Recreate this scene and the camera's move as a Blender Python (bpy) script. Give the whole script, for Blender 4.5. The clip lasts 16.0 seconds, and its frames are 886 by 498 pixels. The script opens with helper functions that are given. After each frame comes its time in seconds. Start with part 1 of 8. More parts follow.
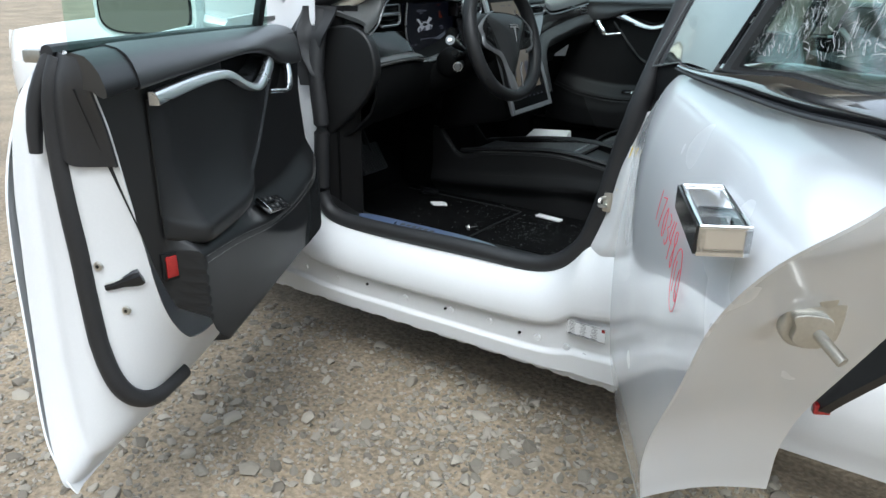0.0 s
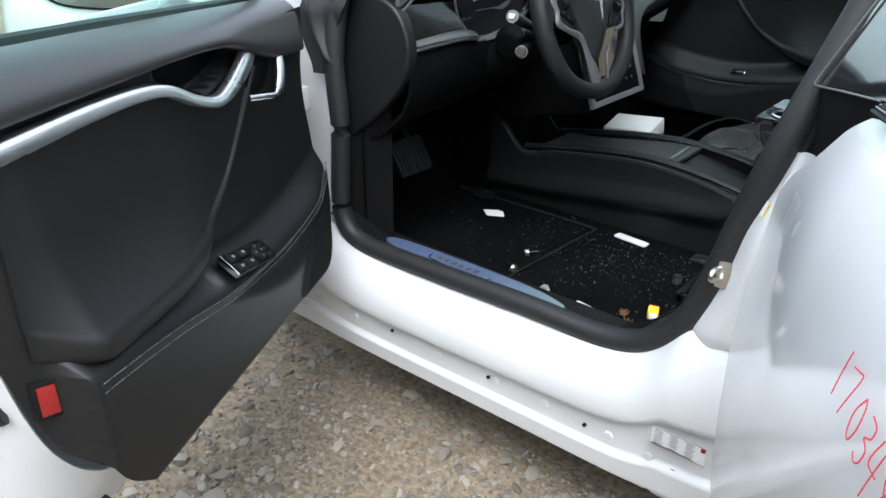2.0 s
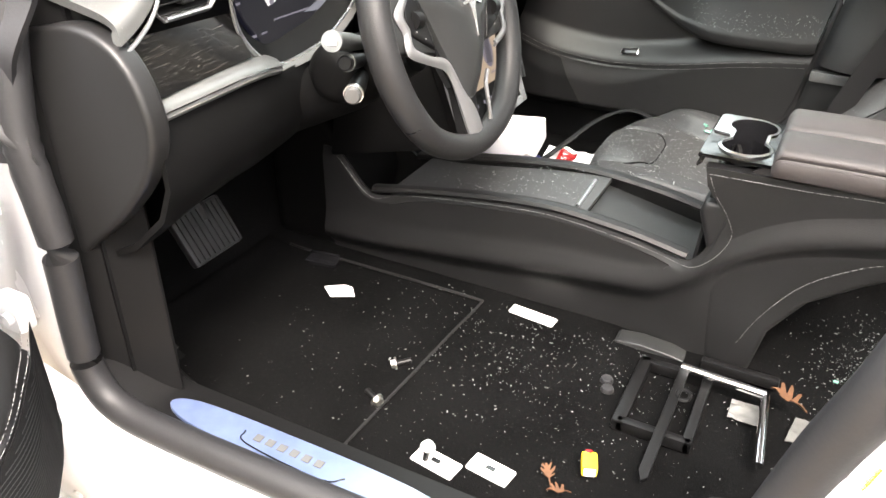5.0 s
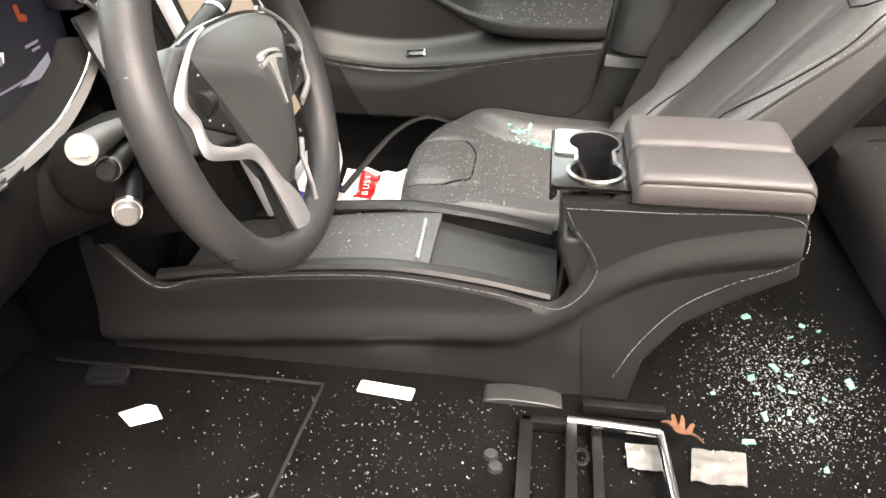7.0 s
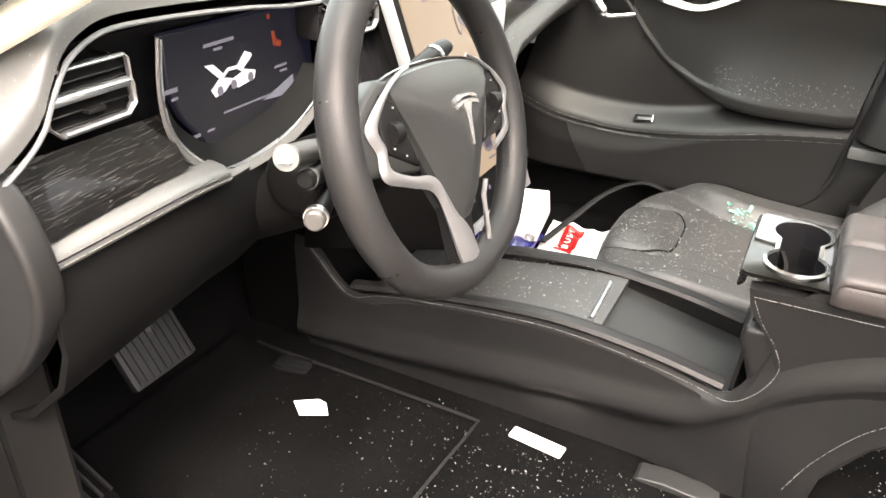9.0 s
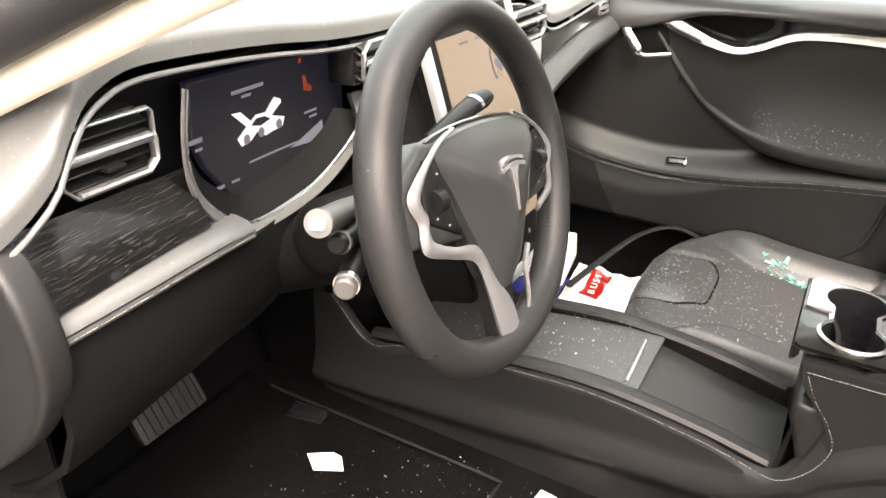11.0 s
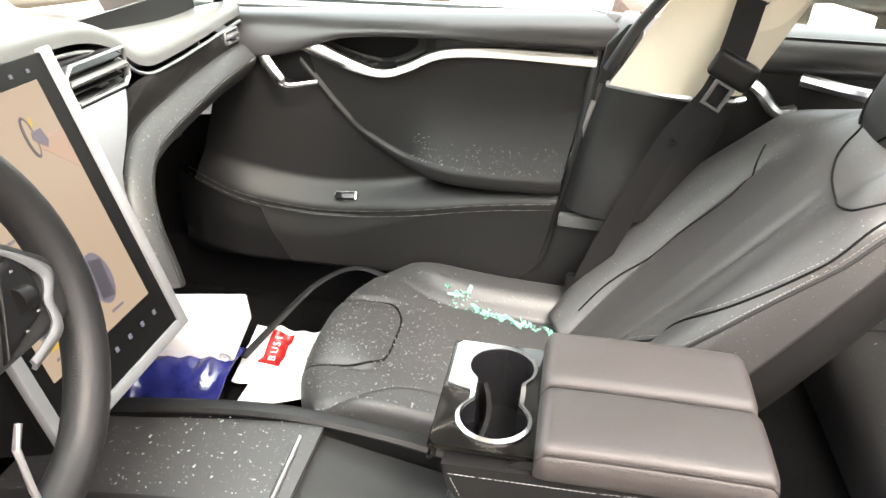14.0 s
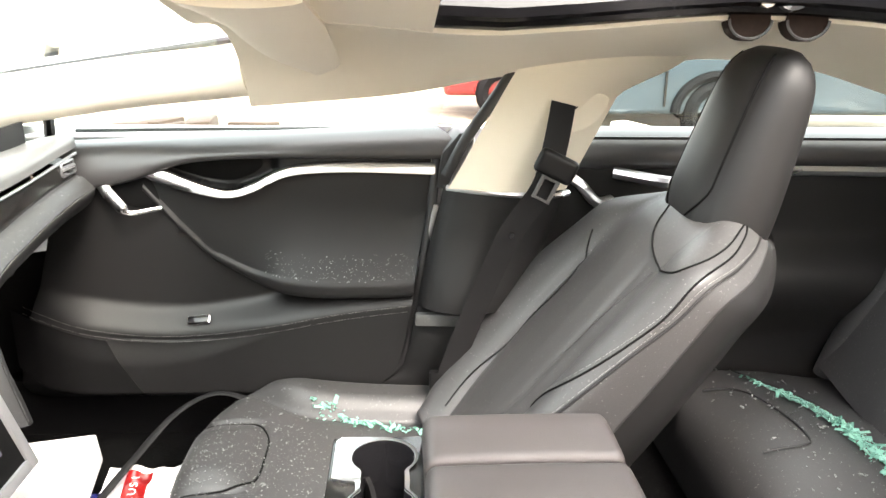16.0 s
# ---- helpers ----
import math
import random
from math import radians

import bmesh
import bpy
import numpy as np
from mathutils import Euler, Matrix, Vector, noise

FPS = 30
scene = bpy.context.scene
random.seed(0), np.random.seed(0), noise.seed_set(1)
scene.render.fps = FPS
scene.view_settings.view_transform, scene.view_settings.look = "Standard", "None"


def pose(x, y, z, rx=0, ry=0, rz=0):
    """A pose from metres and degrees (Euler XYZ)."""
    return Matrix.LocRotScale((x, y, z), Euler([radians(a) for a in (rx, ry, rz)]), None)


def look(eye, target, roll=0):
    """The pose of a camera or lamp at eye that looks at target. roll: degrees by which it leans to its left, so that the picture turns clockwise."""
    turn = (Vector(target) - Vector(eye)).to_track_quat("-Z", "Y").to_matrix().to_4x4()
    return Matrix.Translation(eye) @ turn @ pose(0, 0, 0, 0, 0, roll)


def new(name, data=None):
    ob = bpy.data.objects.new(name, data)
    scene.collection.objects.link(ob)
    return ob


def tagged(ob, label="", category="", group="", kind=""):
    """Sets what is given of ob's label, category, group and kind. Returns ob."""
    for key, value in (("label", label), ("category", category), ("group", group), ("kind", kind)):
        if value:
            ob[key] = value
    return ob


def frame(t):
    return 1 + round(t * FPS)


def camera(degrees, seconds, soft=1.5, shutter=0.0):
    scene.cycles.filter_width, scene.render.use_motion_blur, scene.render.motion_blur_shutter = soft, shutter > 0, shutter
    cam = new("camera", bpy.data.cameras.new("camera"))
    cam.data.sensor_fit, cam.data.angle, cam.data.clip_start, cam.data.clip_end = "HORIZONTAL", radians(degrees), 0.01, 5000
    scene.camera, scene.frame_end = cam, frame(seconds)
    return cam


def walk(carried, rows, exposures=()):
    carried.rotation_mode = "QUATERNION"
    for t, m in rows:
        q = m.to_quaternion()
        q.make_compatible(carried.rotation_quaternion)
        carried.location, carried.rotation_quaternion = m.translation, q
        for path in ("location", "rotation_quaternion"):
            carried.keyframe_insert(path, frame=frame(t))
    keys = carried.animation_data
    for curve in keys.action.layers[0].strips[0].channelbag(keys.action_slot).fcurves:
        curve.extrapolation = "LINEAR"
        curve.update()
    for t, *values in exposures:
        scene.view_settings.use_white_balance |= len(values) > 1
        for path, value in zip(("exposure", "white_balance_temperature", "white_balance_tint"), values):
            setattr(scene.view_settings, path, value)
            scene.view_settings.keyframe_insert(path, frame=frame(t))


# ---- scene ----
cam = camera(60.3, 16.0)
PATH = [
    (0, (1.1033, -2.4398, 1.1732), (0.0713, -0.8934, 0.4358), 0.67),
    (0.5, (1.0391, -2.3102, 1.1754), (-0.0355, -0.8196, 0.3858), 0.52),
    (1, (0.9256, -2.1636, 1.1639), (-0.1661, -0.7172, 0.3177), 0.98),
    (1.5, (0.8650, -2.0700, 1.1865), (-0.2374, -0.6449, 0.3183), 1.28),
    (2, (0.8319, -1.9566, 1.1918), (-0.3112, -0.5704, 0.3133), 0.84),
    (2.5, (0.7887, -1.8448, 1.2007), (-0.4146, -0.5009, 0.3369), 0.44),
    (3, (0.6694, -1.7586, 1.1924), (-0.4600, -0.3690, 0.3016), 0.71),
    (3.5, (0.5597, -1.6706, 1.2032), (-0.4499, -0.2036, 0.2930), 0.09),
    (4, (0.5009, -1.5291, 1.1910), (-0.4299, -0.0285, 0.2519), 0.04),
    (4.2, (0.4885, -1.4920, 1.1889), (-0.4025, 0.0213, 0.2318), 0.36),
    (6.3, (0.3302, -1.1873, 1.1909), (-0.1466, 0.4279, 0.1122), -0.41),
    (6.5, (0.3019, -1.1613, 1.1937), (-0.0666, 0.4795, 0.1111), -0.16),
    (7, (0.2650, -1.1309, 1.2020), (0.0382, 0.5416, 0.1291), -0.11),
    (7.5, (0.3019, -1.1220, 1.2080), (-0.0476, 0.5429, 0.1563), -0.09),
    (8, (0.3252, -1.1238, 1.2128), (-0.2327, 0.5192, 0.2181), -0.06),
    (8.5, (0.3384, -1.1345, 1.2118), (-0.3808, 0.4650, 0.2502), 0.07),
    (8.7, (0.3393, -1.1369, 1.2079), (-0.4275, 0.4401, 0.2460), 0.40),
    (10.8, (0.2677, -1.0795, 1.2228), (-0.5857, 0.4679, 0.2864), 2.37),
    (11, (0.2689, -1.0785, 1.2266), (-0.5580, 0.4916, 0.3041), 2.56),
    (11.5, (0.3289, -0.9979, 1.2270), (-0.4170, 0.6149, 0.3091), 2.31),
    (12, (0.3671, -0.9447, 1.2362), (-0.3193, 0.6941, 0.3179), 1.84),
    (12.5, (0.3672, -0.8728, 1.2371), (-0.2335, 0.8158, 0.3494), 1.62),
    (13, (0.3625, -0.7803, 1.2369), (-0.0315, 0.9481, 0.3109), 1.44),
    (13.5, (0.3817, -0.7755, 1.2467), (0.0382, 0.9595, 0.3130), 1.26),
    (14, (0.3933, -0.7830, 1.2501), (0.1172, 0.9780, 0.3430), 2.10),
    (14.5, (0.3970, -0.7852, 1.2505), (0.2599, 1.0096, 0.3787), 2.63),
    (15, (0.4216, -0.8143, 1.2512), (0.3652, 1.0169, 0.4490), 1.55),
    (15.5, (0.4370, -0.8266, 1.2449), (0.4120, 1.0424, 0.5335), 1.34),
    (16, (0.3736, -0.8379, 1.2231), (0.4845, 1.0706, 0.6355), 0.80),
]
walk(cam, [(t, look(eye, target, roll)) for t, eye, target, roll in PATH],
     exposures=[(0, 0.70, 5800, 4), (1.5, 0.88, 5850, 6), (2.5, 1.16, 5950, 9), (3.2, 1.45, 6200, 11), (4.0, 2.38, 6600, 12), (6.5, 3.42, 7500, 17), (8.5, 3.38, 7500, 17), (11.0, 3.13, 7600, 18), (11.5, 2.90, 7500, 17), (12.5, 2.8, 7400, 16), (14.0, 3.30, 7300, 15), (16.0, 3.25, 7200, 16)])

# ---- world and light ----
sky_world = bpy.data.worlds.new("overcast_sky")
scene.world = sky_world
sky_world.use_nodes = True
wn = sky_world.node_tree.nodes
bg = wn["Background"]
sky = wn.new("ShaderNodeTexSky")
sky.sky_type, sky.sun_disc = "NISHITA", False
sky.sun_elevation, sky.sun_rotation, sky.air_density, sky.dust_density = radians(56), radians(145), 1.0, 6.0
grey = wn.new("ShaderNodeHueSaturation")
grey.inputs["Saturation"].default_value = 0.45
sky_world.node_tree.links.new(sky.outputs[0], grey.inputs["Color"])
veil = wn.new("ShaderNodeMix")
veil.data_type, veil.blend_type = "RGBA", "ADD"
veil.inputs["Factor"].default_value = 1.0
veil.inputs["B"].default_value = (3.6, 3.75, 3.95, 1)
sky_world.node_tree.links.new(grey.outputs[0], veil.inputs["A"])
sky_world.node_tree.links.new(veil.outputs["Result"], bg.inputs["Color"])
bg.inputs["Strength"].default_value = 0.15
sun_data = bpy.data.lights.new("sun", "SUN")
sun_data.energy, sun_data.angle, sun_data.color = 0.8, radians(25), (1.0, 0.98, 0.96)
sun = new("sun", sun_data)
sun.matrix_world = look((0, 0, 0), (-0.35, 0.5, -0.95))


# ---- small maths ----
def S(a, b, x):
    k = min(1.0, max(0.0, (x - a) / (b - a)))
    return k * k * (3 - 2 * k)


def lerp(a, b, k):
    return a + (b - a) * k


def on(table, x):
    """Smooth height over x from a short table of (x, value)."""
    if x <= table[0][0]:
        return table[0][1]
    for n in range(len(table) - 1):
        (x0, y0), (x1, y1) = table[n], table[n + 1]
        if x <= x1:
            before = table[n - 1] if n else (x0 - (x1 - x0), y0)
            after = table[n + 2] if n + 2 < len(table) else (x1 + (x1 - x0), y1)
            m0 = (y1 - before[1]) / (x1 - before[0]) * (x1 - x0)
            m1 = (after[1] - y0) / (after[0] - x0) * (x1 - x0)
            k = (x - x0) / (x1 - x0)
            return (2 * k**3 - 3 * k * k + 1) * y0 + (k**3 - 2 * k * k + k) * m0 + (3 * k * k - 2 * k**3) * y1 + (k**3 - k * k) * m1
    return table[-1][1]


def smooth_line(points, steps=6, closed=False):
    """A Catmull-Rom line through the points."""
    p = [Vector(q) for q in points]
    n, out = len(p), []
    for i in range(n if closed else n - 1):
        a, b = p[i], p[(i + 1) % n]
        z = p[i - 1] if (i or closed) else a * 2 - b
        c = p[(i + 2) % n] if (i + 2 < n or closed) else b * 2 - a
        for s in range(steps):
            k = s / steps
            out.append(0.5 * (2 * a + (b - z) * k + (2 * z - 5 * a + 4 * b - c) * k * k + (3 * a - 3 * b + c - z) * k**3))
    if not closed:
        out.append(p[-1])
    return out


# ---- mesh helpers ----
def grid_faces(bm, rows, wrap_u=False, wrap_v=False):
    vs = [[bm.verts.new(p) for p in row] for row in rows]
    nu, nv = len(vs), len(vs[0])
    for i in range(nu if wrap_u else nu - 1):
        for j in range(nv if wrap_v else nv - 1):
            a, b, c, d = vs[i][j], vs[(i + 1) % nu][j], vs[(i + 1) % nu][(j + 1) % nv], vs[i][(j + 1) % nv]
            if len({a, b, c, d}) == 4:
                bm.faces.new((a, b, c, d))
    return vs


def sheet(fn, nu, nv, thick=0.0):
    """A surface fn(u, v), u and v from 0 to 1, with a thickness."""
    bm = bmesh.new()
    grid_faces(bm, [[fn(i / nu, j / nv) for j in range(nv + 1)] for i in range(nu + 1)])
    if thick:
        bmesh.ops.recalc_face_normals(bm, faces=bm.faces)
        bmesh.ops.solidify(bm, geom=bm.faces[:], thickness=thick)
    return bm


def loft(rings, caps=True):
    """A skin over closed rings that have equal counts."""
    bm = bmesh.new()
    vs = grid_faces(bm, rings, wrap_v=True)
    if caps:
        bm.faces.new(vs[0][::-1])
        bm.faces.new(vs[-1])
    bmesh.ops.recalc_face_normals(bm, faces=bm.faces)
    return bm


def tube(points, r, n=8, closed=False, flat=1.0, up=(0, 0, 1), caps=True):
    """A round or flattened bar along points; r may be a number or one for each point. flat scales it along 'up'."""
    p = [Vector(q) for q in points]
    rings = []
    for i, q in enumerate(p):
        if closed:
            way = p[(i + 1) % len(p)] - p[i - 1]
        else:
            way = p[min(i + 1, len(p) - 1)] - p[max(i - 1, 0)]
        way.normalize()
        side = way.cross(Vector(up))
        if side.length < 1e-4:
            side = way.cross(Vector((0, 1, 0)))
        side.normalize()
        top = side.cross(way)
        rad = r[i] if isinstance(r, (list, tuple)) else r
        rings.append([q + rad * (math.cos(a) * side + flat * math.sin(a) * top) for a in (2 * math.pi * k / n for k in range(n))])
    bm = bmesh.new()
    vs = grid_faces(bm, rings, wrap_u=closed, wrap_v=True)
    if caps and not closed:
        bm.faces.new(vs[0][::-1])
        bm.faces.new(vs[-1])
    bmesh.ops.recalc_face_normals(bm, faces=bm.faces)
    return bm


def prism(outline, axis, lo, hi, bevel=0.0, seg=2):
    """A flat outline, in the two other axes, pulled along axis from lo to hi."""
    k = "xyz".index(axis)

    def place(p, c):
        q = list(p)
        q.insert(k, c)
        return q

    bm = bmesh.new()
    a = [bm.verts.new(place(p, lo)) for p in outline]
    b = [bm.verts.new(place(p, hi)) for p in outline]
    bm.faces.new(a)
    bm.faces.new(b[::-1])
    for i in range(len(a)):
        j = (i + 1) % len(a)
        bm.faces.new((a[i], a[j], b[j], b[i]))
    bmesh.ops.recalc_face_normals(bm, faces=bm.faces)
    if bevel:
        round_edges(bm, bevel, seg)
    return bm


def round_edges(bm, width, seg=2, least=0.5):
    edges = [e for e in bm.edges if len(e.link_faces) == 2 and e.calc_face_angle(0) > least]
    bmesh.ops.bevel(bm, geom=edges, offset=width, segments=seg, affect="EDGES", profile=0.6, clamp_overlap=True)


def box(centre, size, bevel=0.0, seg=2, turn=None):
    bm = bmesh.new()
    bmesh.ops.create_cube(bm, size=1.0)
    bmesh.ops.scale(bm, vec=size, verts=bm.verts)
    if bevel:
        round_edges(bm, bevel, seg)
    if turn:
        bmesh.ops.transform(bm, matrix=pose(0, 0, 0, *turn), verts=bm.verts)
    bmesh.ops.translate(bm, vec=centre, verts=bm.verts)
    return bm


def cylinder(a, b, r0, r1=None, n=16, bevel=0.0):
    bm = tube([a, b], [r0, r0 if r1 is None else r1], n)
    if bevel:
        round_edges(bm, bevel, 2, 1.0)
    return bm


def join(*parts):
    bm = bmesh.new()
    for other in parts:
        me = bpy.data.meshes.new("piece")
        other.to_mesh(me)
        bm.from_mesh(me)
        bpy.data.meshes.remove(me)
    return bm


def moved(bm, m):
    bmesh.ops.transform(bm, matrix=m, verts=bm.verts)
    return bm


def stitches(points, r=0.0005, dash=0.0046, gap=0.0014):
    """A dashed seam of thread along a line."""
    p = [Vector(q) for q in points]
    bm, k, run = bmesh.new(), 0, 0.0
    ends, left, thread = [], dash, True
    a = p[0]
    for b in p[1:]:
        while (b - a).length > left:
            c = a + (b - a).normalized() * left
            if thread:
                ends.append((a, c))
            a, thread = c, not thread
            left = dash if thread else gap
        left -= (b - a).length
        a = b
    for a, c in ends:
        way = (c - a).normalized()
        side = way.cross(Vector((0.3, 0.5, 0.8))).normalized() * r
        top = way.cross(side)
        v = [bm.verts.new(q + o) for q in (a, c) for o in (side, top, -side, -top)]
        for i in range(4):
            j = (i + 1) % 4
            bm.faces.new((v[i], v[j], v[4 + j], v[4 + i]))
        bm.faces.new(v[3::-1])
        bm.faces.new(v[4:])
    return bm


def glyph(ch, size):
    """One hand-written mark as a thin plate, drawn in x and y."""
    cu = bpy.data.curves.new("digit", "FONT")
    cu.body, cu.size, cu.extrude, cu.offset, cu.resolution_u = ch, size, 0.0005, -0.017 * size, 3
    tmp = bpy.data.objects.new("digit", cu)
    bm = bmesh.new()
    bm.from_mesh(tmp.to_mesh())
    tmp.to_mesh_clear()
    bpy.data.objects.remove(tmp)
    return bm


def mirrored(bm):
    """To the other side of the car."""
    bmesh.ops.scale(bm, vec=(1, -1, 1), verts=bm.verts)
    bmesh.ops.reverse_faces(bm, faces=bm.faces)
    return bm


def thing(name, label, category, at=(0, 0, 0), group="", kind=""):
    ob = new(name)
    ob.location = at
    ob.empty_display_size = 0.05
    return tagged(ob, label, category, group, kind)


def part(name, bm, material, parent=None, label="", sharp=0.7):
    """One mesh object, under a thing or a part where one is given; world places are kept."""
    me = bpy.data.meshes.new(name)
    bm.to_mesh(me)
    bm.free()
    me.materials.append(material)
    ob = new(name, me)
    for f in me.polygons:
        f.use_smooth = True
    me.set_sharp_from_angle(angle=sharp)
    if parent:
        ob.parent = parent
        off = Vector((0, 0, 0))
        q = parent
        while q:
            off += q.location
            q = q.parent
        ob.location = -off
    if label:
        ob["label"] = label
    return ob


def solo(name, bm, material, label, category, group="", kind="", sharp=0.7):
    return tagged(part(name, bm, material, None, "", sharp), label, category, group, kind)


# ---- materials ----
def material(name, colour, rough=0.5, metal=0.0, vary=0.12, grain=60.0, bump=0.1, depth=0.002, coat=0.0, spec=0.5, blotch=4.0, dust=0.0, sheen=0.0):
    """Colour that varies at a fine and a broad scale, fine relief, and a little pale dust where asked."""
    m = bpy.data.materials.new(name)
    m.use_nodes = True
    nt = m.node_tree
    b = nt.nodes["Principled BSDF"]
    tc = nt.nodes.new("ShaderNodeTexCoord")

    def noise_at(scale, detail=4.0):
        t = nt.nodes.new("ShaderNodeTexNoise")
        t.inputs["Scale"].default_value, t.inputs["Detail"].default_value = scale, detail
        nt.links.new(tc.outputs["Object"], t.inputs["Vector"])
        return t

    fine, broad = noise_at(grain), noise_at(blotch, 3.0)
    add = nt.nodes.new("ShaderNodeMath")
    add.operation = "ADD"
    nt.links.new(fine.outputs["Fac"], add.inputs[0])
    nt.links.new(broad.outputs["Fac"], add.inputs[1])
    ramp = nt.nodes.new("ShaderNodeMapRange")
    ramp.inputs["From Min"].default_value, ramp.inputs["From Max"].default_value = 0.6, 1.4
    ramp.inputs["To Min"].default_value, ramp.inputs["To Max"].default_value = 1 - vary, 1 + vary
    nt.links.new(add.outputs[0], ramp.inputs["Value"])
    scaled = nt.nodes.new("ShaderNodeVectorMath")
    scaled.operation = "SCALE"
    scaled.inputs[0].default_value = colour
    nt.links.new(ramp.outputs[0], scaled.inputs["Scale"])
    out = scaled.outputs[0]
    if dust:
        spots = noise_at(220.0, 2.0)
        cut = nt.nodes.new("ShaderNodeMapRange")
        cut.inputs["From Min"].default_value, cut.inputs["From Max"].default_value = 0.66, 0.74
        cut.inputs["To Min"].default_value, cut.inputs["To Max"].default_value = 0.0, dust
        nt.links.new(spots.outputs["Fac"], cut.inputs["Value"])
        mix = nt.nodes.new("ShaderNodeMix")
        mix.data_type = "RGBA"
        mix.inputs["B"].default_value = (0.5, 0.5, 0.47, 1)
        nt.links.new(cut.outputs[0], mix.inputs["Factor"])
        nt.links.new(out, mix.inputs["A"])
        out = mix.outputs["Result"]
    nt.links.new(out, b.inputs["Base Color"])
    rr = nt.nodes.new("ShaderNodeMapRange")
    rr.inputs["To Min"].default_value, rr.inputs["To Max"].default_value = max(0.02, rough - 0.08), min(1.0, rough + 0.08)
    nt.links.new(broad.outputs["Fac"], rr.inputs["Value"])
    nt.links.new(rr.outputs[0], b.inputs["Roughness"])
    b.inputs["Metallic"].default_value = metal
    b.inputs["Specular IOR Level"].default_value = spec
    b.inputs["Coat Weight"].default_value = coat
    b.inputs["Coat Roughness"].default_value = 0.04
    b.inputs["Sheen Weight"].default_value = sheen
    if bump:
        bn = nt.nodes.new("ShaderNodeBump")
        bn.inputs["Strength"].default_value, bn.inputs["Distance"].default_value = bump, depth
        nt.links.new(fine.outputs["Fac"], bn.inputs["Height"])
        nt.links.new(bn.outputs[0], b.inputs["Normal"])
    return m


def glass_sheet(name, tint, gloss=0.06, rough=0.0):
    m = bpy.data.materials.new(name)
    m.use_nodes = True
    nt = m.node_tree
    nt.nodes.remove(nt.nodes["Principled BSDF"])
    clear, shine, mix, rim, power, add = (nt.nodes.new("ShaderNode" + k) for k in ("BsdfTransparent", "BsdfGlossy", "MixShader", "LayerWeight", "Math", "Math"))
    clear.inputs[0].default_value = (*tint, 1)
    shine.inputs["Roughness"].default_value = rough
    rim.inputs["Blend"].default_value = 0.5
    power.operation, add.operation = "POWER", "MULTIPLY_ADD"
    power.inputs[1].default_value = 4.0
    add.inputs[1].default_value, add.inputs[2].default_value = 0.55, gloss
    nt.links.new(rim.outputs["Facing"], power.inputs[0])
    nt.links.new(power.outputs[0], add.inputs[0])
    nt.links.new(add.outputs[0], mix.inputs[0])
    nt.links.new(clear.outputs[0], mix.inputs[1])
    nt.links.new(shine.outputs[0], mix.inputs[2])
    nt.links.new(mix.outputs[0], nt.nodes["Material Output"].inputs[0])
    return m


def glow(name, colour, strength):
    m = bpy.data.materials.new(name)
    m.use_nodes = True
    b = m.node_tree.nodes["Principled BSDF"]
    b.inputs["Base Color"].default_value = (0.01, 0.01, 0.01, 1)
    b.inputs["Roughness"].default_value = 0.35
    b.inputs["Specular IOR Level"].default_value = 0.25
    b.inputs["Emission Color"].default_value = (*colour, 1)
    b.inputs["Emission Strength"].default_value = strength
    return m


PAINT = material("white_car_paint", (0.67, 0.68, 0.69), 0.25, vary=0.015, grain=900, bump=0.01, coat=0.8)
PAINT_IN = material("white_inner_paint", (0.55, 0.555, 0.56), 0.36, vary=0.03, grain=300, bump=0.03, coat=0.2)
VINYL = material("black_vinyl", (0.0086, 0.0086, 0.0088), 0.44, vary=0.15, grain=900, bump=0.25, depth=0.0006, spec=0.34)
ROLL = material("smooth_black_vinyl", (0.019, 0.0185, 0.019), 0.40, vary=0.12, grain=900, bump=0.2, depth=0.0005, spec=0.66)
LEATHER = material("black_leather", (0.0095, 0.0095, 0.0098), 0.46, vary=0.18, grain=520, bump=0.3, depth=0.0008, spec=0.34)
LEATHER_DUSTY = material("black_dusty_leather", (0.035, 0.035, 0.0355), 0.47, vary=0.25, grain=520, bump=0.3, depth=0.0008, dust=0.2, spec=0.62)
DASH_TOP = material("dark_grey_dash_leather", (0.066, 0.068, 0.067), 0.38, vary=0.12, grain=600, bump=0.25, depth=0.0006, dust=0.12)
HUB = material("dark_grey_hub_leather", (0.018, 0.019, 0.019), 0.45, vary=0.12, grain=600, bump=0.25, depth=0.0006, spec=0.4)
PLASTIC = material("black_plastic", (0.0045, 0.0045, 0.0047), 0.44, vary=0.12, grain=700, bump=0.15, depth=0.0004, spec=0.22)
GLOSS = material("black_gloss", (0.008, 0.008, 0.009), 0.12, vary=0.1, grain=40, bump=0.0)
PIANO = material("clear_coated_black", (0.012, 0.012, 0.013), 0.06, vary=0.1, grain=40, bump=0.0, coat=1.0, spec=0.9)
RUBBER = material("black_rubber", (0.011, 0.011, 0.012), 0.55, vary=0.2, grain=250, bump=0.25, depth=0.001)
CARPET = material("black_carpet", (0.0038, 0.0038, 0.0039), 0.95, vary=0.6, grain=700, bump=0.9, depth=0.003, spec=0.03, blotch=7, dust=0.025)
SATIN = material("satin_aluminium", (0.74, 0.75, 0.76), 0.28, metal=1.0, vary=0.04, grain=400, bump=0.03)
CHROME = material("chrome", (0.82, 0.83, 0.84), 0.08, metal=1.0, vary=0.02, grain=80, bump=0.0)
STEEL = material("zinc_steel", (0.55, 0.54, 0.50), 0.35, metal=1.0, vary=0.1, grain=200, bump=0.1)
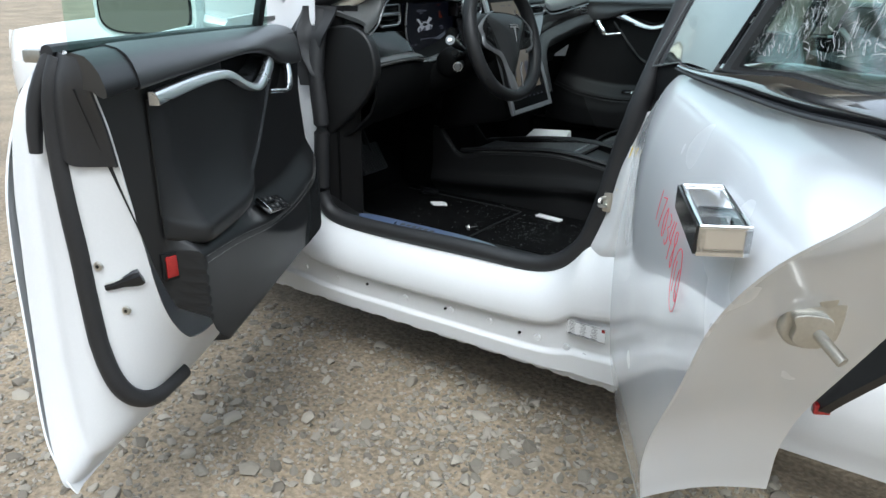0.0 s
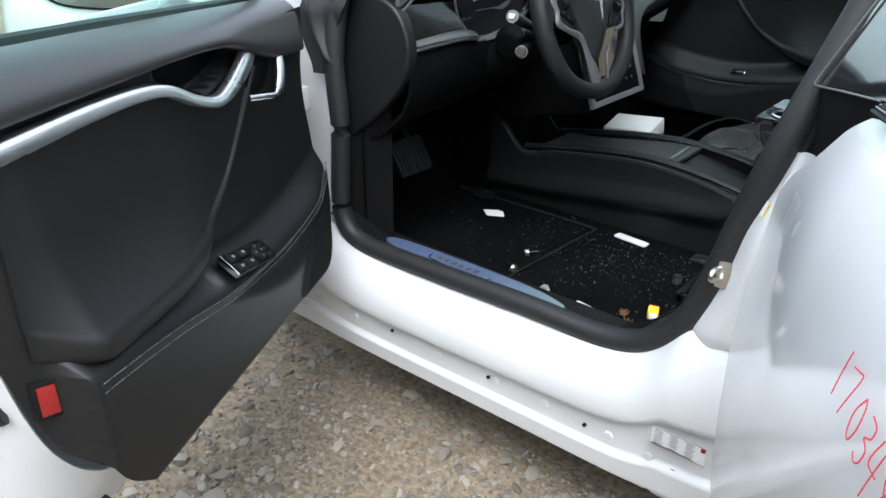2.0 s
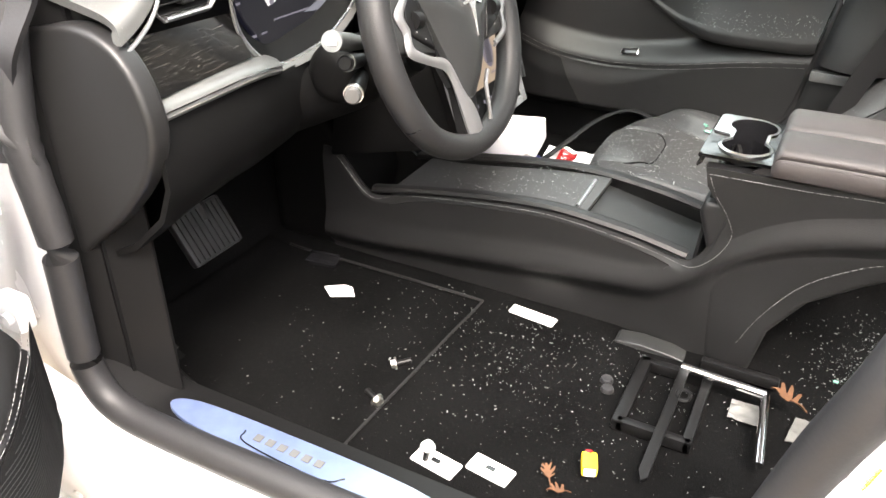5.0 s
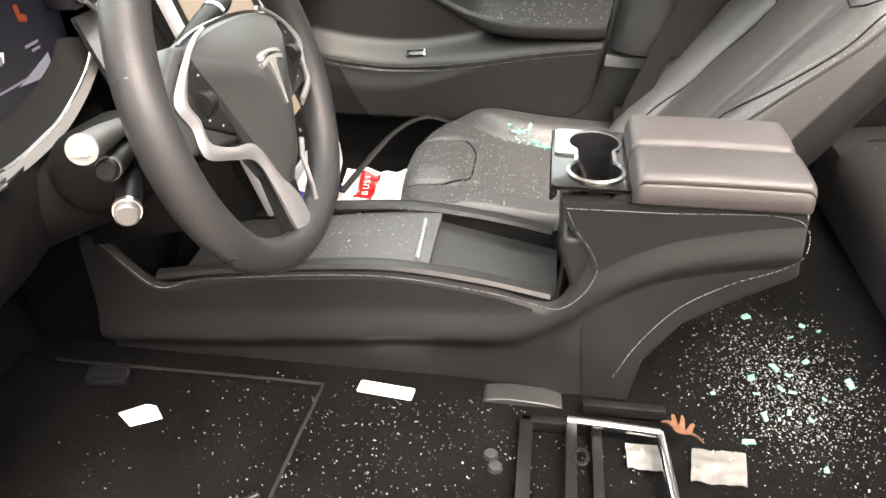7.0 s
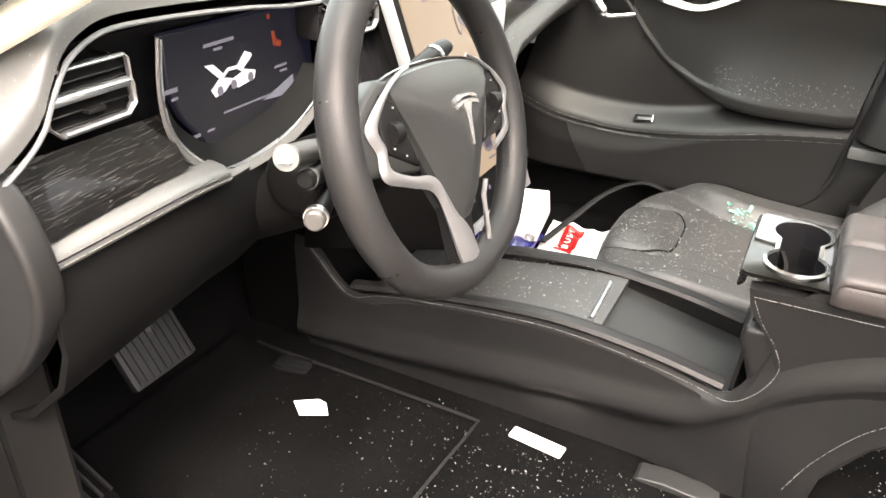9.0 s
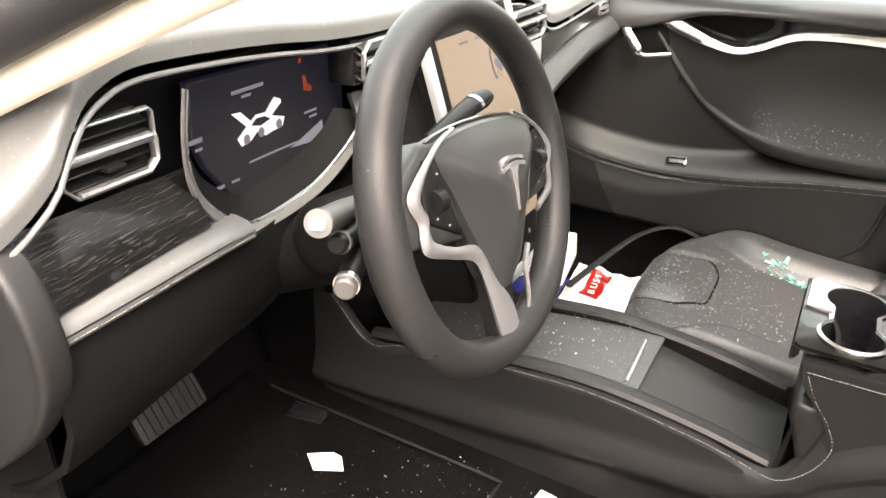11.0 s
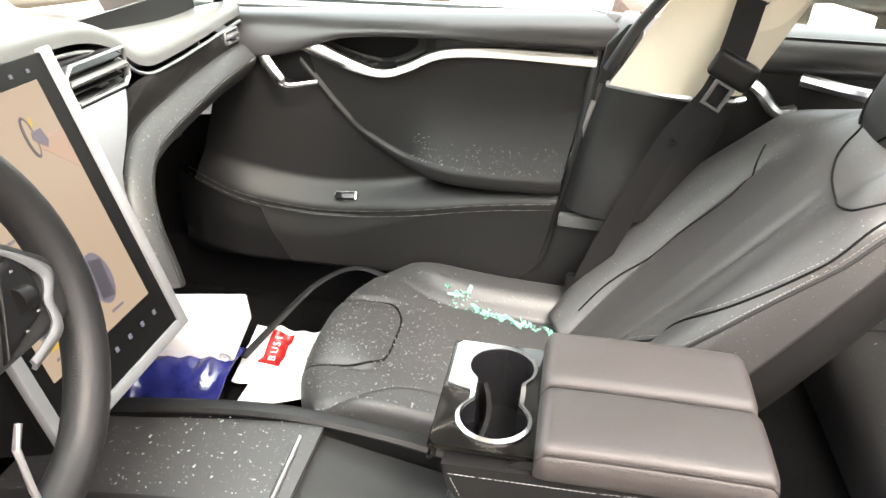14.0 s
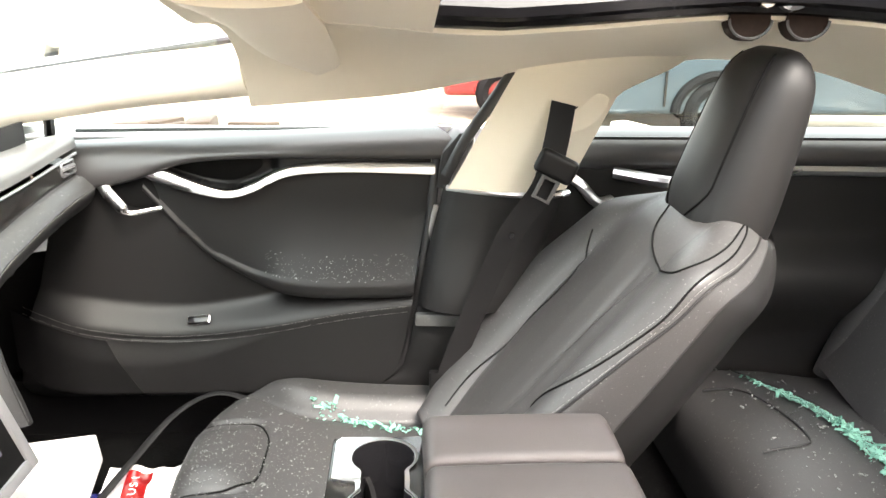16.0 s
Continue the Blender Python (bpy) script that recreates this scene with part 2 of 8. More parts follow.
CREAM = material("cream_headliner", (0.76, 0.70, 0.575), 0.9, vary=0.05, grain=700, bump=0.2, depth=0.0006, spec=0.2, sheen=0.3)
BELT = material("black_webbing", (0.008, 0.008, 0.0085), 0.7, vary=0.2, grain=600, bump=0.5, depth=0.0006, spec=0.25)
RED = material("red_reflector", (0.22, 0.008, 0.008), 0.15, vary=0.15, grain=250, bump=0.3, depth=0.0006, coat=0.5)
INK = material("red_marker", (0.65, 0.04, 0.07), 0.6, vary=0.1, bump=0)
WHITE_PLASTIC = material("white_plastic", (0.78, 0.78, 0.77), 0.4, vary=0.03, grain=200, bump=0.03)
WHITE_PAPER = material("white_paper", (0.8, 0.8, 0.78), 0.8, vary=0.04, grain=150, bump=0.05)
YELLOW = material("yellow_plastic", (0.85, 0.6, 0.02), 0.4, vary=0.05, grain=100, bump=0.03)
BLUE_FILM = material("blue_film", (0.14, 0.19, 0.33), 0.3, metal=0.6, vary=0.25, grain=30, bump=0.05, blotch=3)
GLASS_CRUMB = material("pale_green_glass_crumbs", (0.16, 0.36, 0.29), 0.25, vary=0.3, grain=90, bump=0.1)
CRUMB_WHITE = material("white_glass_specks", (0.18, 0.19, 0.185), 0.3, vary=0.2, grain=90, bump=0.1)
THREAD = material("grey_thread", (0.19, 0.19, 0.185), 0.7, vary=0.1, bump=0)
GRILLE = material("dark_speaker_cloth", (0.0045, 0.0045, 0.0048), 0.8, vary=0.2, grain=900, bump=0.5, depth=0.0006, spec=0.12)
TRIM_GREY = material("satin_grey_trim", (0.20, 0.205, 0.21), 0.3, metal=0.7, vary=0.05, grain=300, bump=0.02)
DARK = material("matte_black_plastic", (0.0030, 0.0030, 0.0031), 0.6, vary=0.15, grain=800, bump=0.2, depth=0.0004, spec=0.09)
SUEDE = material("black_suede", (0.0075, 0.0075, 0.0077), 0.52, vary=0.2, grain=700, bump=0.3, depth=0.0005, spec=0.38)
GREY_PLASTIC = material("grey_plastic", (0.065, 0.065, 0.064), 0.4, vary=0.05, grain=300, bump=0.03)
BADGE = material("bright_badge", (0.62, 0.63, 0.64), 0.25, metal=0.85, vary=0.02, bump=0.0)
CLEAR_BAG = material("hazy_clear_plastic", (0.11, 0.11, 0.105), 0.25, vary=0.3, grain=40, bump=0.4, depth=0.004)
LEAF = material("dry_brown_leaf", (0.085, 0.036, 0.014), 0.7, vary=0.3, grain=120, bump=0.3)
CLEAR = glass_sheet("clear_glass", (0.90, 0.965, 0.945), 0.03)
GREEN_GLASS = glass_sheet("greenish_door_glass", (0.82, 0.95, 0.91), 0.03)
DUSTY_LEDGE = material("grey_dusty_ledge_leather", (0.020, 0.0205, 0.0205), 0.45, vary=0.3, grain=500, bump=0.3, depth=0.0006, dust=0.25, spec=0.3)
# armrest lid leather, its colour lightened to stand for light from above
LID = material("lightened_grey_leather", (0.042, 0.037, 0.036), 0.50, vary=0.15, grain=520, bump=0.3, depth=0.0008)
TINT = glass_sheet("tinted_glass", (0.80, 0.83, 0.83), 0.04)


def wood_material():
    m = material("dark_striped_wood", (0.02, 0.018, 0.017), 0.22, vary=0.3, grain=20, bump=0.0, coat=0.25, spec=0.3)
    nt = m.node_tree
    b = nt.nodes["Principled BSDF"]
    tc = nt.nodes.new("ShaderNodeTexCoord")
    mp = nt.nodes.new("ShaderNodeMapping")
    mp.inputs["Scale"].default_value = (6.0, 6.0, 120.0)
    w = nt.nodes.new("ShaderNodeTexNoise")
    w.inputs["Scale"].default_value, w.inputs["Detail"].default_value, w.inputs["Distortion"].default_value = 2.6, 9.0, 2.4
    r = nt.nodes.new("ShaderNodeValToRGB")
    r.color_ramp.elements[0].position, r.color_ramp.elements[1].position = 0.52, 0.72
    r.color_ramp.elements[0].color, r.color_ramp.elements[1].color = (0.0028, 0.0028, 0.0028, 1), (0.030, 0.028, 0.026, 1)
    nt.links.new(tc.outputs["Object"], mp.inputs[0])
    nt.links.new(mp.outputs[0], w.inputs["Vector"])
    nt.links.new(w.outputs["Fac"], r.inputs[0])
    nt.links.new(r.outputs[0], b.inputs["Base Color"])
    return m


def ground_material():
    m = bpy.data.materials.new("gravelly_dirt")
    m.use_nodes = True
    nt = m.node_tree
    b = nt.nodes["Principled BSDF"]
    tc = nt.nodes.new("ShaderNodeTexCoord")
    cols = []
    for scale, lo, hi, detail in ((2.2, (0.135, 0.105, 0.069), (0.31, 0.243, 0.162), 8), (70, (0.088, 0.070, 0.049), (0.335, 0.272, 0.193), 12)):
        n = nt.nodes.new("ShaderNodeTexNoise")
        n.inputs["Scale"].default_value, n.inputs["Detail"].default_value = scale, detail
        nt.links.new(tc.outputs["Object"], n.inputs["Vector"])
        r = nt.nodes.new("ShaderNodeValToRGB")
        r.color_ramp.elements[0].position, r.color_ramp.elements[1].position = 0.35, 0.68
        r.color_ramp.elements[0].color, r.color_ramp.elements[1].color = (*lo, 1), (*hi, 1)
        nt.links.new(n.outputs["Fac"], r.inputs[0])
        cols.append((n, r))
    mix = nt.nodes.new("ShaderNodeMix")
    mix.data_type = "RGBA"
    mix.inputs["Factor"].default_value = 0.5
    nt.links.new(cols[0][1].outputs[0], mix.inputs["A"])
    nt.links.new(cols[1][1].outputs[0], mix.inputs["B"])
    vor = nt.nodes.new("ShaderNodeTexVoronoi")
    vor.inputs["Scale"].default_value = 75
    nt.links.new(tc.outputs["Object"], vor.inputs["Vector"])
    sp = nt.nodes.new("ShaderNodeMapRange")
    sp.inputs["From Min"].default_value, sp.inputs["From Max"].default_value = 0.0, 0.5
    sp.inputs["To Min"].default_value, sp.inputs["To Max"].default_value = 0.16, 0.0
    nt.links.new(vor.outputs["Distance"], sp.inputs["Value"])
    m2 = nt.nodes.new("ShaderNodeMix")
    m2.data_type = "RGBA"
    m2.inputs["B"].default_value = (0.34, 0.325, 0.295, 1)
    nt.links.new(sp.outputs[0], m2.inputs["Factor"])
    nt.links.new(mix.outputs["Result"], m2.inputs["A"])
    nt.links.new(m2.outputs["Result"], b.inputs["Base Color"])
    b.inputs["Roughness"].default_value = 0.95
    bp = nt.nodes.new("ShaderNodeBump")
    bp.inputs["Strength"].default_value, bp.inputs["Distance"].default_value = 1.0, 0.008
    high = nt.nodes.new("ShaderNodeMath")
    high.operation = "MULTIPLY_ADD"
    high.inputs[1].default_value = -0.25
    nt.links.new(vor.outputs["Distance"], high.inputs[0])
    nt.links.new(cols[1][0].outputs["Fac"], high.inputs[2])
    nt.links.new(high.outputs[0], bp.inputs["Height"])
    nt.links.new(bp.outputs[0], b.inputs["Normal"])
    return m


def stone_material():
    m = material("grey_stones", (0.30, 0.28, 0.25), 0.9, vary=0.25, grain=90, bump=0.5, depth=0.004)
    nt = m.node_tree
    geo = nt.nodes.new("ShaderNodeNewGeometry")
    r = nt.nodes.new("ShaderNodeValToRGB")
    r.color_ramp.elements[0].color, r.color_ramp.elements[1].color = (0.11, 0.095, 0.075, 1), (0.29, 0.265, 0.22, 1)
    nt.links.new(geo.outputs["Random Per Island"], r.inputs[0])
    nt.links.new(r.outputs[0], nt.nodes["Principled BSDF"].inputs["Base Color"])
    return m


FRAME_SILVER = material("brushed_silver_frame", (0.26, 0.265, 0.27), 0.42, metal=0.5, vary=0.04, grain=500, bump=0.02)
SILVER_PAINT = material("silver_painted_plastic", (0.17, 0.172, 0.175), 0.38, metal=0.5, vary=0.04, grain=500, bump=0.02)
WOOD, GROUND, STONES = wood_material(), ground_material(), stone_material()


# ---- ground ----
def build_ground():
    bm = bmesh.new()

    def coord(k):
        return math.copysign(abs(k) ** 3.2 * 300 + abs(k) * 6, k)

    rows = []
    n = 130
    for i in range(n + 1):
        row = []
        for j in range(n + 1):
            x, y = coord(i / n * 2 - 1), -1.2 + coord(j / n * 2 - 1)
            z = 0.025 * noise.noise((x * 1.3, y * 1.3, 0)) + 0.005 * noise.noise((x * 4, y * 4, 3))
            z += 0.5 * S(8, 60, abs(y)) * noise.noise((x * 0.05, y * 0.05, 1))
            row.append((x, y, z - 0.005))
        rows.append(row)
    grid_faces(bm, rows)
    solo("ground", bm, GROUND, "brown dirt yard ground strewn with grey gravel", "ground", kind="structure")
    # loose stones
    rnd = random.Random(3)
    bm = bmesh.new()
    g = (1 + 5 ** 0.5) / 2
    form = [Vector(q).normalized() for q in ((-1, g, 0), (1, g, 0), (-1, -g, 0), (1, -g, 0), (0, -1, g), (0, 1, g), (0, -1, -g), (0, 1, -g), (g, 0, -1), (g, 0, 1), (-g, 0, -1), (-g, 0, 1))]
    faces = ((0, 11, 5), (0, 5, 1), (0, 1, 7), (0, 7, 10), (0, 10, 11), (1, 5, 9), (5, 11, 4), (11, 10, 2), (10, 7, 6), (7, 1, 8), (3, 9, 4), (3, 4, 2), (3, 2, 6), (3, 6, 8), (3, 8, 9), (4, 9, 5), (2, 4, 11), (6, 2, 10), (8, 6, 7), (9, 8, 1))
    for k in range(50000):
        near = k < 46500
        x, y = (rnd.uniform(-1.9, 1.9), rnd.uniform(-2.9, -0.75)) if near else (rnd.uniform(-5, 3), rnd.uniform(-6, -2.5))
        if noise.noise((x * 2.1, y * 2.1, 7)) + 0.6 * noise.noise((x * 9, y * 9, 2)) < rnd.uniform(-0.75, 0.40):
            continue
        r = min(0.026, 0.0027 * (1 + rnd.expovariate(0.80)) * (1 if rnd.random() < 0.98 else 2.0))
        z = 0.025 * noise.noise((x * 1.3, y * 1.3, 0)) + 0.005 * noise.noise((x * 4, y * 4, 3)) - 0.005
        m = pose(x, y, z + r * 0.2, rnd.uniform(-25, 25), rnd.uniform(-25, 25), rnd.uniform(0, 360))
        sx, sy, sz = rnd.uniform(0.8, 1.35), rnd.uniform(0.65, 1.1), rnd.uniform(0.45, 0.8)
        vs = [bm.verts.new(m @ (Vector((q.x * sx, q.y * sy, q.z * sz)) * r * rnd.uniform(0.78, 1.15))) for q in form]
        for f in faces:
            bm.faces.new([vs[i] for i in f])
    solo("gravel", bm, STONES, "loose grey gravel stones scattered on dirt", "gravel", kind="stuff", sharp=0.75)


build_ground()


# ---- the doors: built closed on the car's left side, w counts outwards from the middle ----
TRIM_REAR = [(0.43, 0.30), (0.45, 0.325), (0.50, 0.390), (0.555, 0.422), (0.62, 0.444), (0.69, 0.459), (0.79, 0.482), (0.89, 0.505), (1.0, 0.525)]
TRIM_REAR_SHUT = [(0.40, 0.16), (0.44, 0.25), (0.462, 0.295), (0.498, 0.352), (0.55, 0.376), (0.62, 0.391), (0.79, 0.421), (0.99, 0.437)]
STITCH = [(-0.47, 0.648), (-0.385, 0.629), (-0.30, 0.607), (-0.20, 0.589), (-0.10, 0.582), (-0.01, 0.587), (0.10, 0.604), (0.25, 0.632), (0.415, 0.652), (0.47, 0.655)]
STRIP = [(-0.145, 0.930), (-0.09, 0.912), (-0.02, 0.891), (0.038, 0.882), (0.085, 0.894), (0.14, 0.920), (0.20, 0.930), (0.30, 0.933), (0.442, 0.930)]
PAD_EDGE = [(-0.15, 0.905), (-0.12, 0.873), (-0.067, 0.810), (-0.01, 0.757), (0.04, 0.729), (0.085, 0.711), (0.18, 0.697), (0.33, 0.697), (0.396, 0.702), (0.436, 0.722)]
LIP = [(-0.13, 0.668), (-0.05, 0.666), (0.03, 0.657), (0.08, 0.648), (0.13, 0.630), (0.20, 0.617), (0.30, 0.613), (0.44, 0.613)]
TRIM_FRONT = [(0.41, -0.40), (0.45, -0.43), (0.60, -0.392), (0.72, -0.355), (0.834, -0.328), (0.956, -0.345)]
# the door's painted edge: outer line along the skin, inner line along the trim, from the top of the rear edge down and forwards
EDGE_OUT = [(0.328, 0.875, 1.0), (0.358, 0.905, 0.955), (0.388, 0.932, 0.89), (0.412, 0.940, 0.78), (0.430, 0.938, 0.66), (0.445, 0.936, 0.54), (0.464, 0.930, 0.40), (0.484, 0.918, 0.29), (0.496, 0.900, 0.215), (0.465, 0.893, 0.196), (0.40, 0.889, 0.193), (0.25, 0.886, 0.192), (0.05, 0.884, 0.192), (-0.25, 0.88, 0.192), (-0.55, 0.87, 0.192)]
EDGE_IN = [(0.525, 0.705, 1.0), (0.522, 0.704, 0.955), (0.500, 0.702, 0.89), (0.478, 0.700, 0.79), (0.455, 0.698, 0.69), (0.440, 0.697, 0.62), (0.418, 0.696, 0.555), (0.385, 0.695, 0.500), (0.345, 0.695, 0.462), (0.310, 0.695, 0.448), (0.26, 0.695, 0.440), (0.16, 0.695, 0.435), (0.02, 0.695, 0.43), (-0.25, 0.695, 0.425), (-0.42, 0.695, 0.42)]


def trim_w(x, z, whole=False):
    """How far out the door's inner trim stands: grip hollow, armrest shelf, lower panel."""
    st = on(STITCH, x)
    w = 0.672
    fade = 1.0 if whole else S(0.424, 0.413, x)
    front = S(-0.42, -0.25, x)
    w -= 0.057 * S(st - 0.001, st, z) * S(st + 0.062, st + 0.002, z) * fade * lerp(0.2, 1, front)
    w -= 0.057 * S(st, st - 0.004, z) * S(0.428, 0.468, z) * fade * lerp(0.3, 1, front)
    # the edge under the seam leans back towards the front of the door
    drop = lerp(0.016, 0.062, S(0.14, -0.14, x))
    w += 0.012 * S(st - drop, st - 0.1 * drop, z) * S(st + 0.06, st, z) * S(0.16, -0.06, x) * front
    top = on(STRIP, x)
    w += 0.032 * S(top - 0.002, top + 0.006, z) * S(-0.118, -0.09, x) * S(0.14, 0.11, x)
    w += 0.03 * S(-0.36, -0.47, x) * S(0.80, 0.62, z)
    w += 0.0 if whole else 0.7 * max(0.0, x - 0.425)
    return w


def skin_w(x, z):
    """How far out the outer skin stands."""
    w = on([(0.17, 0.885), (0.30, 0.935), (0.50, 0.955), (0.72, 0.965), (0.84, 0.95), (0.93, 0.915), (1.02, 0.865)], z)
    return w - 0.03 * S(-0.2, -0.9, x)


SKIN_REAR = [(0.19, 0.488), (0.215, 0.494), (0.29, 0.484), (0.40, 0.464), (0.54, 0.445), (0.66, 0.430), (0.78, 0.412), (0.89, 0.388), (0.955, 0.358), (1.0, 0.328)]


def edge_at(s, u, out=0.0):
    """The painted edge face: s along it from 0 to 1, u from the skin inwards to the trim."""
    n = len(EDGE_OUT) - 1
    i = min(n - 1, int(s * n))
    k = s * n - i

    def at(line, j):
        return Vector(line[min(n, max(0, j))])

    def glide(line):
        a, b, c, d = (at(line, i + q) for q in (-1, 0, 1, 2))
        return 0.5 * (2 * b + (c - a) * k + (2 * a - 5 * b + 4 * c - d) * k * k + (3 * b - 3 * c + d - a) * k**3)

    o, p = glide(EDGE_OUT), glide(EDGE_IN)
    turn = S(0.42, 0.66, s)
    away = Vector((math.cos(turn * 1.5), 0, -math.sin(turn * 1.5)))
    rise = 0.026 * math.sin(math.pi * u ** 1.25) ** 1.3 - 0.010 * math.exp(-((u - 0.20) / 0.06) ** 2) - 0.010 * math.exp(-((u - 0.55) / 0.05) ** 2)
    q = o.lerp(p, u) + away * (rise + out)
    return Vector((q.x, -q.y, q.z))


def front_door(side, matrix, label):
    """side: -1 the left door, 1 the right one."""
    fix = (lambda b: moved(b, matrix)) if side < 0 else (lambda b: moved(mirrored(b), matrix))
    door = thing("front_door", label, "car door", matrix @ Vector((-0.597, 0.887 * side, 0.5)), "front doors")

    def put(name, bm, mat, label="", parent=None, sharp=0.7):
        return part(name, fix(bm), mat, parent or door, label, sharp)

    def inner_w(x, z):
        return trim_w(x, z, side > 0)

    def skin(u, v):
        z = lerp(0.19, 0.975, v)
        x = lerp(-0.60, on(SKIN_REAR, z), u)
        return (x, -skin_w(x, z) + 0.006 * S(0.985, 1.0, u), z)

    put("outer_skin", sheet(skin, 40, 40, 0.004), PAINT, "glossy white painted outer skin")
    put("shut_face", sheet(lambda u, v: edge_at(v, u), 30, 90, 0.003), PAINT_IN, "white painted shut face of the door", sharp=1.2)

    def trim(u, v):
        z = lerp(0.432, 0.955, v)
        x = lerp(on(TRIM_FRONT, z), on(TRIM_REAR if side < 0 else TRIM_REAR_SHUT, z), u)
        # one row follows the stitched edge
        k, st = 0.40, on(STITCH, x)
        z = lerp(0.432, st, v / k) if v < k else lerp(st, 0.955, (v - k) / (1 - k))
        return (x, -inner_w(x, z), z)

    put("trim_panel", sheet(trim, 130, 110, 0.001), VINYL, "black soft vinyl inner door trim", sharp=1.2)

    def insert(u, v):
        # the concave padded insert hanging from the pull strip, with a proud lower lip
        x = lerp(-0.135, 0.436 if side < 0 else lerp(0.398, 0.446, v), u)
        lo = on(PAD_EDGE, x)
        lip = on(LIP, x)
        rear = S(1.0, 0.90, u) if side < 0 else 1.0
        face = ((0.670, -0.024), (lip + 0.010, -0.024), (lip + 0.003, -0.021), (lip + 0.001, -0.014), (lip, -0.002), (lip + 0.0012, 0.004), (lip + 0.006, 0.009))
        n = 7
        j = round(v * 60)
        if j < n:
            w, dz = face[j]
            return (x, -lerp(0.670, min(w, 0.670), rear), lo + dz * lerp(0.3, 1, S(0.0, 0.04, 0.668 - lip)))
        k = (j - n + 1) / (60 - n + 1)
        lo += 0.009
        hi = on(STRIP, x) - 0.004
        z = lerp(min(lo, hi - 0.01), hi, k)
        w = 0.6665 - (0.6665 - lip - 0.006) * (1 - min(1.0, (z - lo) / 0.16)) ** 2.3
        w = lerp(min(w, 0.664), w, S(0.94, 0.88, u))
        return (x, -lerp(0.672, w, rear), z)

    put("insert_pad", sheet(insert, 100, 60, 0.003), SUEDE, "concave black suede insert", sharp=1.3)
    put("speaker_grille", sheet(lambda u, v: (lambda x, z: (x, -inner_w(x, z) + 0.0022, z))(lerp(-0.43, lerp(-0.15, -0.225, v), u), lerp(lerp(0.50, 0.455, min(1, u * 3)), on(STITCH, lerp(-0.43, lerp(-0.15, -0.225, v), u)) - 0.012, v)), 40, 30, 0.001), GRILLE, "dark ribbed speaker grille")
    lip_seam = [Vector(insert(lerp(0.30, 0.90, k / 50), 3 / 60)) + Vector((0, 0.0008, 0)) for k in range(51)]
    put("lip_seam", tube(lip_seam, 0.0008, 5), RUBBER)
    put("insert_piping", tube([Vector(insert(0.93, lerp(0.18, 0.99, k / 30))) + Vector((0, 0.0006, 0)) for k in range(31)], 0.0012, 5), RUBBER)

    def roll(x, inset=0.0):
        zl = on([(-0.38, 0.886), (-0.27, 0.886), (-0.20, 0.893), (-0.14, 0.908), (-0.08, 0.930), (-0.03, 0.942), (0.07, 0.949), (0.20, 0.950), (0.54, 0.950)], x) + inset
        top = on([(-0.40, 0.950), (-0.30, 0.957), (-0.17, 0.968), (0.10, 0.983), (0.28, 0.992), (0.54, 1.0)], x) - inset
        slant = 0.75 * S(0.25, 0.475, x) + 0.95 * S(-0.16, -0.30, x)
        return [(x - slant * (w - 0.652), -w - inset * (w < 0.70), z) for w, z in ((0.700, zl + 0.004), (0.660, zl - 0.001), (0.650, zl + 0.003), (0.648, zl + 0.009), (0.652, lerp(zl, top, 0.45)), (0.662, lerp(zl, top, 0.78)), (0.677, top + 0.001), (0.70, top + 0.008), (0.735, top + 0.009), (0.772, top), (0.772, zl))]

    put("belt_roll", loft([roll(lerp(-0.302, 0.484, k / 50)) for k in range(51)]), ROLL, "padded black top roll of the door", sharp=1.3)
    if side < 0:
        put("rear_block", loft([roll(x, 0.003) for x in (0.4845, 0.50, 0.52, 0.535, 0.550, 0.562, 0.572)]), VINYL)
    line = smooth_line([(x, -0.651 + 0.014 * math.exp(-((x - 0.04) / 0.08) ** 2) - 0.022 * S(-0.07, -0.135, x), z) for x, z in STRIP], 6)
    band = []
    for k, p in enumerate(line):
        h = 0.5 * on([(-0.17, 0.034), (-0.08, 0.027), (0.0, 0.018), (0.04, 0.015), (0.14, 0.016), (0.45, 0.021)], p.x)
        way = (line[min(k + 1, len(line) - 1)] - line[max(k - 1, 0)]).normalized()
        up = Vector((-way.z, 0, way.x))
        band.append([p + up * (h * a) + Vector((0, d, 0)) for a, d in ((-1, -0.012), (-1, 0.0035), (-0.86, 0.0055), (0, 0.0045), (0.8, 0.001), (1, -0.002), (1, -0.012))])
    put("pull_strip", loft(band), SATIN, "satin aluminium pull strip", sharp=1.0)
    lever = smooth_line([(-0.222, -0.668, 0.912), (-0.208, -0.658, 0.895), (-0.196, -0.650, 0.880), (-0.175, -0.642, 0.858), (-0.164, -0.642, 0.846), (-0.152, -0.643, 0.842), (-0.128, -0.650, 0.845), (-0.100, -0.662, 0.848)], 4)
    put("inner_handle", tube(lever, [lerp(0.0125, 0.0048, S(13, 19, k)) for k in range(len(lever))], 10, flat=0.6, up=(0, 1, 0)), SATIN, "satin silver inner door handle")
    put("handle_cup", prism([(p.x, p.z) for p in smooth_line([(-0.20, 0, 0.915), (-0.13, 0, 0.918), (-0.105, 0, 0.87), (-0.115, 0, 0.850), (-0.155, 0, 0.848), (-0.18, 0, 0.865)], 3, True)], "y", -0.674, -0.668, 0.002), DARK, "dark hollow behind the handle")
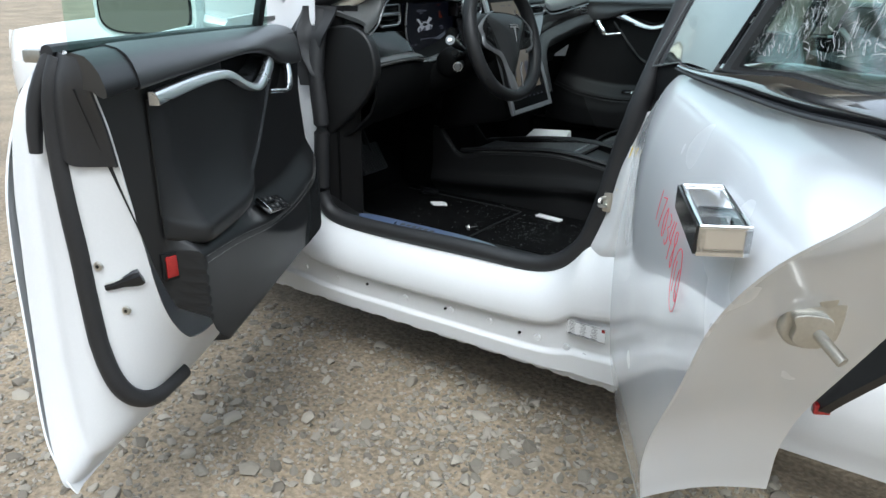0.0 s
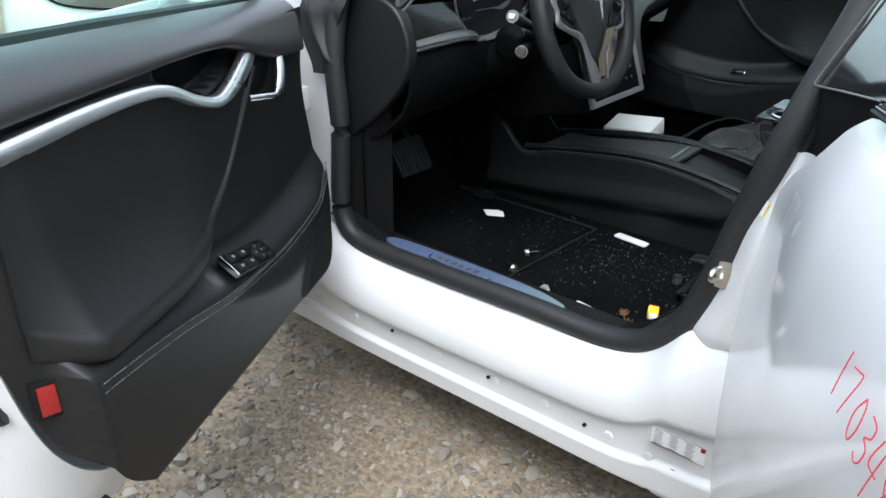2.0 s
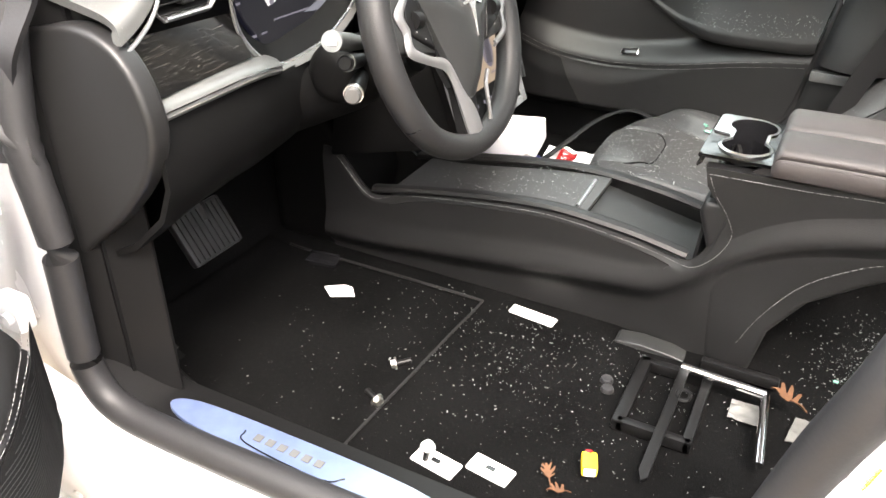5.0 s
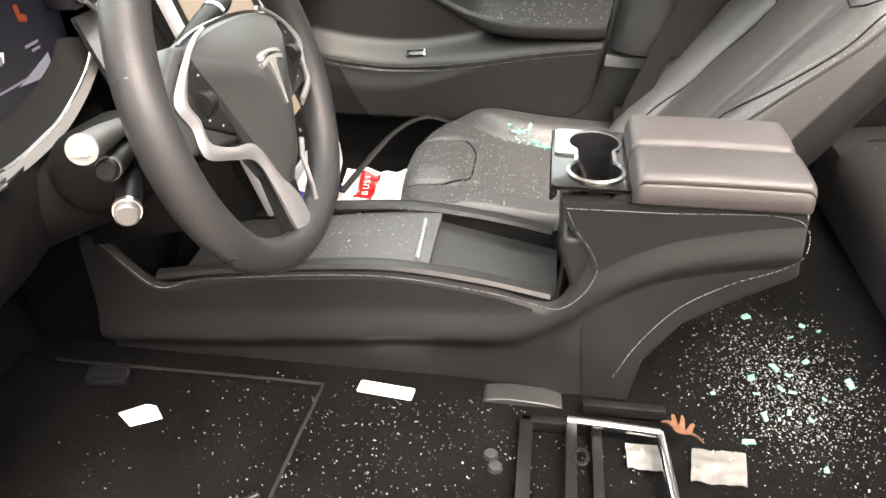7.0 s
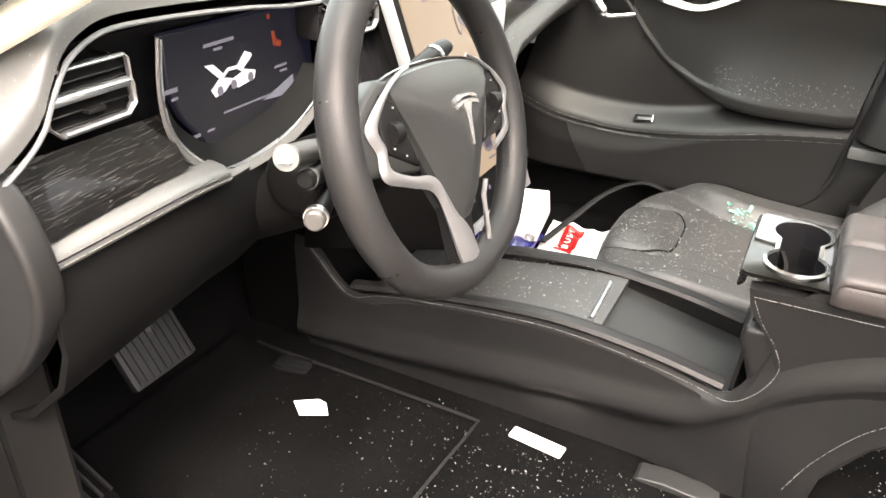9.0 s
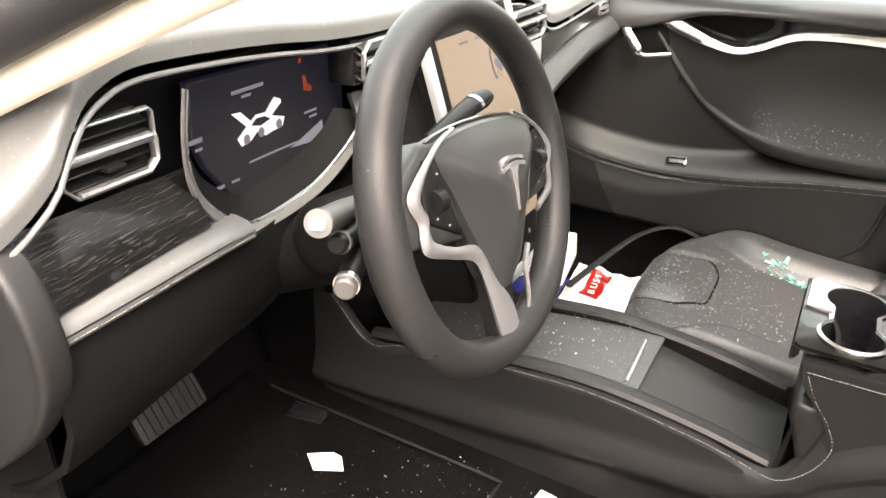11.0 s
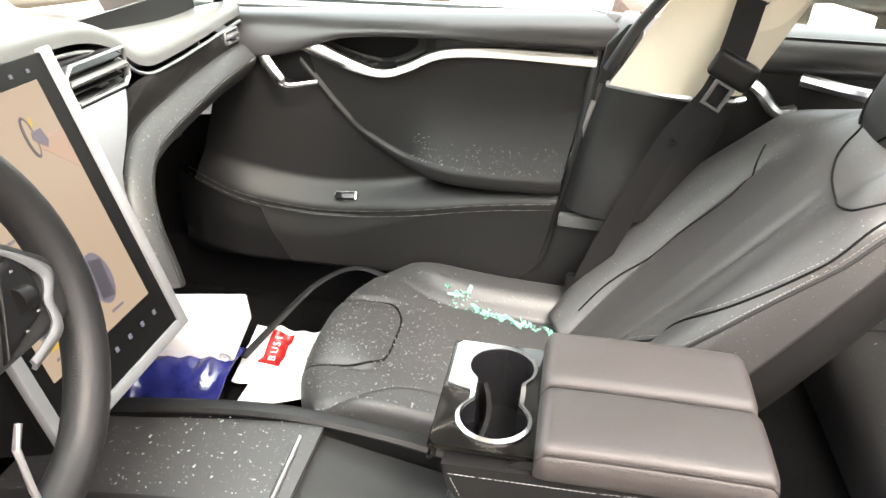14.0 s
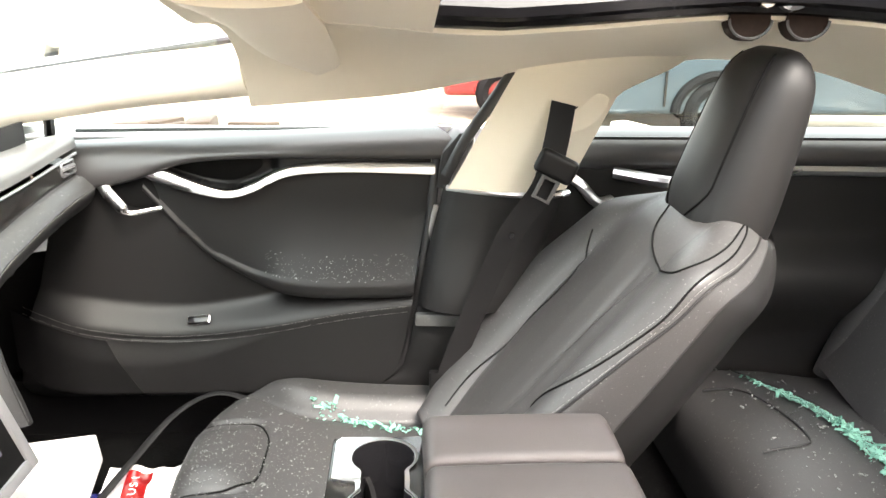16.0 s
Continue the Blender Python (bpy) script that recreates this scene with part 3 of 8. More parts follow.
    put("grip_hollow", prism([(p.x, p.z) for p in smooth_line([(-0.09, 0, 0.930), (0.0, 0, 0.942), (0.08, 0, 0.946), (0.095, 0, 0.925), (0.04, 0, 0.898), (-0.03, 0, 0.906)], 3, True)], "y", -0.7030, -0.6990, 0.001), DARK, "dark hollow behind the grip")
    for dz in (0.005, -0.007):
        xs = [lerp(-0.40, 0.405, k / 110) for k in range(111)]
        xs = xs if side < 0 else [lerp(-0.40, 0.388, k / 110) for k in range(111)]
        seam = [Vector((x, -inner_w(x, on(STITCH, x) + dz) + 0.0016, on(STITCH, x) + dz)) for x in xs]
        put("stitching", stitches(seam), THREAD, "pale stitched seam")
    for k in range(34 if side < 0 else 0):
        z = lerp(0.470, 0.625, k / 33)
        xs = [x for x in (lerp(-0.425, -0.13, i / 60) for i in range(61)) if z < on(STITCH, x) - 0.022 and x < lerp(-0.125, -0.20, S(0.46, 0.60, z))]
        if len(xs) > 3:
            put("rib", tube([Vector((x, -inner_w(x, z) + 0.0026, z)) for x in xs], 0.0011, 4), VINYL)
    if side < 0:
        put("reflector", box((0.4300, -0.6675, 0.644), (0.020, 0.008, 0.038), 0.002, turn=(0, 0, -38)), RED, "red rectangular reflector")
        put("reflector_frame", box((0.4290, -0.6695, 0.644), (0.032, 0.008, 0.050), 0.002, turn=(0, 0, -38)), PLASTIC)
        at = pose(0.013, -0.6335, 0.6215, -38, -13, 2)
        pad = put("switch_pack", moved(box((0, 0, 0), (0.150, 0.042, 0.008), 0.003), at), GLOSS, "gloss black window switch pack")
        for a in (0.048, 0.014):
            for b in (-0.010, 0.010):
                sw = put("switch", moved(box((a, b, 0.005), (0.030, 0.018, 0.008), 0.003), at), PLASTIC, parent=pad)
                put("switch_mark", moved(box((a, b, 0.0094), (0.007, 0.005, 0.0005)), at), THREAD, parent=pad)
        put("mirror_dial", moved(cylinder((-0.030, 0, 0.003), (-0.030, 0, 0.0075), 0.016, 0.015, 20, 0.002), at), PLASTIC, parent=pad)
        for b in (-0.012, 0.0, 0.012):
            put("small_switch", moved(box((-0.062, b, 0.004), (0.012, 0.010, 0.006), 0.002), at), PLASTIC, parent=pad)
        for k in range(4):
            put("dial_mark", moved(box((-0.030 + 0.010 * math.cos(k * 1.571), 0.010 * math.sin(k * 1.571), 0.0078), (0.003, 0.003, 0.0006)), at), THREAD, parent=pad)
        put("bright_edge", moved(box((0.074, 0, 0.004), (0.005, 0.042, 0.010), 0.0015), at), CHROME, parent=pad)
        # latch, screws, seal and rubber on the shut face
        slot = [edge_at(q, u, 0.0035) for q, u in ((0.342, 0.70), (0.342, 0.76), (0.341, 0.82), (0.341, 0.87), (0.340, 0.91), (0.339, 0.94))]
        put("latch", tube(slot, [0.0050, 0.0065, 0.0085, 0.0125, 0.0150, 0.0140], 10, flat=0.4, up=(1, 0, 0)), GLOSS, "dark door latch slot")
        put("latch_lip", tube([p + Vector((0, 0, 0.0072)) for p in slot[:3]], 0.0014, 6), STEEL)
        for u, q in ((0.68, 0.306), (0.79, 0.388)):
            a = edge_at(q, u, 0.001)
            put("screw", cylinder(a, a + Vector((0.004, 0, 0)), 0.0085, 0.007, 14), STEEL, "zinc screw")
            put("screw_socket", cylinder(a + Vector((0.003, 0, 0)), a + Vector((0.0045, 0, 0)), 0.0035, n=6), GLOSS)
        seal = [edge_at(lerp(0.02, 0.69, k / 60), 0.56 + 0.24 * S(0.40, 0.70, lerp(0.02, 0.69, k / 60)), 0.010) for k in range(61)]
        put("door_seal", tube(seal, 0.0165, 12), RUBBER, "black rubber door seal")

        def cover(u, v):
            low = on([(0, 0.030), (0.12, 0.075), (0.25, 0.10), (0.38, 0.13), (0.45, 0.175), (1, 0.185)], u)
            return edge_at(lerp(0.0, low, v), lerp(0.22, 1.0, u), 0.007 + 0.010 * math.exp(-((u - 0.42) / 0.07) ** 2) + 0.006 * math.exp(-((u - 0.62) / 0.06) ** 2) * v)

        put("corner_rubber", sheet(cover, 40, 16, 0.004), RUBBER, "black rubber corner piece")
        put("rubber_lip", tube([edge_at(s, 0.40 + 0.25 * (0.175 - s), 0.020) for s in (0.175, 0.15, 0.12, 0.09, 0.06, 0.03, 0.0)], [0.010, 0.012, 0.013, 0.013, 0.012, 0.012, 0.011], 10), RUBBER)
        put("glass_rail", tube([(-0.40, -0.786, 0.953), (-0.17, -0.786, 0.968), (0.10, -0.786, 0.984), (0.34, -0.788, 0.996), (0.47, -0.80, 1.0)], 0.011, 8), RUBBER)
        put("rail_clip", box((0.455, -0.83, 0.992), (0.02, 0.03, 0.02), 0.004), STEEL)
        put("door_top", sheet(lambda u, v: (lerp(-0.42, 0.40, u), -lerp(0.785, 0.905, v), lerp(0.945, 0.990, u) - 0.012 * v * v), 10, 4, 0.004), PAINT, "white painted top of the door")
    else:
        put("switch", box((-0.04, -0.640, 0.616), (0.042, 0.016, 0.016), 0.003, turn=(-40, -6, 0)), GLOSS, "single window switch")
        put("switch_frame", box((-0.04, -0.6435, 0.6145), (0.048, 0.020, 0.014), 0.003, turn=(-40, -6, 0)), SATIN)
        put("glass_rail", tube([(-0.30, -0.790, 0.982), (0.10, -0.795, 0.988), (0.50, -0.80, 0.992)], 0.004, 8), RUBBER)
        put("door_top", sheet(lambda u, v: (lerp(-0.42, 0.42, u), -lerp(0.765, 0.875, v), lerp(0.972, 0.984, u) - 0.006 * v), 10, 4, 0.004), PAINT, "white painted top of the door")
    # frameless side window and its front divider

    def pane(u, v):
        z = lerp(lerp(0.945, 0.985, u), 1.36, v)
        x = lerp(lerp(-0.42, -0.10, S(0, 1, v)), lerp(0.445, 0.56, v), u)
        return (x, -lerp(0.779, 0.66, v ** 1.3), z)

    win = put("window_glass", sheet(pane, 12, 10, 0.004), GREEN_GLASS if side < 0 else CLEAR, "clear frameless door glass")
    win.visible_shadow = False
    put("window_divider", tube([(-0.350, -0.778, 0.950), (-0.330, -0.745, 1.06), (-0.29, -0.71, 1.16)], 0.011, 8, flat=1.5), PLASTIC)
    return door


HINGE = Vector((-0.597, -0.887, 0))
OPEN = Matrix.Translation(HINGE + Vector((0, 0, 0.02))) @ pose(0, 0, 0, 0, 0, -63.3) @ Matrix.Translation(-HINGE)
driver_door = front_door(-1, OPEN, "open white car door with black vinyl inner trim")
passenger_door = front_door(1, Matrix.Identity(4), "closed car door with black inner trim and silver strip")


def wing_mirror(matrix):
    ob = thing("wing_mirror", "white wing mirror on the open door", "car mirror", matrix @ Vector((-0.30, -0.95, 1.0)))
    rings = []
    for k in range(13):
        a = k / 12
        x = lerp(-0.262, -0.40, a)
        sy, sz = 0.128 * (1 - a ** 3 * 0.45), 0.074 * (1 - a ** 2.5 * 0.55)
        rings.append([(x, -1.005 + sy * math.copysign(abs(math.cos(t)) ** 0.55, math.cos(t)), 1.075 + sz * math.copysign(abs(math.sin(t)) ** 0.55, math.sin(t))) for t in (2 * math.pi * i / 32 for i in range(32))])
    part("housing", moved(loft(rings), matrix), PAINT, ob)
    face = [(-1.005 + 0.118 * math.copysign(abs(math.cos(t)) ** 0.55, math.cos(t)), 1.075 + 0.064 * math.copysign(abs(math.sin(t)) ** 0.55, math.sin(t))) for t in (2 * math.pi * i / 32 for i in range(32))]
    part("mirror_rim", moved(prism(face, "x", -0.264, -0.259, 0.001), matrix), PLASTIC, ob, "dark mirror rim")
    part("mirror_glass", moved(prism([(-1.005 + (y + 1.005) * 0.95, 1.075 + (z - 1.075) * 0.92) for y, z in face], "x", -0.262, -0.2575), matrix), CHROME, ob, "mirror glass")
    part("foot", moved(tube([(-0.33, -0.83, 1.03), (-0.33, -0.90, 1.045)], [0.020, 0.026], 10, flat=0.6), matrix), PAINT, ob)


wing_mirror(OPEN @ Matrix.Translation((0.03, 0.0, -0.062)))


# ---- body shell ----
OPENING = [(-0.388, 1.01), (-0.390, 0.85), (-0.380, 0.70), (-0.388, 0.56), (-0.385, 0.48), (-0.335, 0.428), (-0.20, 0.415), (0.127, 0.425), (0.33, 0.440), (0.43, 0.50), (0.475, 0.60), (0.510, 0.74), (0.549, 0.88), (0.60, 1.08), (0.625, 1.20)]
car = thing("car", "white sedan with stripped side sill and open doors", "car", (0, 0, 0))


def opening_top(x):
    """The lower edge of the left door's opening over x."""
    return on([(-0.62, 0.50), (-0.42, 0.46), (-0.36, 0.43), (-0.20, 0.413), (0.127, 0.422), (0.33, 0.436), (0.40, 0.462), (0.455, 0.53), (0.62, 0.8)], x)


def rocker(u, v):
    x = lerp(-0.80, 0.70, u)
    top = opening_top(x) if x < 0.455 else lerp(0.53, 0.56, S(0.455, 0.6, x))
    top = min(top, 0.56)
    steps = [(0.0, 0.872), (0.06, 0.874), (0.09, 0.902), (0.24, 0.906), (0.27, 0.892), (0.50, 0.896), (0.53, 0.912), (0.56, 0.9165), (0.60, 0.9178), (1.01, 0.9178)]
    n = max(k for k in range(len(steps) - 1) if steps[k][0] <= v)
    prof = lerp(steps[n][1], steps[n + 1][1], (v - steps[n][0]) / (steps[n + 1][0] - steps[n][0]))
    prof -= 0.066 * (max(0.0, v - 0.60) / 0.40) ** 2.4
    return (x, -prof - 0.008 * S(0.3, -0.6, x), lerp(0.165, top, v) + 0.004 * S(0.05, 0, v) * (noise.noise((x * 22, 0, 0)) > 0.1))


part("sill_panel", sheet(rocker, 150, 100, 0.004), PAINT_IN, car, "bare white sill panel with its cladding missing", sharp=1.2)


def b_post(u, v):
    z = lerp(0.46, lerp(0.846, 0.855, S(0, 0.4, u)), v)
    xo = on([(0.46, 0.415), (0.50, 0.43), (0.60, 0.475), (0.74, 0.51), (0.88, 0.549)], z)
    x = lerp(xo, lerp(0.70, 0.635, v), u)
    w = lerp(0.850, 0.888, S(0, 0.30, u) ** 0.8) - 0.030 * S(0.70, 0.86, z) * S(1.2, 0.0, u) - 0.004 * math.exp(-((u - 0.36) / 0.08) ** 2) - 0.03 * S(0.535, 0.47, z)
    return (x, -w, z)


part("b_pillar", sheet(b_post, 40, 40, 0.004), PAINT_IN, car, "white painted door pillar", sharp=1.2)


def post_rubber(u, v):
    """Rubber over the pillar above the white part, with one deep fold."""
    z = lerp(0.838, 1.33, v)
    xo = on([(0.80, 0.524), (0.88, 0.546), (1.08, 0.60), (1.2, 0.625), (1.33, 0.66)], z)
    fold = 0.014 * math.exp(-((u - 0.78) / 0.16) ** 2) * S(0.26, 0.12, v) - 0.012 * math.exp(-((u - 0.45) / 0.12) ** 2) * S(0.30, 0.05, v)
    return (xo + lerp(0.075, 0.05, v) * u, -lerp(0.828, 0.70, v ** 0.9) - lerp(0.045, 0.03, v) * u - fold, z)


part("pillar_rubber", sheet(post_rubber, 30, 40, 0.004), RUBBER, car, "folded black rubber over the door pillar", sharp=1.2)


def a_post(u, v):
    z = lerp(0.30, 1.05, v)
    xo = on([(0.40, -0.36), (0.47, -0.395), (0.55, -0.385), (0.70, -0.374), (0.85, -0.388), (1.05, -0.385)], z)
    x = lerp(-0.98, xo, u)
    return (x, -lerp(0.79, 0.85, S(0.55, 1, u)), z)


part("a_post", sheet(a_post, 12, 24, 0.004), PAINT, car, "white painted hinge pillar")
def boot(u, v):
    """The moulded rubber boot over the top of the hinge pillar, with a rolled fold across it."""
    z = lerp(1.02, 0.808, v)
    left = on([(0.808, -0.432), (0.83, -0.436), (0.86, -0.452), (0.90, -0.466), (0.95, -0.462), (1.02, -0.43)], z)
    right = on([(0.808, -0.366), (0.90, -0.372), (0.96, -0.35), (1.02, -0.33)], z)
    ridge = 0.020 * math.exp(-((u - lerp(0.15, 0.95, v ** 1.3)) / 0.13) ** 2) * S(1.0, 0.8, v)
    return (lerp(left, right, u), -0.872 - ridge + 0.02 * u + 0.03 * S(0.93, 1.02, z), z)


part("gusset", sheet(boot, 26, 26, 0.008), RUBBER, car, "moulded black rubber boot over the hinge pillar")
part("post_trim", sheet(lambda u, v: (lerp(-0.415, -0.30, u), -lerp(0.842, 0.770, u ** 0.6), lerp(0.40, 1.02, v)), 10, 16, 0.006), PLASTIC, car, "black inner trim of the hinge pillar")
for z in (0.56, 0.74):
    part("hinge", join(box((-0.50, -0.862, z), (0.05, 0.03, 0.055), 0.008), cylinder((-0.53, -0.885, z - 0.035), (-0.53, -0.885, z + 0.035), 0.012, n=12), cylinder((-0.49, -0.875, z), (-0.49, -0.885, z), 0.010, n=10)), PAINT_IN, car, "white painted door hinge")
part("opening_seal", tube(smooth_line([(x, -0.848 + 0.12 * S(0.9, 1.25, z), z + 0.010 * S(-0.36, -0.30, x) * S(0.26, 0.2, x)) for x, z in OPENING], 6), 0.0225, 12), RUBBER, car, "thick black rubber seal round the door opening")
# dimples and holes of the sill
rnd = random.Random(5)
for x in (-0.42, -0.30, -0.05, 0.10, 0.22, 0.36, 0.44):
    part("plug", moved(tube([(0, 0, 0), (0, -0.004, 0)], [0.010, 0.008], 12), Matrix.Translation((x, -0.8945 - 0.008 * S(0.3, -0.6, x), 0.265 + 0.004 * math.sin(x * 9)))), PAINT_IN, car)
for x, z, r in ((-0.183, 0.272, 0.004), (0.084, 0.268, 0.004), (0.31, 0.264, 0.004), (0.489, 0.25, 0.011)):
    part("hole", cylinder((x, -0.88, z), (x, -0.8985 - 0.008 * S(0.3, -0.6, x), z), r, n=12), GLOSS, car, "dark hole in the sill")
striker = part("striker", join(box((0.50, -0.868, 0.640), (0.022, 0.005, 0.046), 0.004), tube(smooth_line([(0.495, -0.865, 0.650), (0.490, -0.888, 0.650), (0.490, -0.890, 0.637), (0.497, -0.868, 0.630)], 4), 0.0045, 8)), STEEL, car, "zinc door striker")


def fender(u, v):
    x = lerp(-0.56, -2.35, u)
    d = 0.36 ** 2 - (x + 1.62) ** 2
    low = 0.34 + math.sqrt(d) if d > 0 else 0.20
    z = lerp(low, 0.96 - 0.14 * S(-1.0, -2.4, x), v)
    w = on([(0.2, 0.88), (0.5, 0.95), (0.75, 0.965), (0.88, 0.93), (0.97, 0.86)], z) - 0.30 * S(-1.7, -2.4, x)
    return (x, -w, z)


part("front_fender", sheet(fender, 50, 20, 0.004), PAINT, car)
for k, ch in enumerate("170348"):
    part("digit", moved(glyph(ch, 0.042), pose(-1.285 + 0.030 * k, -0.9425, 0.862 - 0.003 * k, 78, 0, 0)), INK, car, "hand-written red marker digit")
for k, ch in enumerate("16"):
    part("digit", moved(glyph(ch, 0.036), pose(-1.075 + 0.016 * k, -0.9485, 0.838, 82, 0, 0)), INK, car)
part("marker_ring", tube([(-1.056 + 0.030 * math.cos(a), -0.9475 + 0.008 * math.sin(a) * 0.5, 0.849 + 0.030 * math.sin(a)) for a in (2 * math.pi * k / 24 for k in range(24))], 0.0012, 5, closed=True, up=(0, 1, 0)), INK, car)


def hood(u, v):
    x = lerp(-0.80, -2.35, u)
    y = lerp(-0.86, 0.86, v) * (1 - 0.3 * S(-1.6, -2.4, x))
    z = 0.97 - 0.16 * S(-0.9, -2.5, x) + 0.06 * math.cos(y * 1.7) - 0.03
    return (x, y, z)


part("hood", sheet(hood, 20, 16, 0.004), PAINT, car)


def car_wheel(x, y):
    w = part("wheel", tube(smooth_line([(x + 0.30 * math.cos(a), y, 0.33 + 0.30 * math.sin(a)) for a in (2 * math.pi * k / 24 for k in range(24))], 1, True), 0.055, 10, closed=True, up=(0, 1, 0), flat=1.8), RUBBER, car, "black tyre")
    part("rim", cylinder((x, y + 0.06, 0.33), (x, y - 0.07, 0.33), 0.24, 0.23, 24, 0.01), SATIN, w)


car_wheel(-1.62, -0.82)


# ---- interior shell ----
def floor_pan(u, v):
    x = lerp(-0.95, 1.0, u)
    y = lerp(-0.79, 0.79, v)
    z = 0.308 + 0.30 * S(-0.58, -0.95, x) + 0.10 * S(0.69, 0.79, abs(y))
    z += 0.004 * noise.noise((x * 7, y * 7, 0))
    return (x, y, z)


solo("carpet_floor", sheet(floor_pan, 70, 60, 0.008), CARPET, "black carpeted car floor littered with glass specks", "car floor", kind="structure")


def mat_edge(u, v):
    x, y = lerp(-0.60, -0.078 + 0.025 * (v - 0.5), u), lerp(-0.70, -0.203, v)
    k = min(S(0, 0.03, u), S(0, 0.03, 1 - u), S(0, 0.03, v), S(0, 0.03, 1 - v))
    return (x, y, 0.316 + 0.009 * k + 0.17 * S(-0.52, -0.95, x) + 0.003 * noise.noise((x * 9, y * 9, 2)))


mat_thing = thing("floor_mat", "black carpet floor mat in the driver footwell", "floor mat", (-0.3, -0.45, 0.31))
part("carpet", sheet(mat_edge, 40, 36, 0.005), CARPET, mat_thing)
part("edging", tube([Vector(mat_edge(1, k / 20)) + Vector((0, 0, 0.004)) for k in range(21)] + [Vector(mat_edge(1 - k / 20, 1)) + Vector((0, 0, 0.004)) for k in range(1, 19)], 0.0028, 6), SUEDE, mat_thing, "bound mat edge")


def sill_trim(u, v):
    x = lerp(-0.42, 0.46, u)
    w, z = [(0.855, 0.415), (0.84, 0.432), (0.79, 0.428), (0.745, 0.42), (0.725, 0.39), (0.71, 0.33), (0.70, 0.30)][min(6, round(v * 6))]
    rise = 0.10 * S(0.30, 0.46, x) + 0.06 * S(-0.30, -0.42, x)
    return (x, -w + 0.05 * S(0.34, 0.46, x), z + rise)


part("sill_cover", sheet(sill_trim, 50, 6, 0.004), PLASTIC, car, "black plastic sill cover")
# grey-green blended in along x: a reflection painted into the film's rear end
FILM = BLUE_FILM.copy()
FILM.name = "blue_film_painted_reflection"
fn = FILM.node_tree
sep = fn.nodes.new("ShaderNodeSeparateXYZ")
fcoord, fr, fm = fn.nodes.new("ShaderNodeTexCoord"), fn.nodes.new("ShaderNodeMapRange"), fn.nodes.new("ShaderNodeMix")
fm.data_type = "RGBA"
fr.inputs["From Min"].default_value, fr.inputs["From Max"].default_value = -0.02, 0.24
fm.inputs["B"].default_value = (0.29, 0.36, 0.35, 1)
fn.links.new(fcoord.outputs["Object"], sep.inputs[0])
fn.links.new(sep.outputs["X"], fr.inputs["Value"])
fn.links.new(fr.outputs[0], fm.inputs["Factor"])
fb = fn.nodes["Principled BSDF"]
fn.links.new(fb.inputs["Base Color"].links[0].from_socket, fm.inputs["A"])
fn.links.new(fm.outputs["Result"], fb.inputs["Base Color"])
plate = thing("sill_plate", "door sill plate under wrinkled blue protective film", "sill plate", (-0.05, -0.8, 0.43))
outline = smooth_line([(-0.285, -0.808, 0), (-0.25, -0.786, 0), (-0.1, -0.780, 0), (0.1, -0.782, 0), (0.195, -0.806, 0), (0.12, -0.828, 0), (-0.02, -0.832, 0), (-0.22, -0.828, 0)], 5, True)
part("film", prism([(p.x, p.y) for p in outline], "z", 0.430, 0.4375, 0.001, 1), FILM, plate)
part("emblem", tube(smooth_line([(-0.15, -0.803, 0.439), (-0.135, -0.822, 0.439), (-0.01, -0.828, 0.439), (0.02, -0.812, 0.439)], 4), 0.0012, 5), GLOSS, plate, "dark outline of the plate emblem")
for k in range(6):
    x = -0.125 + 0.02 * k
    part("emblem_bar", box((x, -0.806, 0.4385), (0.012, 0.012, 0.0012)), DASH_TOP, plate)


def side_wall(side):
    """Lower side trim and kick panel ahead of the door."""
    def kick(u, v):
        x = lerp(-0.95, -0.36, u)
        z = lerp(0.30, 0.72, v)
        return (x, side * lerp(0.66, 0.80, S(0.55, 1, u)), z)
    part("kick_panel", sheet(kick, 16, 10, 0.006), DARK, car, "black plastic kick panel")


side_wall(-1)
side_wall(1)
part("firewall", box((-0.93, 0, 0.62), (0.03, 1.6, 0.7), 0.005), CARPET, car, "black carpet covered firewall")


def right_sill(u, v):
    x = lerp(-0.5, 0.52, u)
    w, z = [(0.70, 0.31), (0.698, 0.38), (0.694, 0.425), (0.700, 0.452), (0.80, 0.458)][min(4, round(v * 4))]
    return (x, w, z)


part("right_sill_cover", sheet(right_sill, 20, 4, 0.004), PLASTIC, car)


def right_shell(u, v):
    x = lerp(-0.7, 2.4, u)
    z = lerp(0.20, 0.985, v)
    return (x, on([(0.2, 0.88), (0.5, 0.95), (0.75, 0.96), (0.9, 0.92), (0.985, 0.86)], z), z)


part("right_side_skin", sheet(right_shell, 30, 12, 0.004), PAINT, car)

# ---- B-pillar trim, right side ----
def pillar_low(u, v):
    z = lerp(0.44, 0.905, v)
    xf = on([(0.40, 0.29), (0.467, 0.31), (0.498, 0.366), (0.55, 0.392), (0.62, 0.405), (0.79, 0.437), (0.905, 0.462)], z)
    xr = on([(0.40, 0.52), (0.6, 0.58), (0.905, 0.69)], z)
    x = lerp(xf, xr, u)
    arch = math.sin(math.pi * u) ** 0.6 if 0 < u < 1 else 0.0
    pad = S(0.655, 0.662, z) * (0.012 + 0.034 * arch * lerp(1.0, 0.35, S(0.665, 0.82, z)))
    return (x, 0.622 - 0.020 * arch - pad * S(0, 0.06, u) + 0.03 * S(0.6, 0.44, z), z)


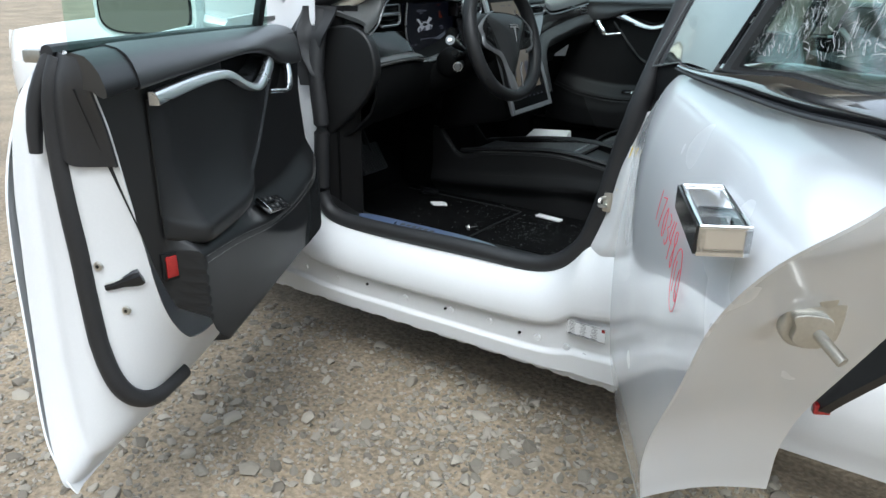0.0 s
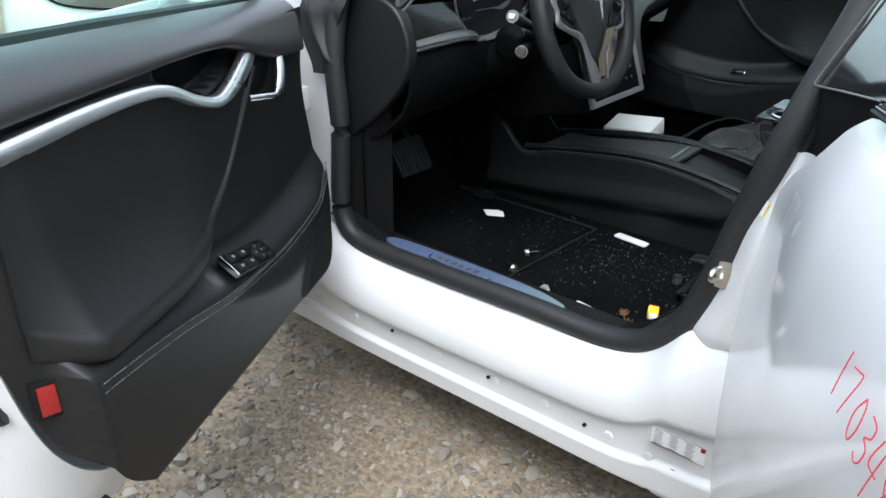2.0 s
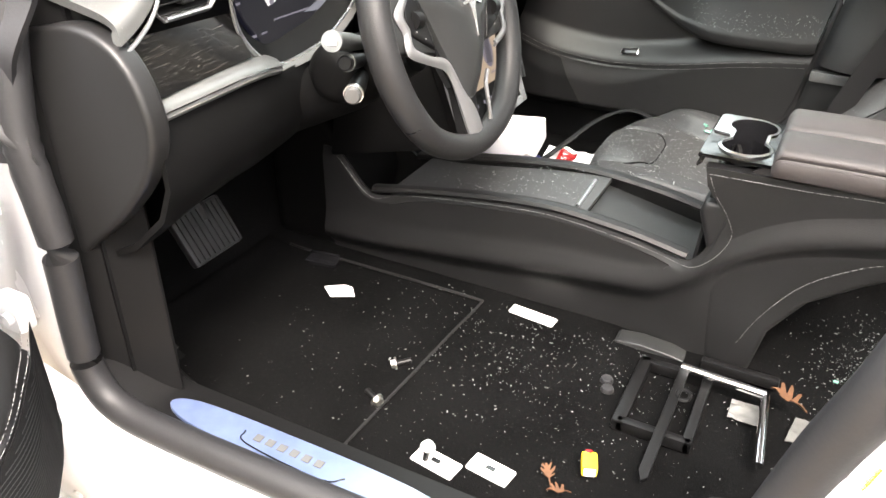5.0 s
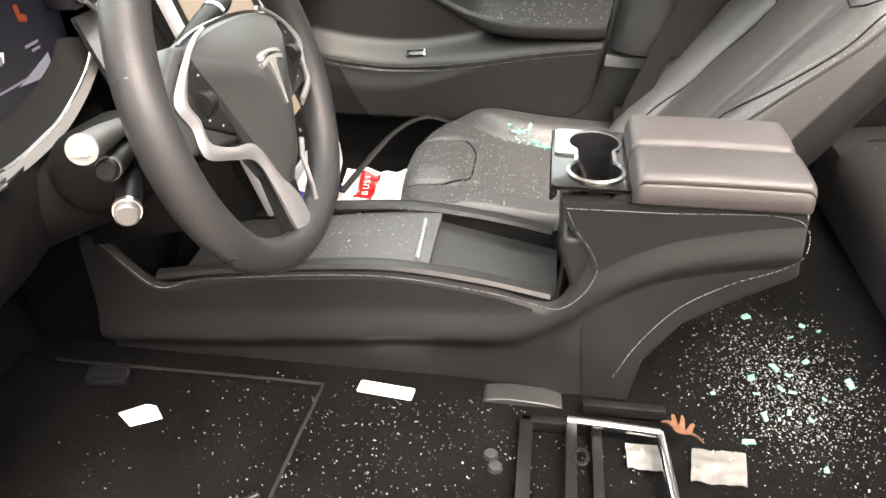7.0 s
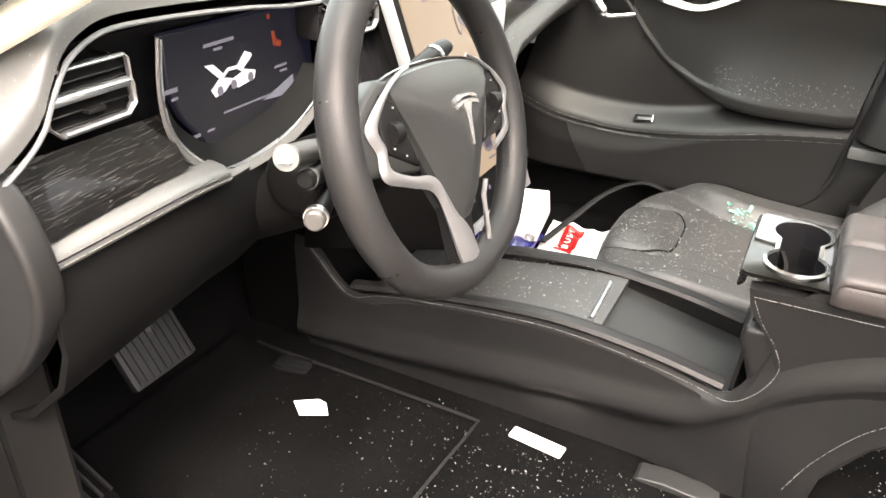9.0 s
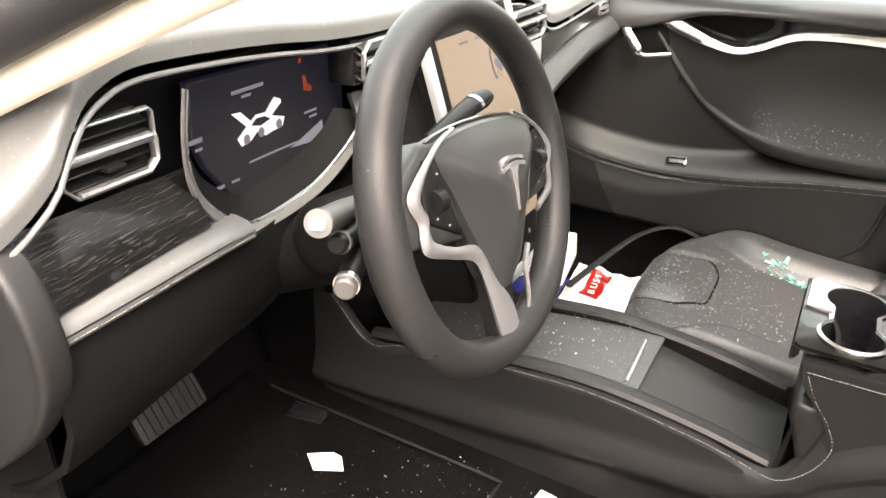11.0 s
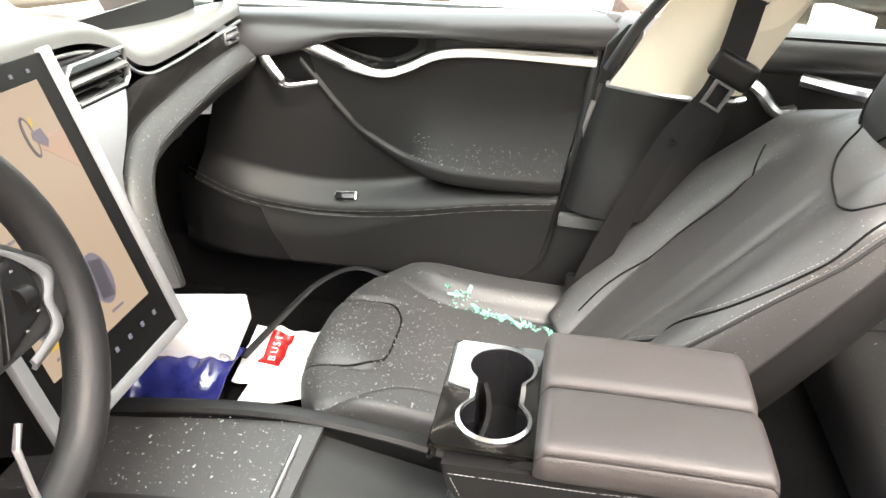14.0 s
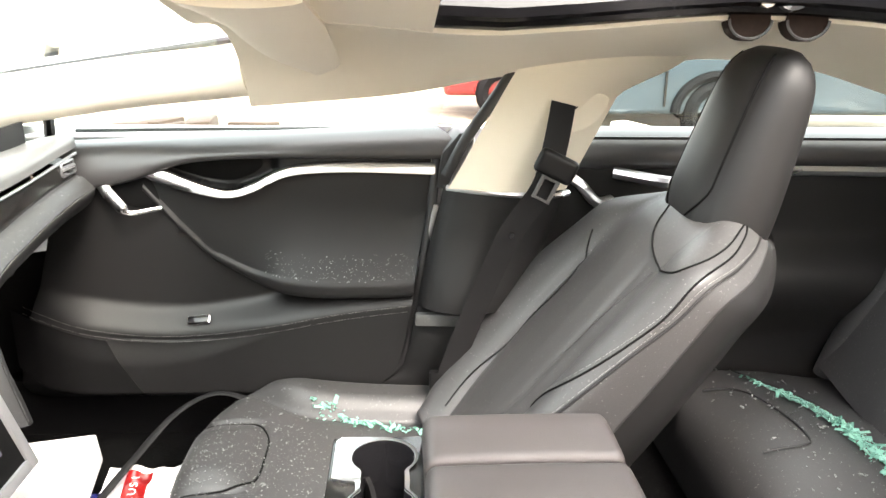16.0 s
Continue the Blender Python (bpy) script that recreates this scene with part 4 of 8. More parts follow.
part("pillar_step", box((0.455, 0.592, 0.634), (0.105, 0.02, 0.026), 0.006, turn=(0, 0, -4)), DASH_TOP, car, "grey step under the pillar pad")
part("pad_seam", tube([Vector(pillar_low(k / 20, (0.668 - 0.44) / 0.465)) + Vector((0, -0.0006, 0)) for k in range(1, 20)], 0.0012, 5), RUBBER, car)
part("pillar_trim", sheet(pillar_low, 30, 60, 0.006), SUEDE, car, "black lower trim of the door pillar")
part("door_edge_seal", tube(smooth_line([(0.16, 0.665, 0.412), (0.25, 0.655, 0.440), (0.303, 0.645, 0.464), (0.360, 0.640, 0.500), (0.384, 0.638, 0.55), (0.398, 0.638, 0.62), (0.428, 0.64, 0.79), (0.440, 0.65, 0.90), (0.448, 0.672, 0.962)], 6), 0.010, 10), RUBBER, car)
part("edge_strip", tube(smooth_line([(0.405, 0.640, 0.70), (0.43, 0.635, 0.79), (0.447, 0.632, 0.862)], 4), 0.008, 8, flat=0.5, up=(0, 1, 0)), SATIN, car, "bright strip on the pillar edge")


def pillar_up(u, v):
    z = lerp(0.905, 1.16, v)
    xf = lerp(0.468, 0.60, v)
    xr = lerp(0.69, 0.80, v) + 0.09 * S(0.7, 1.0, v)
    x = lerp(xf, xr, u)
    return (x, lerp(0.595, 0.555, v) - 0.03 * math.sin(math.pi * u), z)


part("pillar_cover", sheet(pillar_up, 16, 24, 0.006), CREAM, car, "cream fabric upper pillar cover")
part("pillar_edge_seal", tube(smooth_line([(0.462, 0.615, 0.925), (0.500, 0.605, 1.0), (0.545, 0.592, 1.07), (0.590, 0.580, 1.14)], 5), 0.011, 10), RUBBER, car, "black rubber seal along the pillar edge")
part("jamb_rubber", prism([(0.444, 0.895), (0.466, 0.895), (0.492, 0.965), (0.515, 1.005), (0.488, 1.005), (0.455, 0.965)], "y", 0.632, 0.775, 0.004), RUBBER, car, "black rubber block at the end of the door roll")
part("pillar_bead", tube(smooth_line([(0.462, 0.597, 0.905), (0.56, 0.566, 0.900), (0.66, 0.57, 0.895), (0.70, 0.60, 0.895)], 4), 0.006, 6), SATIN, car)


# ---- roof: crushed down on the right side ----
RAIL = [(-0.45, 0.99), (-0.358, 1.008), (-0.15, 1.045), (0.136, 1.068), (0.365, 1.09), (0.574, 1.128), (0.849, 1.152), (0.943, 1.162), (1.13, 1.147), (1.30, 1.10), (1.7, 0.98)]


def roof_z(x, y):
    """The headliner's height."""
    high = on([(-0.25, 1.13), (0.05, 1.212), (0.25, 1.222), (0.48, 1.208), (0.60, 1.215), (0.90, 1.235), (1.3, 1.20), (2.0, 1.10)], x)
    if y < 0.26:
        return high + 0.20 * (0.26 - y)
    k = (y - 0.26) / 0.34
    return lerp(high, on(RAIL, x), k ** lerp(3.0, 1.25, S(0.25, 0.60, x)))


part("headliner", sheet(lambda u, v: (lerp(0.10, 1.75, u), lerp(0.27, 0.60, v), roof_z(lerp(0.10, 1.75, u), lerp(0.27, 0.60, v))), 40, 14, 0.012), CREAM, car, "cream fabric headliner pressed down along the roof side")
part("left_headliner", sheet(lambda u, v: (lerp(0.10, 1.75, u), lerp(-0.36, -0.60, v), roof_z(lerp(0.10, 1.75, u), lerp(-0.36, -0.60, v))), 30, 8, 0.012), CREAM, car)
part("front_headliner", sheet(lambda u, v: (lerp(0.09, 0.42, u), lerp(-0.37, 0.28, v), roof_z(lerp(0.09, 0.42, u), lerp(-0.37, 0.28, v))), 10, 14, 0.012), CREAM, car, "cream fabric front headliner")
part("rear_headliner", sheet(lambda u, v: (lerp(1.25, 1.75, u), lerp(-0.37, 0.28, v), roof_z(lerp(1.25, 1.75, u), lerp(-0.37, 0.28, v))), 10, 14, 0.012), CREAM, car)
frame_line = [(0.41, -0.36), (0.41, 0.265), (1.26, 0.265), (1.26, -0.36)]
for k in range(4):
    (x0, y0), (x1, y1) = frame_line[k], frame_line[(k + 1) % 4]
    for d, h, rad in ((0.0, 0.008, 0.014), (-0.035, 0.024, 0.018)):
        part("roof_frame", tube([(lerp(x0, x1, i / 8) - d * (k == 3), lerp(y0, y1, i / 8) + d * (k == 1), roof_z(lerp(x0, x1, i / 8), lerp(y0, y1, i / 8)) + h) for i in range(9)], rad, 8), GLOSS, car, "black sunroof frame")
pan = part("roof_glass", sheet(lambda u, v: (lerp(0.40, 1.25, u), lerp(-0.37, 0.27, v), roof_z(lerp(0.40, 1.25, u), lerp(-0.37, 0.27, v)) + 0.05), 8, 8, 0.005), TINT, car, "dark panoramic roof glass")
pan.visible_shadow = False
for side in (-1, 1):
    lo = 0.26 if side > 0 else 0.36
    part("roof_skin", sheet(lambda u, v: (lerp(0.085, 1.9, u), side * lerp(lo, 0.635, v), roof_z(lerp(0.085, 1.9, u), side * lerp(lo, 0.60, v)) + 0.05), 24, 6, 0.004), PAINT, car)
# tail: hatch glass, deck, rear panel and quarters close the shell
hatch = part("hatch_glass", sheet(lambda u, v: (lerp(1.72, 2.30, u), lerp(-0.60, 0.60, v), lerp(roof_z(1.72, lerp(-0.5, 0.5, v)) + 0.04, 1.0, u) - 0.05 * abs(lerp(-1, 1, v)) ** 3), 8, 12, 0.005), TINT, car, "dark hatch glass")
hatch.visible_shadow = False
part("tail_panel", sheet(lambda u, v: (on([(0, 2.28), (0.25, 2.42), (0.5, 2.47), (1, 2.42)], u), lerp(-0.84, 0.84, v) * (1 - 0.06 * u), on([(0, 1.0), (0.25, 0.98), (0.5, 0.75), (1, 0.3)], u)), 16, 14, 0.005), PAINT, car, "white tail panel")
part("parcel_shelf", box((2.02, 0, 0.93), (0.62, 1.3, 0.02), 0.006), CARPET, car)
part("boot_wall", box((1.76, 0, 0.62), (0.03, 1.4, 0.66), 0.006), CARPET, car)
for side in (-1, 1):
    part("rear_quarter_skin", sheet(lambda u, v: (lerp(1.60, 2.44, u), side * (lerp(0.80, 0.95, math.sin(math.pi * min(1, v * 1.1)) ** 0.5) - 0.10 * S(0.6, 1, u)), lerp(0.25, 0.99, v)), 10, 12, 0.004), PAINT, car)
    part("rear_pillar", sheet(lambda u, v: (lerp(1.55, 2.25, u) - 0.12 * (1 - v), side * lerp(0.80, 0.58, v), lerp(0.985, lerp(1.12, 1.0, u), v)), 10, 6, 0.01), PAINT, car)
# windscreen pillars and their cream covers
right_line = smooth_line([(-0.78, 0.74, 0.985), (-0.45, 0.68, 1.045), (-0.15, 0.635, 1.095), (0.10, 0.60, 1.125)], 5)
part("a_pillar_cover", tube(right_line, 0.052, 12, flat=0.95), CREAM, car, "cream windscreen pillar cover")
part("a_pillar", tube([p + Vector((0, 0.05, 0.02)) for p in right_line], 0.045, 10), PAINT, car)
left_line = smooth_line([(-0.52, -0.765, 0.965), (-0.38, -0.755, 1.012), (-0.27, -0.73, 1.066), (-0.08, -0.695, 1.158), (0.12, -0.67, 1.235), (0.45, -0.64, 1.315)], 5)
part("a_pillar_cover", tube(left_line, 0.020, 12, flat=0.8), CREAM, car, "cream windscreen pillar cover")
part("pillar_seal", tube([p + Vector((0.0, -0.030, 0.036)) for p in left_line[2:]], 0.026, 12), RUBBER, car, "black rubber seal along the windscreen pillar")
part("a_pillar", tube([p + Vector((-0.02, -0.035, 0.075)) for p in left_line], 0.028, 10), PAINT, car)
wind = part("windscreen", sheet(lambda u, v: (lerp(-1.0, 0.06, u) - 0.10 * math.cos(lerp(-1.2, 1.2, v)) * (1 - u), lerp(-0.72, 0.70, v) * lerp(1.0, 0.86, u), lerp(0.965, roof_z(0.06, lerp(-0.6, 0.58, v)) + 0.03, u)), 14, 14, 0.005), CLEAR, car, "clear windscreen")
wind.visible_shadow = False
part("windscreen_band", tube([right_line[0].lerp(right_line[-1], k / 8) + Vector((0, -0.02, 0.055)) for k in range(9)], 0.007, 6), RUBBER, car)

RUST_DARK = material("dark_rusty_hollow", (0.018, 0.010, 0.007), 0.8, vary=0.4, grain=80, bump=0.4, depth=0.002, spec=0.2)
latch = thing("roof_latch", "broken bright sunroof mechanism hanging from the frame", "mechanism", (0.9, 0.25, 1.24))
for x in (0.868, 0.952):
    part("cutout", moved(cylinder((0, 0, 0), (0, 0.03, 0), 0.030, n=18), pose(x, 0.262, 1.222)), RUST_DARK, latch, "round dark cut-out")
    part("cutout_rim", tube([(x + 0.031 * math.cos(a), 0.260, 1.222 + 0.026 * math.sin(a)) for a in (math.pi + math.pi * k / 12 for k in range(13))], 0.002, 6), GREY_PLASTIC, latch)
part("bracket", tube(smooth_line([(0.855, 0.24, 1.245), (0.88, 0.235, 1.255), (0.91, 0.235, 1.240), (0.935, 0.235, 1.250), (0.965, 0.24, 1.262)], 4), 0.008, 8), CHROME, latch)
part("link", join(cylinder((0.872, 0.235, 1.25), (0.872, 0.222, 1.25), 0.012, n=12), box((0.93, 0.235, 1.262), (0.06, 0.01, 0.018), 0.004)), STEEL, latch)
# sun visor, right side
visor = thing("sun_visor", "cream folded sun visor with a warning label", "sun visor", (0.15, 0.35, 1.2))


def visor_at(u, v, d=0.0):
    y = lerp(0.06, 0.488, v)
    x = lerp(on([(0.06, 0.125), (0.15, 0.135), (0.3, 0.152), (0.4, 0.172), (0.455, 0.200), (0.488, 0.228)], y), on([(0.06, 0.262), (0.3, 0.27), (0.43, 0.271), (0.468, 0.262), (0.488, 0.240)], y), u)
    return (x, y, 1.155 + 0.31 * (0.45 - max(y, 0.25)) + 0.16 * max(0.0, 0.25 - y) - 0.007 * math.sin(math.pi * u) ** 0.6 - d)


part("panel", sheet(visor_at, 20, 40, 0.014), CREAM, visor)
part("sticker", sheet(lambda u, v: visor_at(lerp(0.86, 0.98, u), lerp(0.80, 0.95, v), 0.0005), 2, 2, 0.0008), WHITE_PAPER, visor, "white warning label")
part("sticker_end", sheet(lambda u, v: visor_at(lerp(0.86, 0.98, u), lerp(0.95, 0.985, v), 0.0005), 2, 2, 0.0008), YELLOW, visor, "yellow end of the label")


# ---- rear door of the right side and rear bench ----
def rear_trim(u, v):
    z = lerp(0.40, 0.995, v)
    x = lerp(0.62, 1.75, u)
    w = 0.665 - 0.05 * S(0.80, 0.70, z) * S(0.55, 0.68, z) * S(0.75, 0.9, x)
    return (x, w, z)


rear_right = thing("rear_door", "closed rear door with black inner trim", "car door", (1.2, 0.7, 0.6))
part("trim_panel", sheet(rear_trim, 30, 40, 0.006), VINYL, rear_right)
part("belt_pad", loft([[(x, 0.672, 0.926), (x, 0.650, 0.932), (x, 0.640, 0.948), (x, 0.642, 0.968), (x, 0.656, 0.988), (x, 0.682, 1.001), (x, 0.72, 1.008), (x, 0.76, 1.0), (x, 0.76, 0.92)] for x in [0.70 + 0.1 * k for k in range(12)]]), ROLL, rear_right, "padded black top roll of the rear door", sharp=1.3)
part("pull_strip", tube(smooth_line([(0.80, 0.65, 0.925), (0.90, 0.62, 0.912), (1.0, 0.63, 0.905), (1.10, 0.65, 0.93), (1.6, 0.65, 0.925)], 5), 0.012, 8), SATIN, rear_right)
part("inner_handle", tube(smooth_line([(0.715, 0.65, 0.915), (0.735, 0.635, 0.90), (0.765, 0.635, 0.868), (0.80, 0.65, 0.868)], 4), 0.011, 8), SATIN, rear_right)
rear_pane = part("window_glass", sheet(lambda u, v: (lerp(0.66, 1.6, u) + 0.05 * v, lerp(0.80, 0.64, v), lerp(0.99, 1.15, v)), 8, 6, 0.004), CLEAR, rear_right)
rear_pane.visible_shadow = False


def bench_cushion(u, v):
    y = lerp(-0.62, 0.64, v)
    k = u
    x, z = [(0.94, 0.30), (0.93, 0.40), (0.94, 0.47), (0.98, 0.505), (1.06, 0.52), (1.16, 0.515), (1.26, 0.50), (1.36, 0.49), (1.46, 0.49)][round(k * 8)]
    dip = 0.02 * math.cos((abs(y) - 0.34) * 9) * S(0.2, 0.5, u)
    return (x, y, z - 0.012 + dip)


bench = thing("rear_bench", "black leather rear bench covered in broken glass", "car seat", (1.2, 0, 0.4))
part("cushion", sheet(bench_cushion, 8, 40, 0.02), LEATHER_DUSTY, bench)
part("backrest", sheet(lambda u, v: (1.31 + 0.30 * u - 0.02 * math.cos((abs(lerp(-0.62, 0.62, v)) - 0.34) * 9), lerp(-0.62, 0.62, v), 0.48 + 0.55 * u), 10, 40, 0.06), LEATHER_DUSTY, bench)
part("side_bolster", loft([[(1.32 + 0.32 * k / 12 + 0.085 * math.cos(a) * math.sin(math.pi * (0.12 + 0.8 * k / 12)) ** 0.5, 0.615 + 0.075 * math.sin(a) * math.sin(math.pi * (0.12 + 0.8 * k / 12)) ** 0.5, 0.49 + 0.52 * k / 12) for a in (2 * math.pi * i / 18 for i in range(18))] for k in range(13)]), LEATHER_DUSTY, bench, sharp=1.4)


def bench_top(x, y):
    return on([(0.94, 0.47), (0.98, 0.505), (1.06, 0.52), (1.16, 0.515), (1.26, 0.50), (1.36, 0.49)], x) - 0.012 + 0.02 * math.cos((abs(y) - 0.34) * 9)


for run in ([(1.09, 0.64), (1.13, 0.54), (1.151, 0.491), (1.172, 0.401), (1.175, 0.322), (1.191, 0.241), (1.2, 0.0)], [(0.99, 0.54), (1.054, 0.505), (1.076, 0.384), (1.082, 0.297), (1.059, 0.277), (0.99, 0.275)]):
    part("seam", tube([(p.x, p.y, bench_top(p.x, p.y) + 0.001) for p in smooth_line([(x, y, 0) for x, y in run], 6)], 0.0022, 6), RUBBER, bench)
buckle = thing("belt_buckle", "grey rear belt strap with bright buckle tongue", "seat belt", (1.30, 0.42, 0.55))
part("strap", tube(smooth_line([(1.44, 0.40, 0.80), (1.37, 0.42, 0.66), (1.315, 0.43, 0.57)], 5), 0.022, 8, flat=0.08, up=(1, 0, 0.5)), GREY_PLASTIC, buckle)
part("holder", moved(box((0, 0, 0), (0.018, 0.06, 0.03), 0.006), pose(1.30, 0.435, 0.565, 0, 20, 0)), GREY_PLASTIC, buckle)
part("tongue", tube([(1.285, 0.425, 0.548), (1.283, 0.425, 0.520), (1.283, 0.447, 0.520), (1.285, 0.447, 0.548)], 0.004, 8, closed=True), CHROME, buckle)


# ---- front passenger seat ----
SEAT_Y = 0.365


def passenger_seat():
    ob = thing("passenger_seat", "black leather bucket seat strewn with broken glass", "car seat", (0.3, SEAT_Y, 0.32))

    def cushion(u, v):
        # u from the front lip over the top to the back, v across
        t = (v - 0.5) * 2
        y = SEAT_Y + 0.262 * t
        x, z = on([(0, 0.02), (0.06, -0.012), (0.14, -0.018), (0.25, 0.004), (0.4, 0.08), (0.7, 0.30), (1, 0.56)], u), on([(0, 0.355), (0.06, 0.39), (0.14, 0.436), (0.25, 0.468), (0.4, 0.475), (0.7, 0.452), (1, 0.44)], u)
        round_front = 0.10 * abs(t) ** 3 * S(0.6, 0.1, u)
        edge = lerp(0.86, 0.56, S(0.30, 0.60, u))
        side = 0.038 * S(edge - 0.05, edge + 0.16, abs(t)) * S(0.22, 0.55, u) * (1 - 0.5 * S(0.93, 1, abs(t)))
        drop = -0.10 * S(0.88, 1.0, abs(t)) ** 2
        seam = -0.010 * math.exp(-((abs(t) - edge) / 0.03) ** 2) * S(0.2, 0.3, u)
        tuck = -0.008 * math.exp(-((u - 0.47) / 0.018) ** 2) * S(0.45, 0.25, abs(t))
        tuck -= 0.008 * math.exp(-((abs(t) - 0.42) / 0.03) ** 2) * S(0.47, 0.42, u)
        puff = 0.012 * S(0.10, 0.30, u) * S(0.47, 0.36, u) * S(0.42, 0.2, abs(t))
        return (x + round_front, y, z + side + drop + seam + tuck + puff)

    part("cushion", sheet(cushion, 90, 90, 0.03), LEATHER_DUSTY, ob, "dusty black leather cushion", sharp=1.4)
    part("seat_base", box((0.30, SEAT_Y, 0.37), (0.52, 0.46, 0.12), 0.02), PLASTIC, ob)
    front_seam = smooth_line([(t, u, 0) for t, u in ((-0.44, 0.10), (-0.43, 0.25), (-0.40, 0.40), (-0.28, 0.465), (0, 0.475), (0.28, 0.465), (0.40, 0.40), (0.43, 0.25), (0.44, 0.12))], 6)
    part("seam", tube([Vector(cushion(p.y, 0.5 + p.x / 2)) + Vector((0, 0, 0.0005)) for p in front_seam], 0.0022, 6), DARK, ob)

    AX0, AX1 = Vector((0.452, 0, 0.432)), Vector((0.895, 0, 0.978))
    N = Vector((-0.777, 0, 0.63))
    HALF = [(0, 0.165), (0.08, 0.205), (0.18, 0.245), (0.3, 0.266), (0.6, 0.270), (0.76, 0.266), (0.88, 0.25), (1.03, 0.21)]
    PROFILE = [(0.0, -0.03), (0.035, 0.020), (0.07, 0.042), (0.13, 0.060), (0.19, 0.058), (0.25, 0.040), (0.29, 0.024), (0.34, 0.016), (0.42, 0.018), (0.5, 0.020)]
    ACROSS = [(0.0, 1.0), (0.035, 1.0), (0.07, 0.985), (0.13, 0.90), (0.19, 0.77), (0.25, 0.62), (0.29, 0.53), (0.34, 0.43), (0.42, 0.21), (0.5, 0.0)]

    def along(u):
        """Place up the backrest and how far its rounded top has closed."""
        s = 1.03 * (1 - (1 - u) ** 1.5)
        return s, math.sqrt(max(0.0, 1 - ((s - 0.78) / 0.25) ** 2)) if s > 0.78 else 1.0

    def half_at(s, e, a):
        return on(HALF, s) * lerp(0.25, 1, e ** 0.7) * a * (lerp(1, 0.72, S(0.42, 0.95, s)) if a > 0 else 1)

    def back(u, v):
        s, e = along(u)
        m = min(v, 1 - v)
        a = on(ACROSS, m) * (-1 if v < 0.5 else 1)
        puff = on([(0, 0.8), (0.25, 1.0), (0.5, 0.92), (0.75, 0.6), (1.03, 0.4)], s)
        lift = on(PROFILE, m)
        lift = lift * puff if lift > 0 else lift
        lift -= 0.008 * math.exp(-((v - 0.705) / 0.012) ** 2) * S(0.55, 0.45, u)
        lift -= 0.003 * math.exp(-((v - lerp(0.42, 0.36, u)) / 0.012) ** 2) * S(0.62, 0.5, u)
        lift += 0.0008 * noise.noise((u * 9, v * 7, 5.0))
        return AX0.lerp(AX1, s) + Vector((0.010 * math.sin(s * 5), SEAT_Y + half_at(s, e, a), -0.06 * S(0.75, 1, s) * a * a)) + N * lerp(-0.06, lift + 0.012, e)

    part("backrest", sheet(back, 140, 200, 0.004), LEATHER_DUSTY, ob, "black leather backrest with stitched bolsters", sharp=1.6)

    def on_back(pts, off=0.0008, steps=8):
        return [back(p.x, p.y) + N * off for p in smooth_line([(u, v, 0) for u, v in pts], steps)]

    near_low = [(0.12, 0.40), (0.175, 0.35), (0.275, 0.20), (0.362, 0.117), (0.5, 0.066), (0.55, 0.058)]
    near_high = [(0.55, 0.058), (0.60, 0.062), (0.70, 0.075), (0.80, 0.09), (0.875, 0.13), (0.90, 0.175)]
    outer = [(0.18, 0.16), (0.25, 0.10), (0.412, 0.058), (0.537, 0.030), (0.66, 0.026), (0.775, 0.026), (0.887, 0.030), (0.94, 0.06)]
    part("seam", tube(on_back(near_low), 0.0017, 6), DARK, ob)
    part("seam", tube(on_back(near_high), 0.0017, 6), DARK, ob)
    part("seam", tube(on_back([(0.05, 0.73), (0.113, 0.725), (0.237, 0.70), (0.40, 0.67), (0.48, 0.71), (0.54, 0.76)]), 0.0017, 6), DARK, ob)
    part("piping", tube(on_back(outer), 0.0024, 6), LEATHER, ob)
    part("stitching", stitches(on_back([(u, v + 0.010) for u, v in outer], 0.001)), THREAD, ob, "pale seat stitching")
    part("stitching", stitches(on_back([(u + 0.006, v + 0.012) for u, v in near_low], 0.001)), THREAD, ob, "pale seat stitching")
    part("centre_seam", stitches(on_back([(0.08, 0.42), (0.15, 0.417), (0.338, 0.40), (0.575, 0.333)], 0.0008), 0.0006), LEATHER, ob)
    part("collar_seam", tube(on_back([(0.78, 0.60), (0.70, 0.51), (0.637, 0.45), (0.6, 0.375), (0.588, 0.28), (0.60, 0.183), (0.63, 0.145), (0.70, 0.125), (0.80, 0.135), (0.887, 0.175)]), 0.0017, 6), DARK, ob)

    rings = []
    for k in range(41):
        s, e = along(k / 40)
        c = AX0.lerp(AX1, s) + Vector((0.010 * math.sin(s * 5), SEAT_Y, 0))
        ring = []
        for a, d in ((-1, -0.005), (-1.0, 0.02), (-0.99, 0.05), (-0.93, 0.085), (-0.78, 0.105), (-0.4, 0.115), (0, 0.117), (0.4, 0.115), (0.78, 0.105), (0.93, 0.085), (0.99, 0.05), (1.0, 0.02), (1, -0.005)):
            ring.append(c + Vector((0, half_at(s, e, a * 0.995), -0.06 * S(0.75, 1, s) * a * a)) - N * lerp(0.06, d * (1.12 - 0.25 * s), e))
        rings.append(ring)
    part("back_shell", loft(rings), VINYL, ob, "black moulded seat back shell", sharp=1.2)

    def head(a, t):
        half = 0.116 * on([(0, 0.86), (0.12, 1.0), (0.3, 1.03), (0.62, 0.99), (0.82, 0.94), (0.90, 0.87), (0.95, 0.77), (0.98, 0.66), (1, 0.50)], a)
        deep = 0.050 * on([(0, 1.15), (0.2, 1.35), (0.6, 1.2), (0.86, 0.98), (0.95, 0.72), (1, 0.36)], a)
        c = Vector((lerp(0.872, 0.960, a), SEAT_Y - 0.012, lerp(0.85, 1.178, a)))
        n = Vector((-0.95, 0, 0.31))
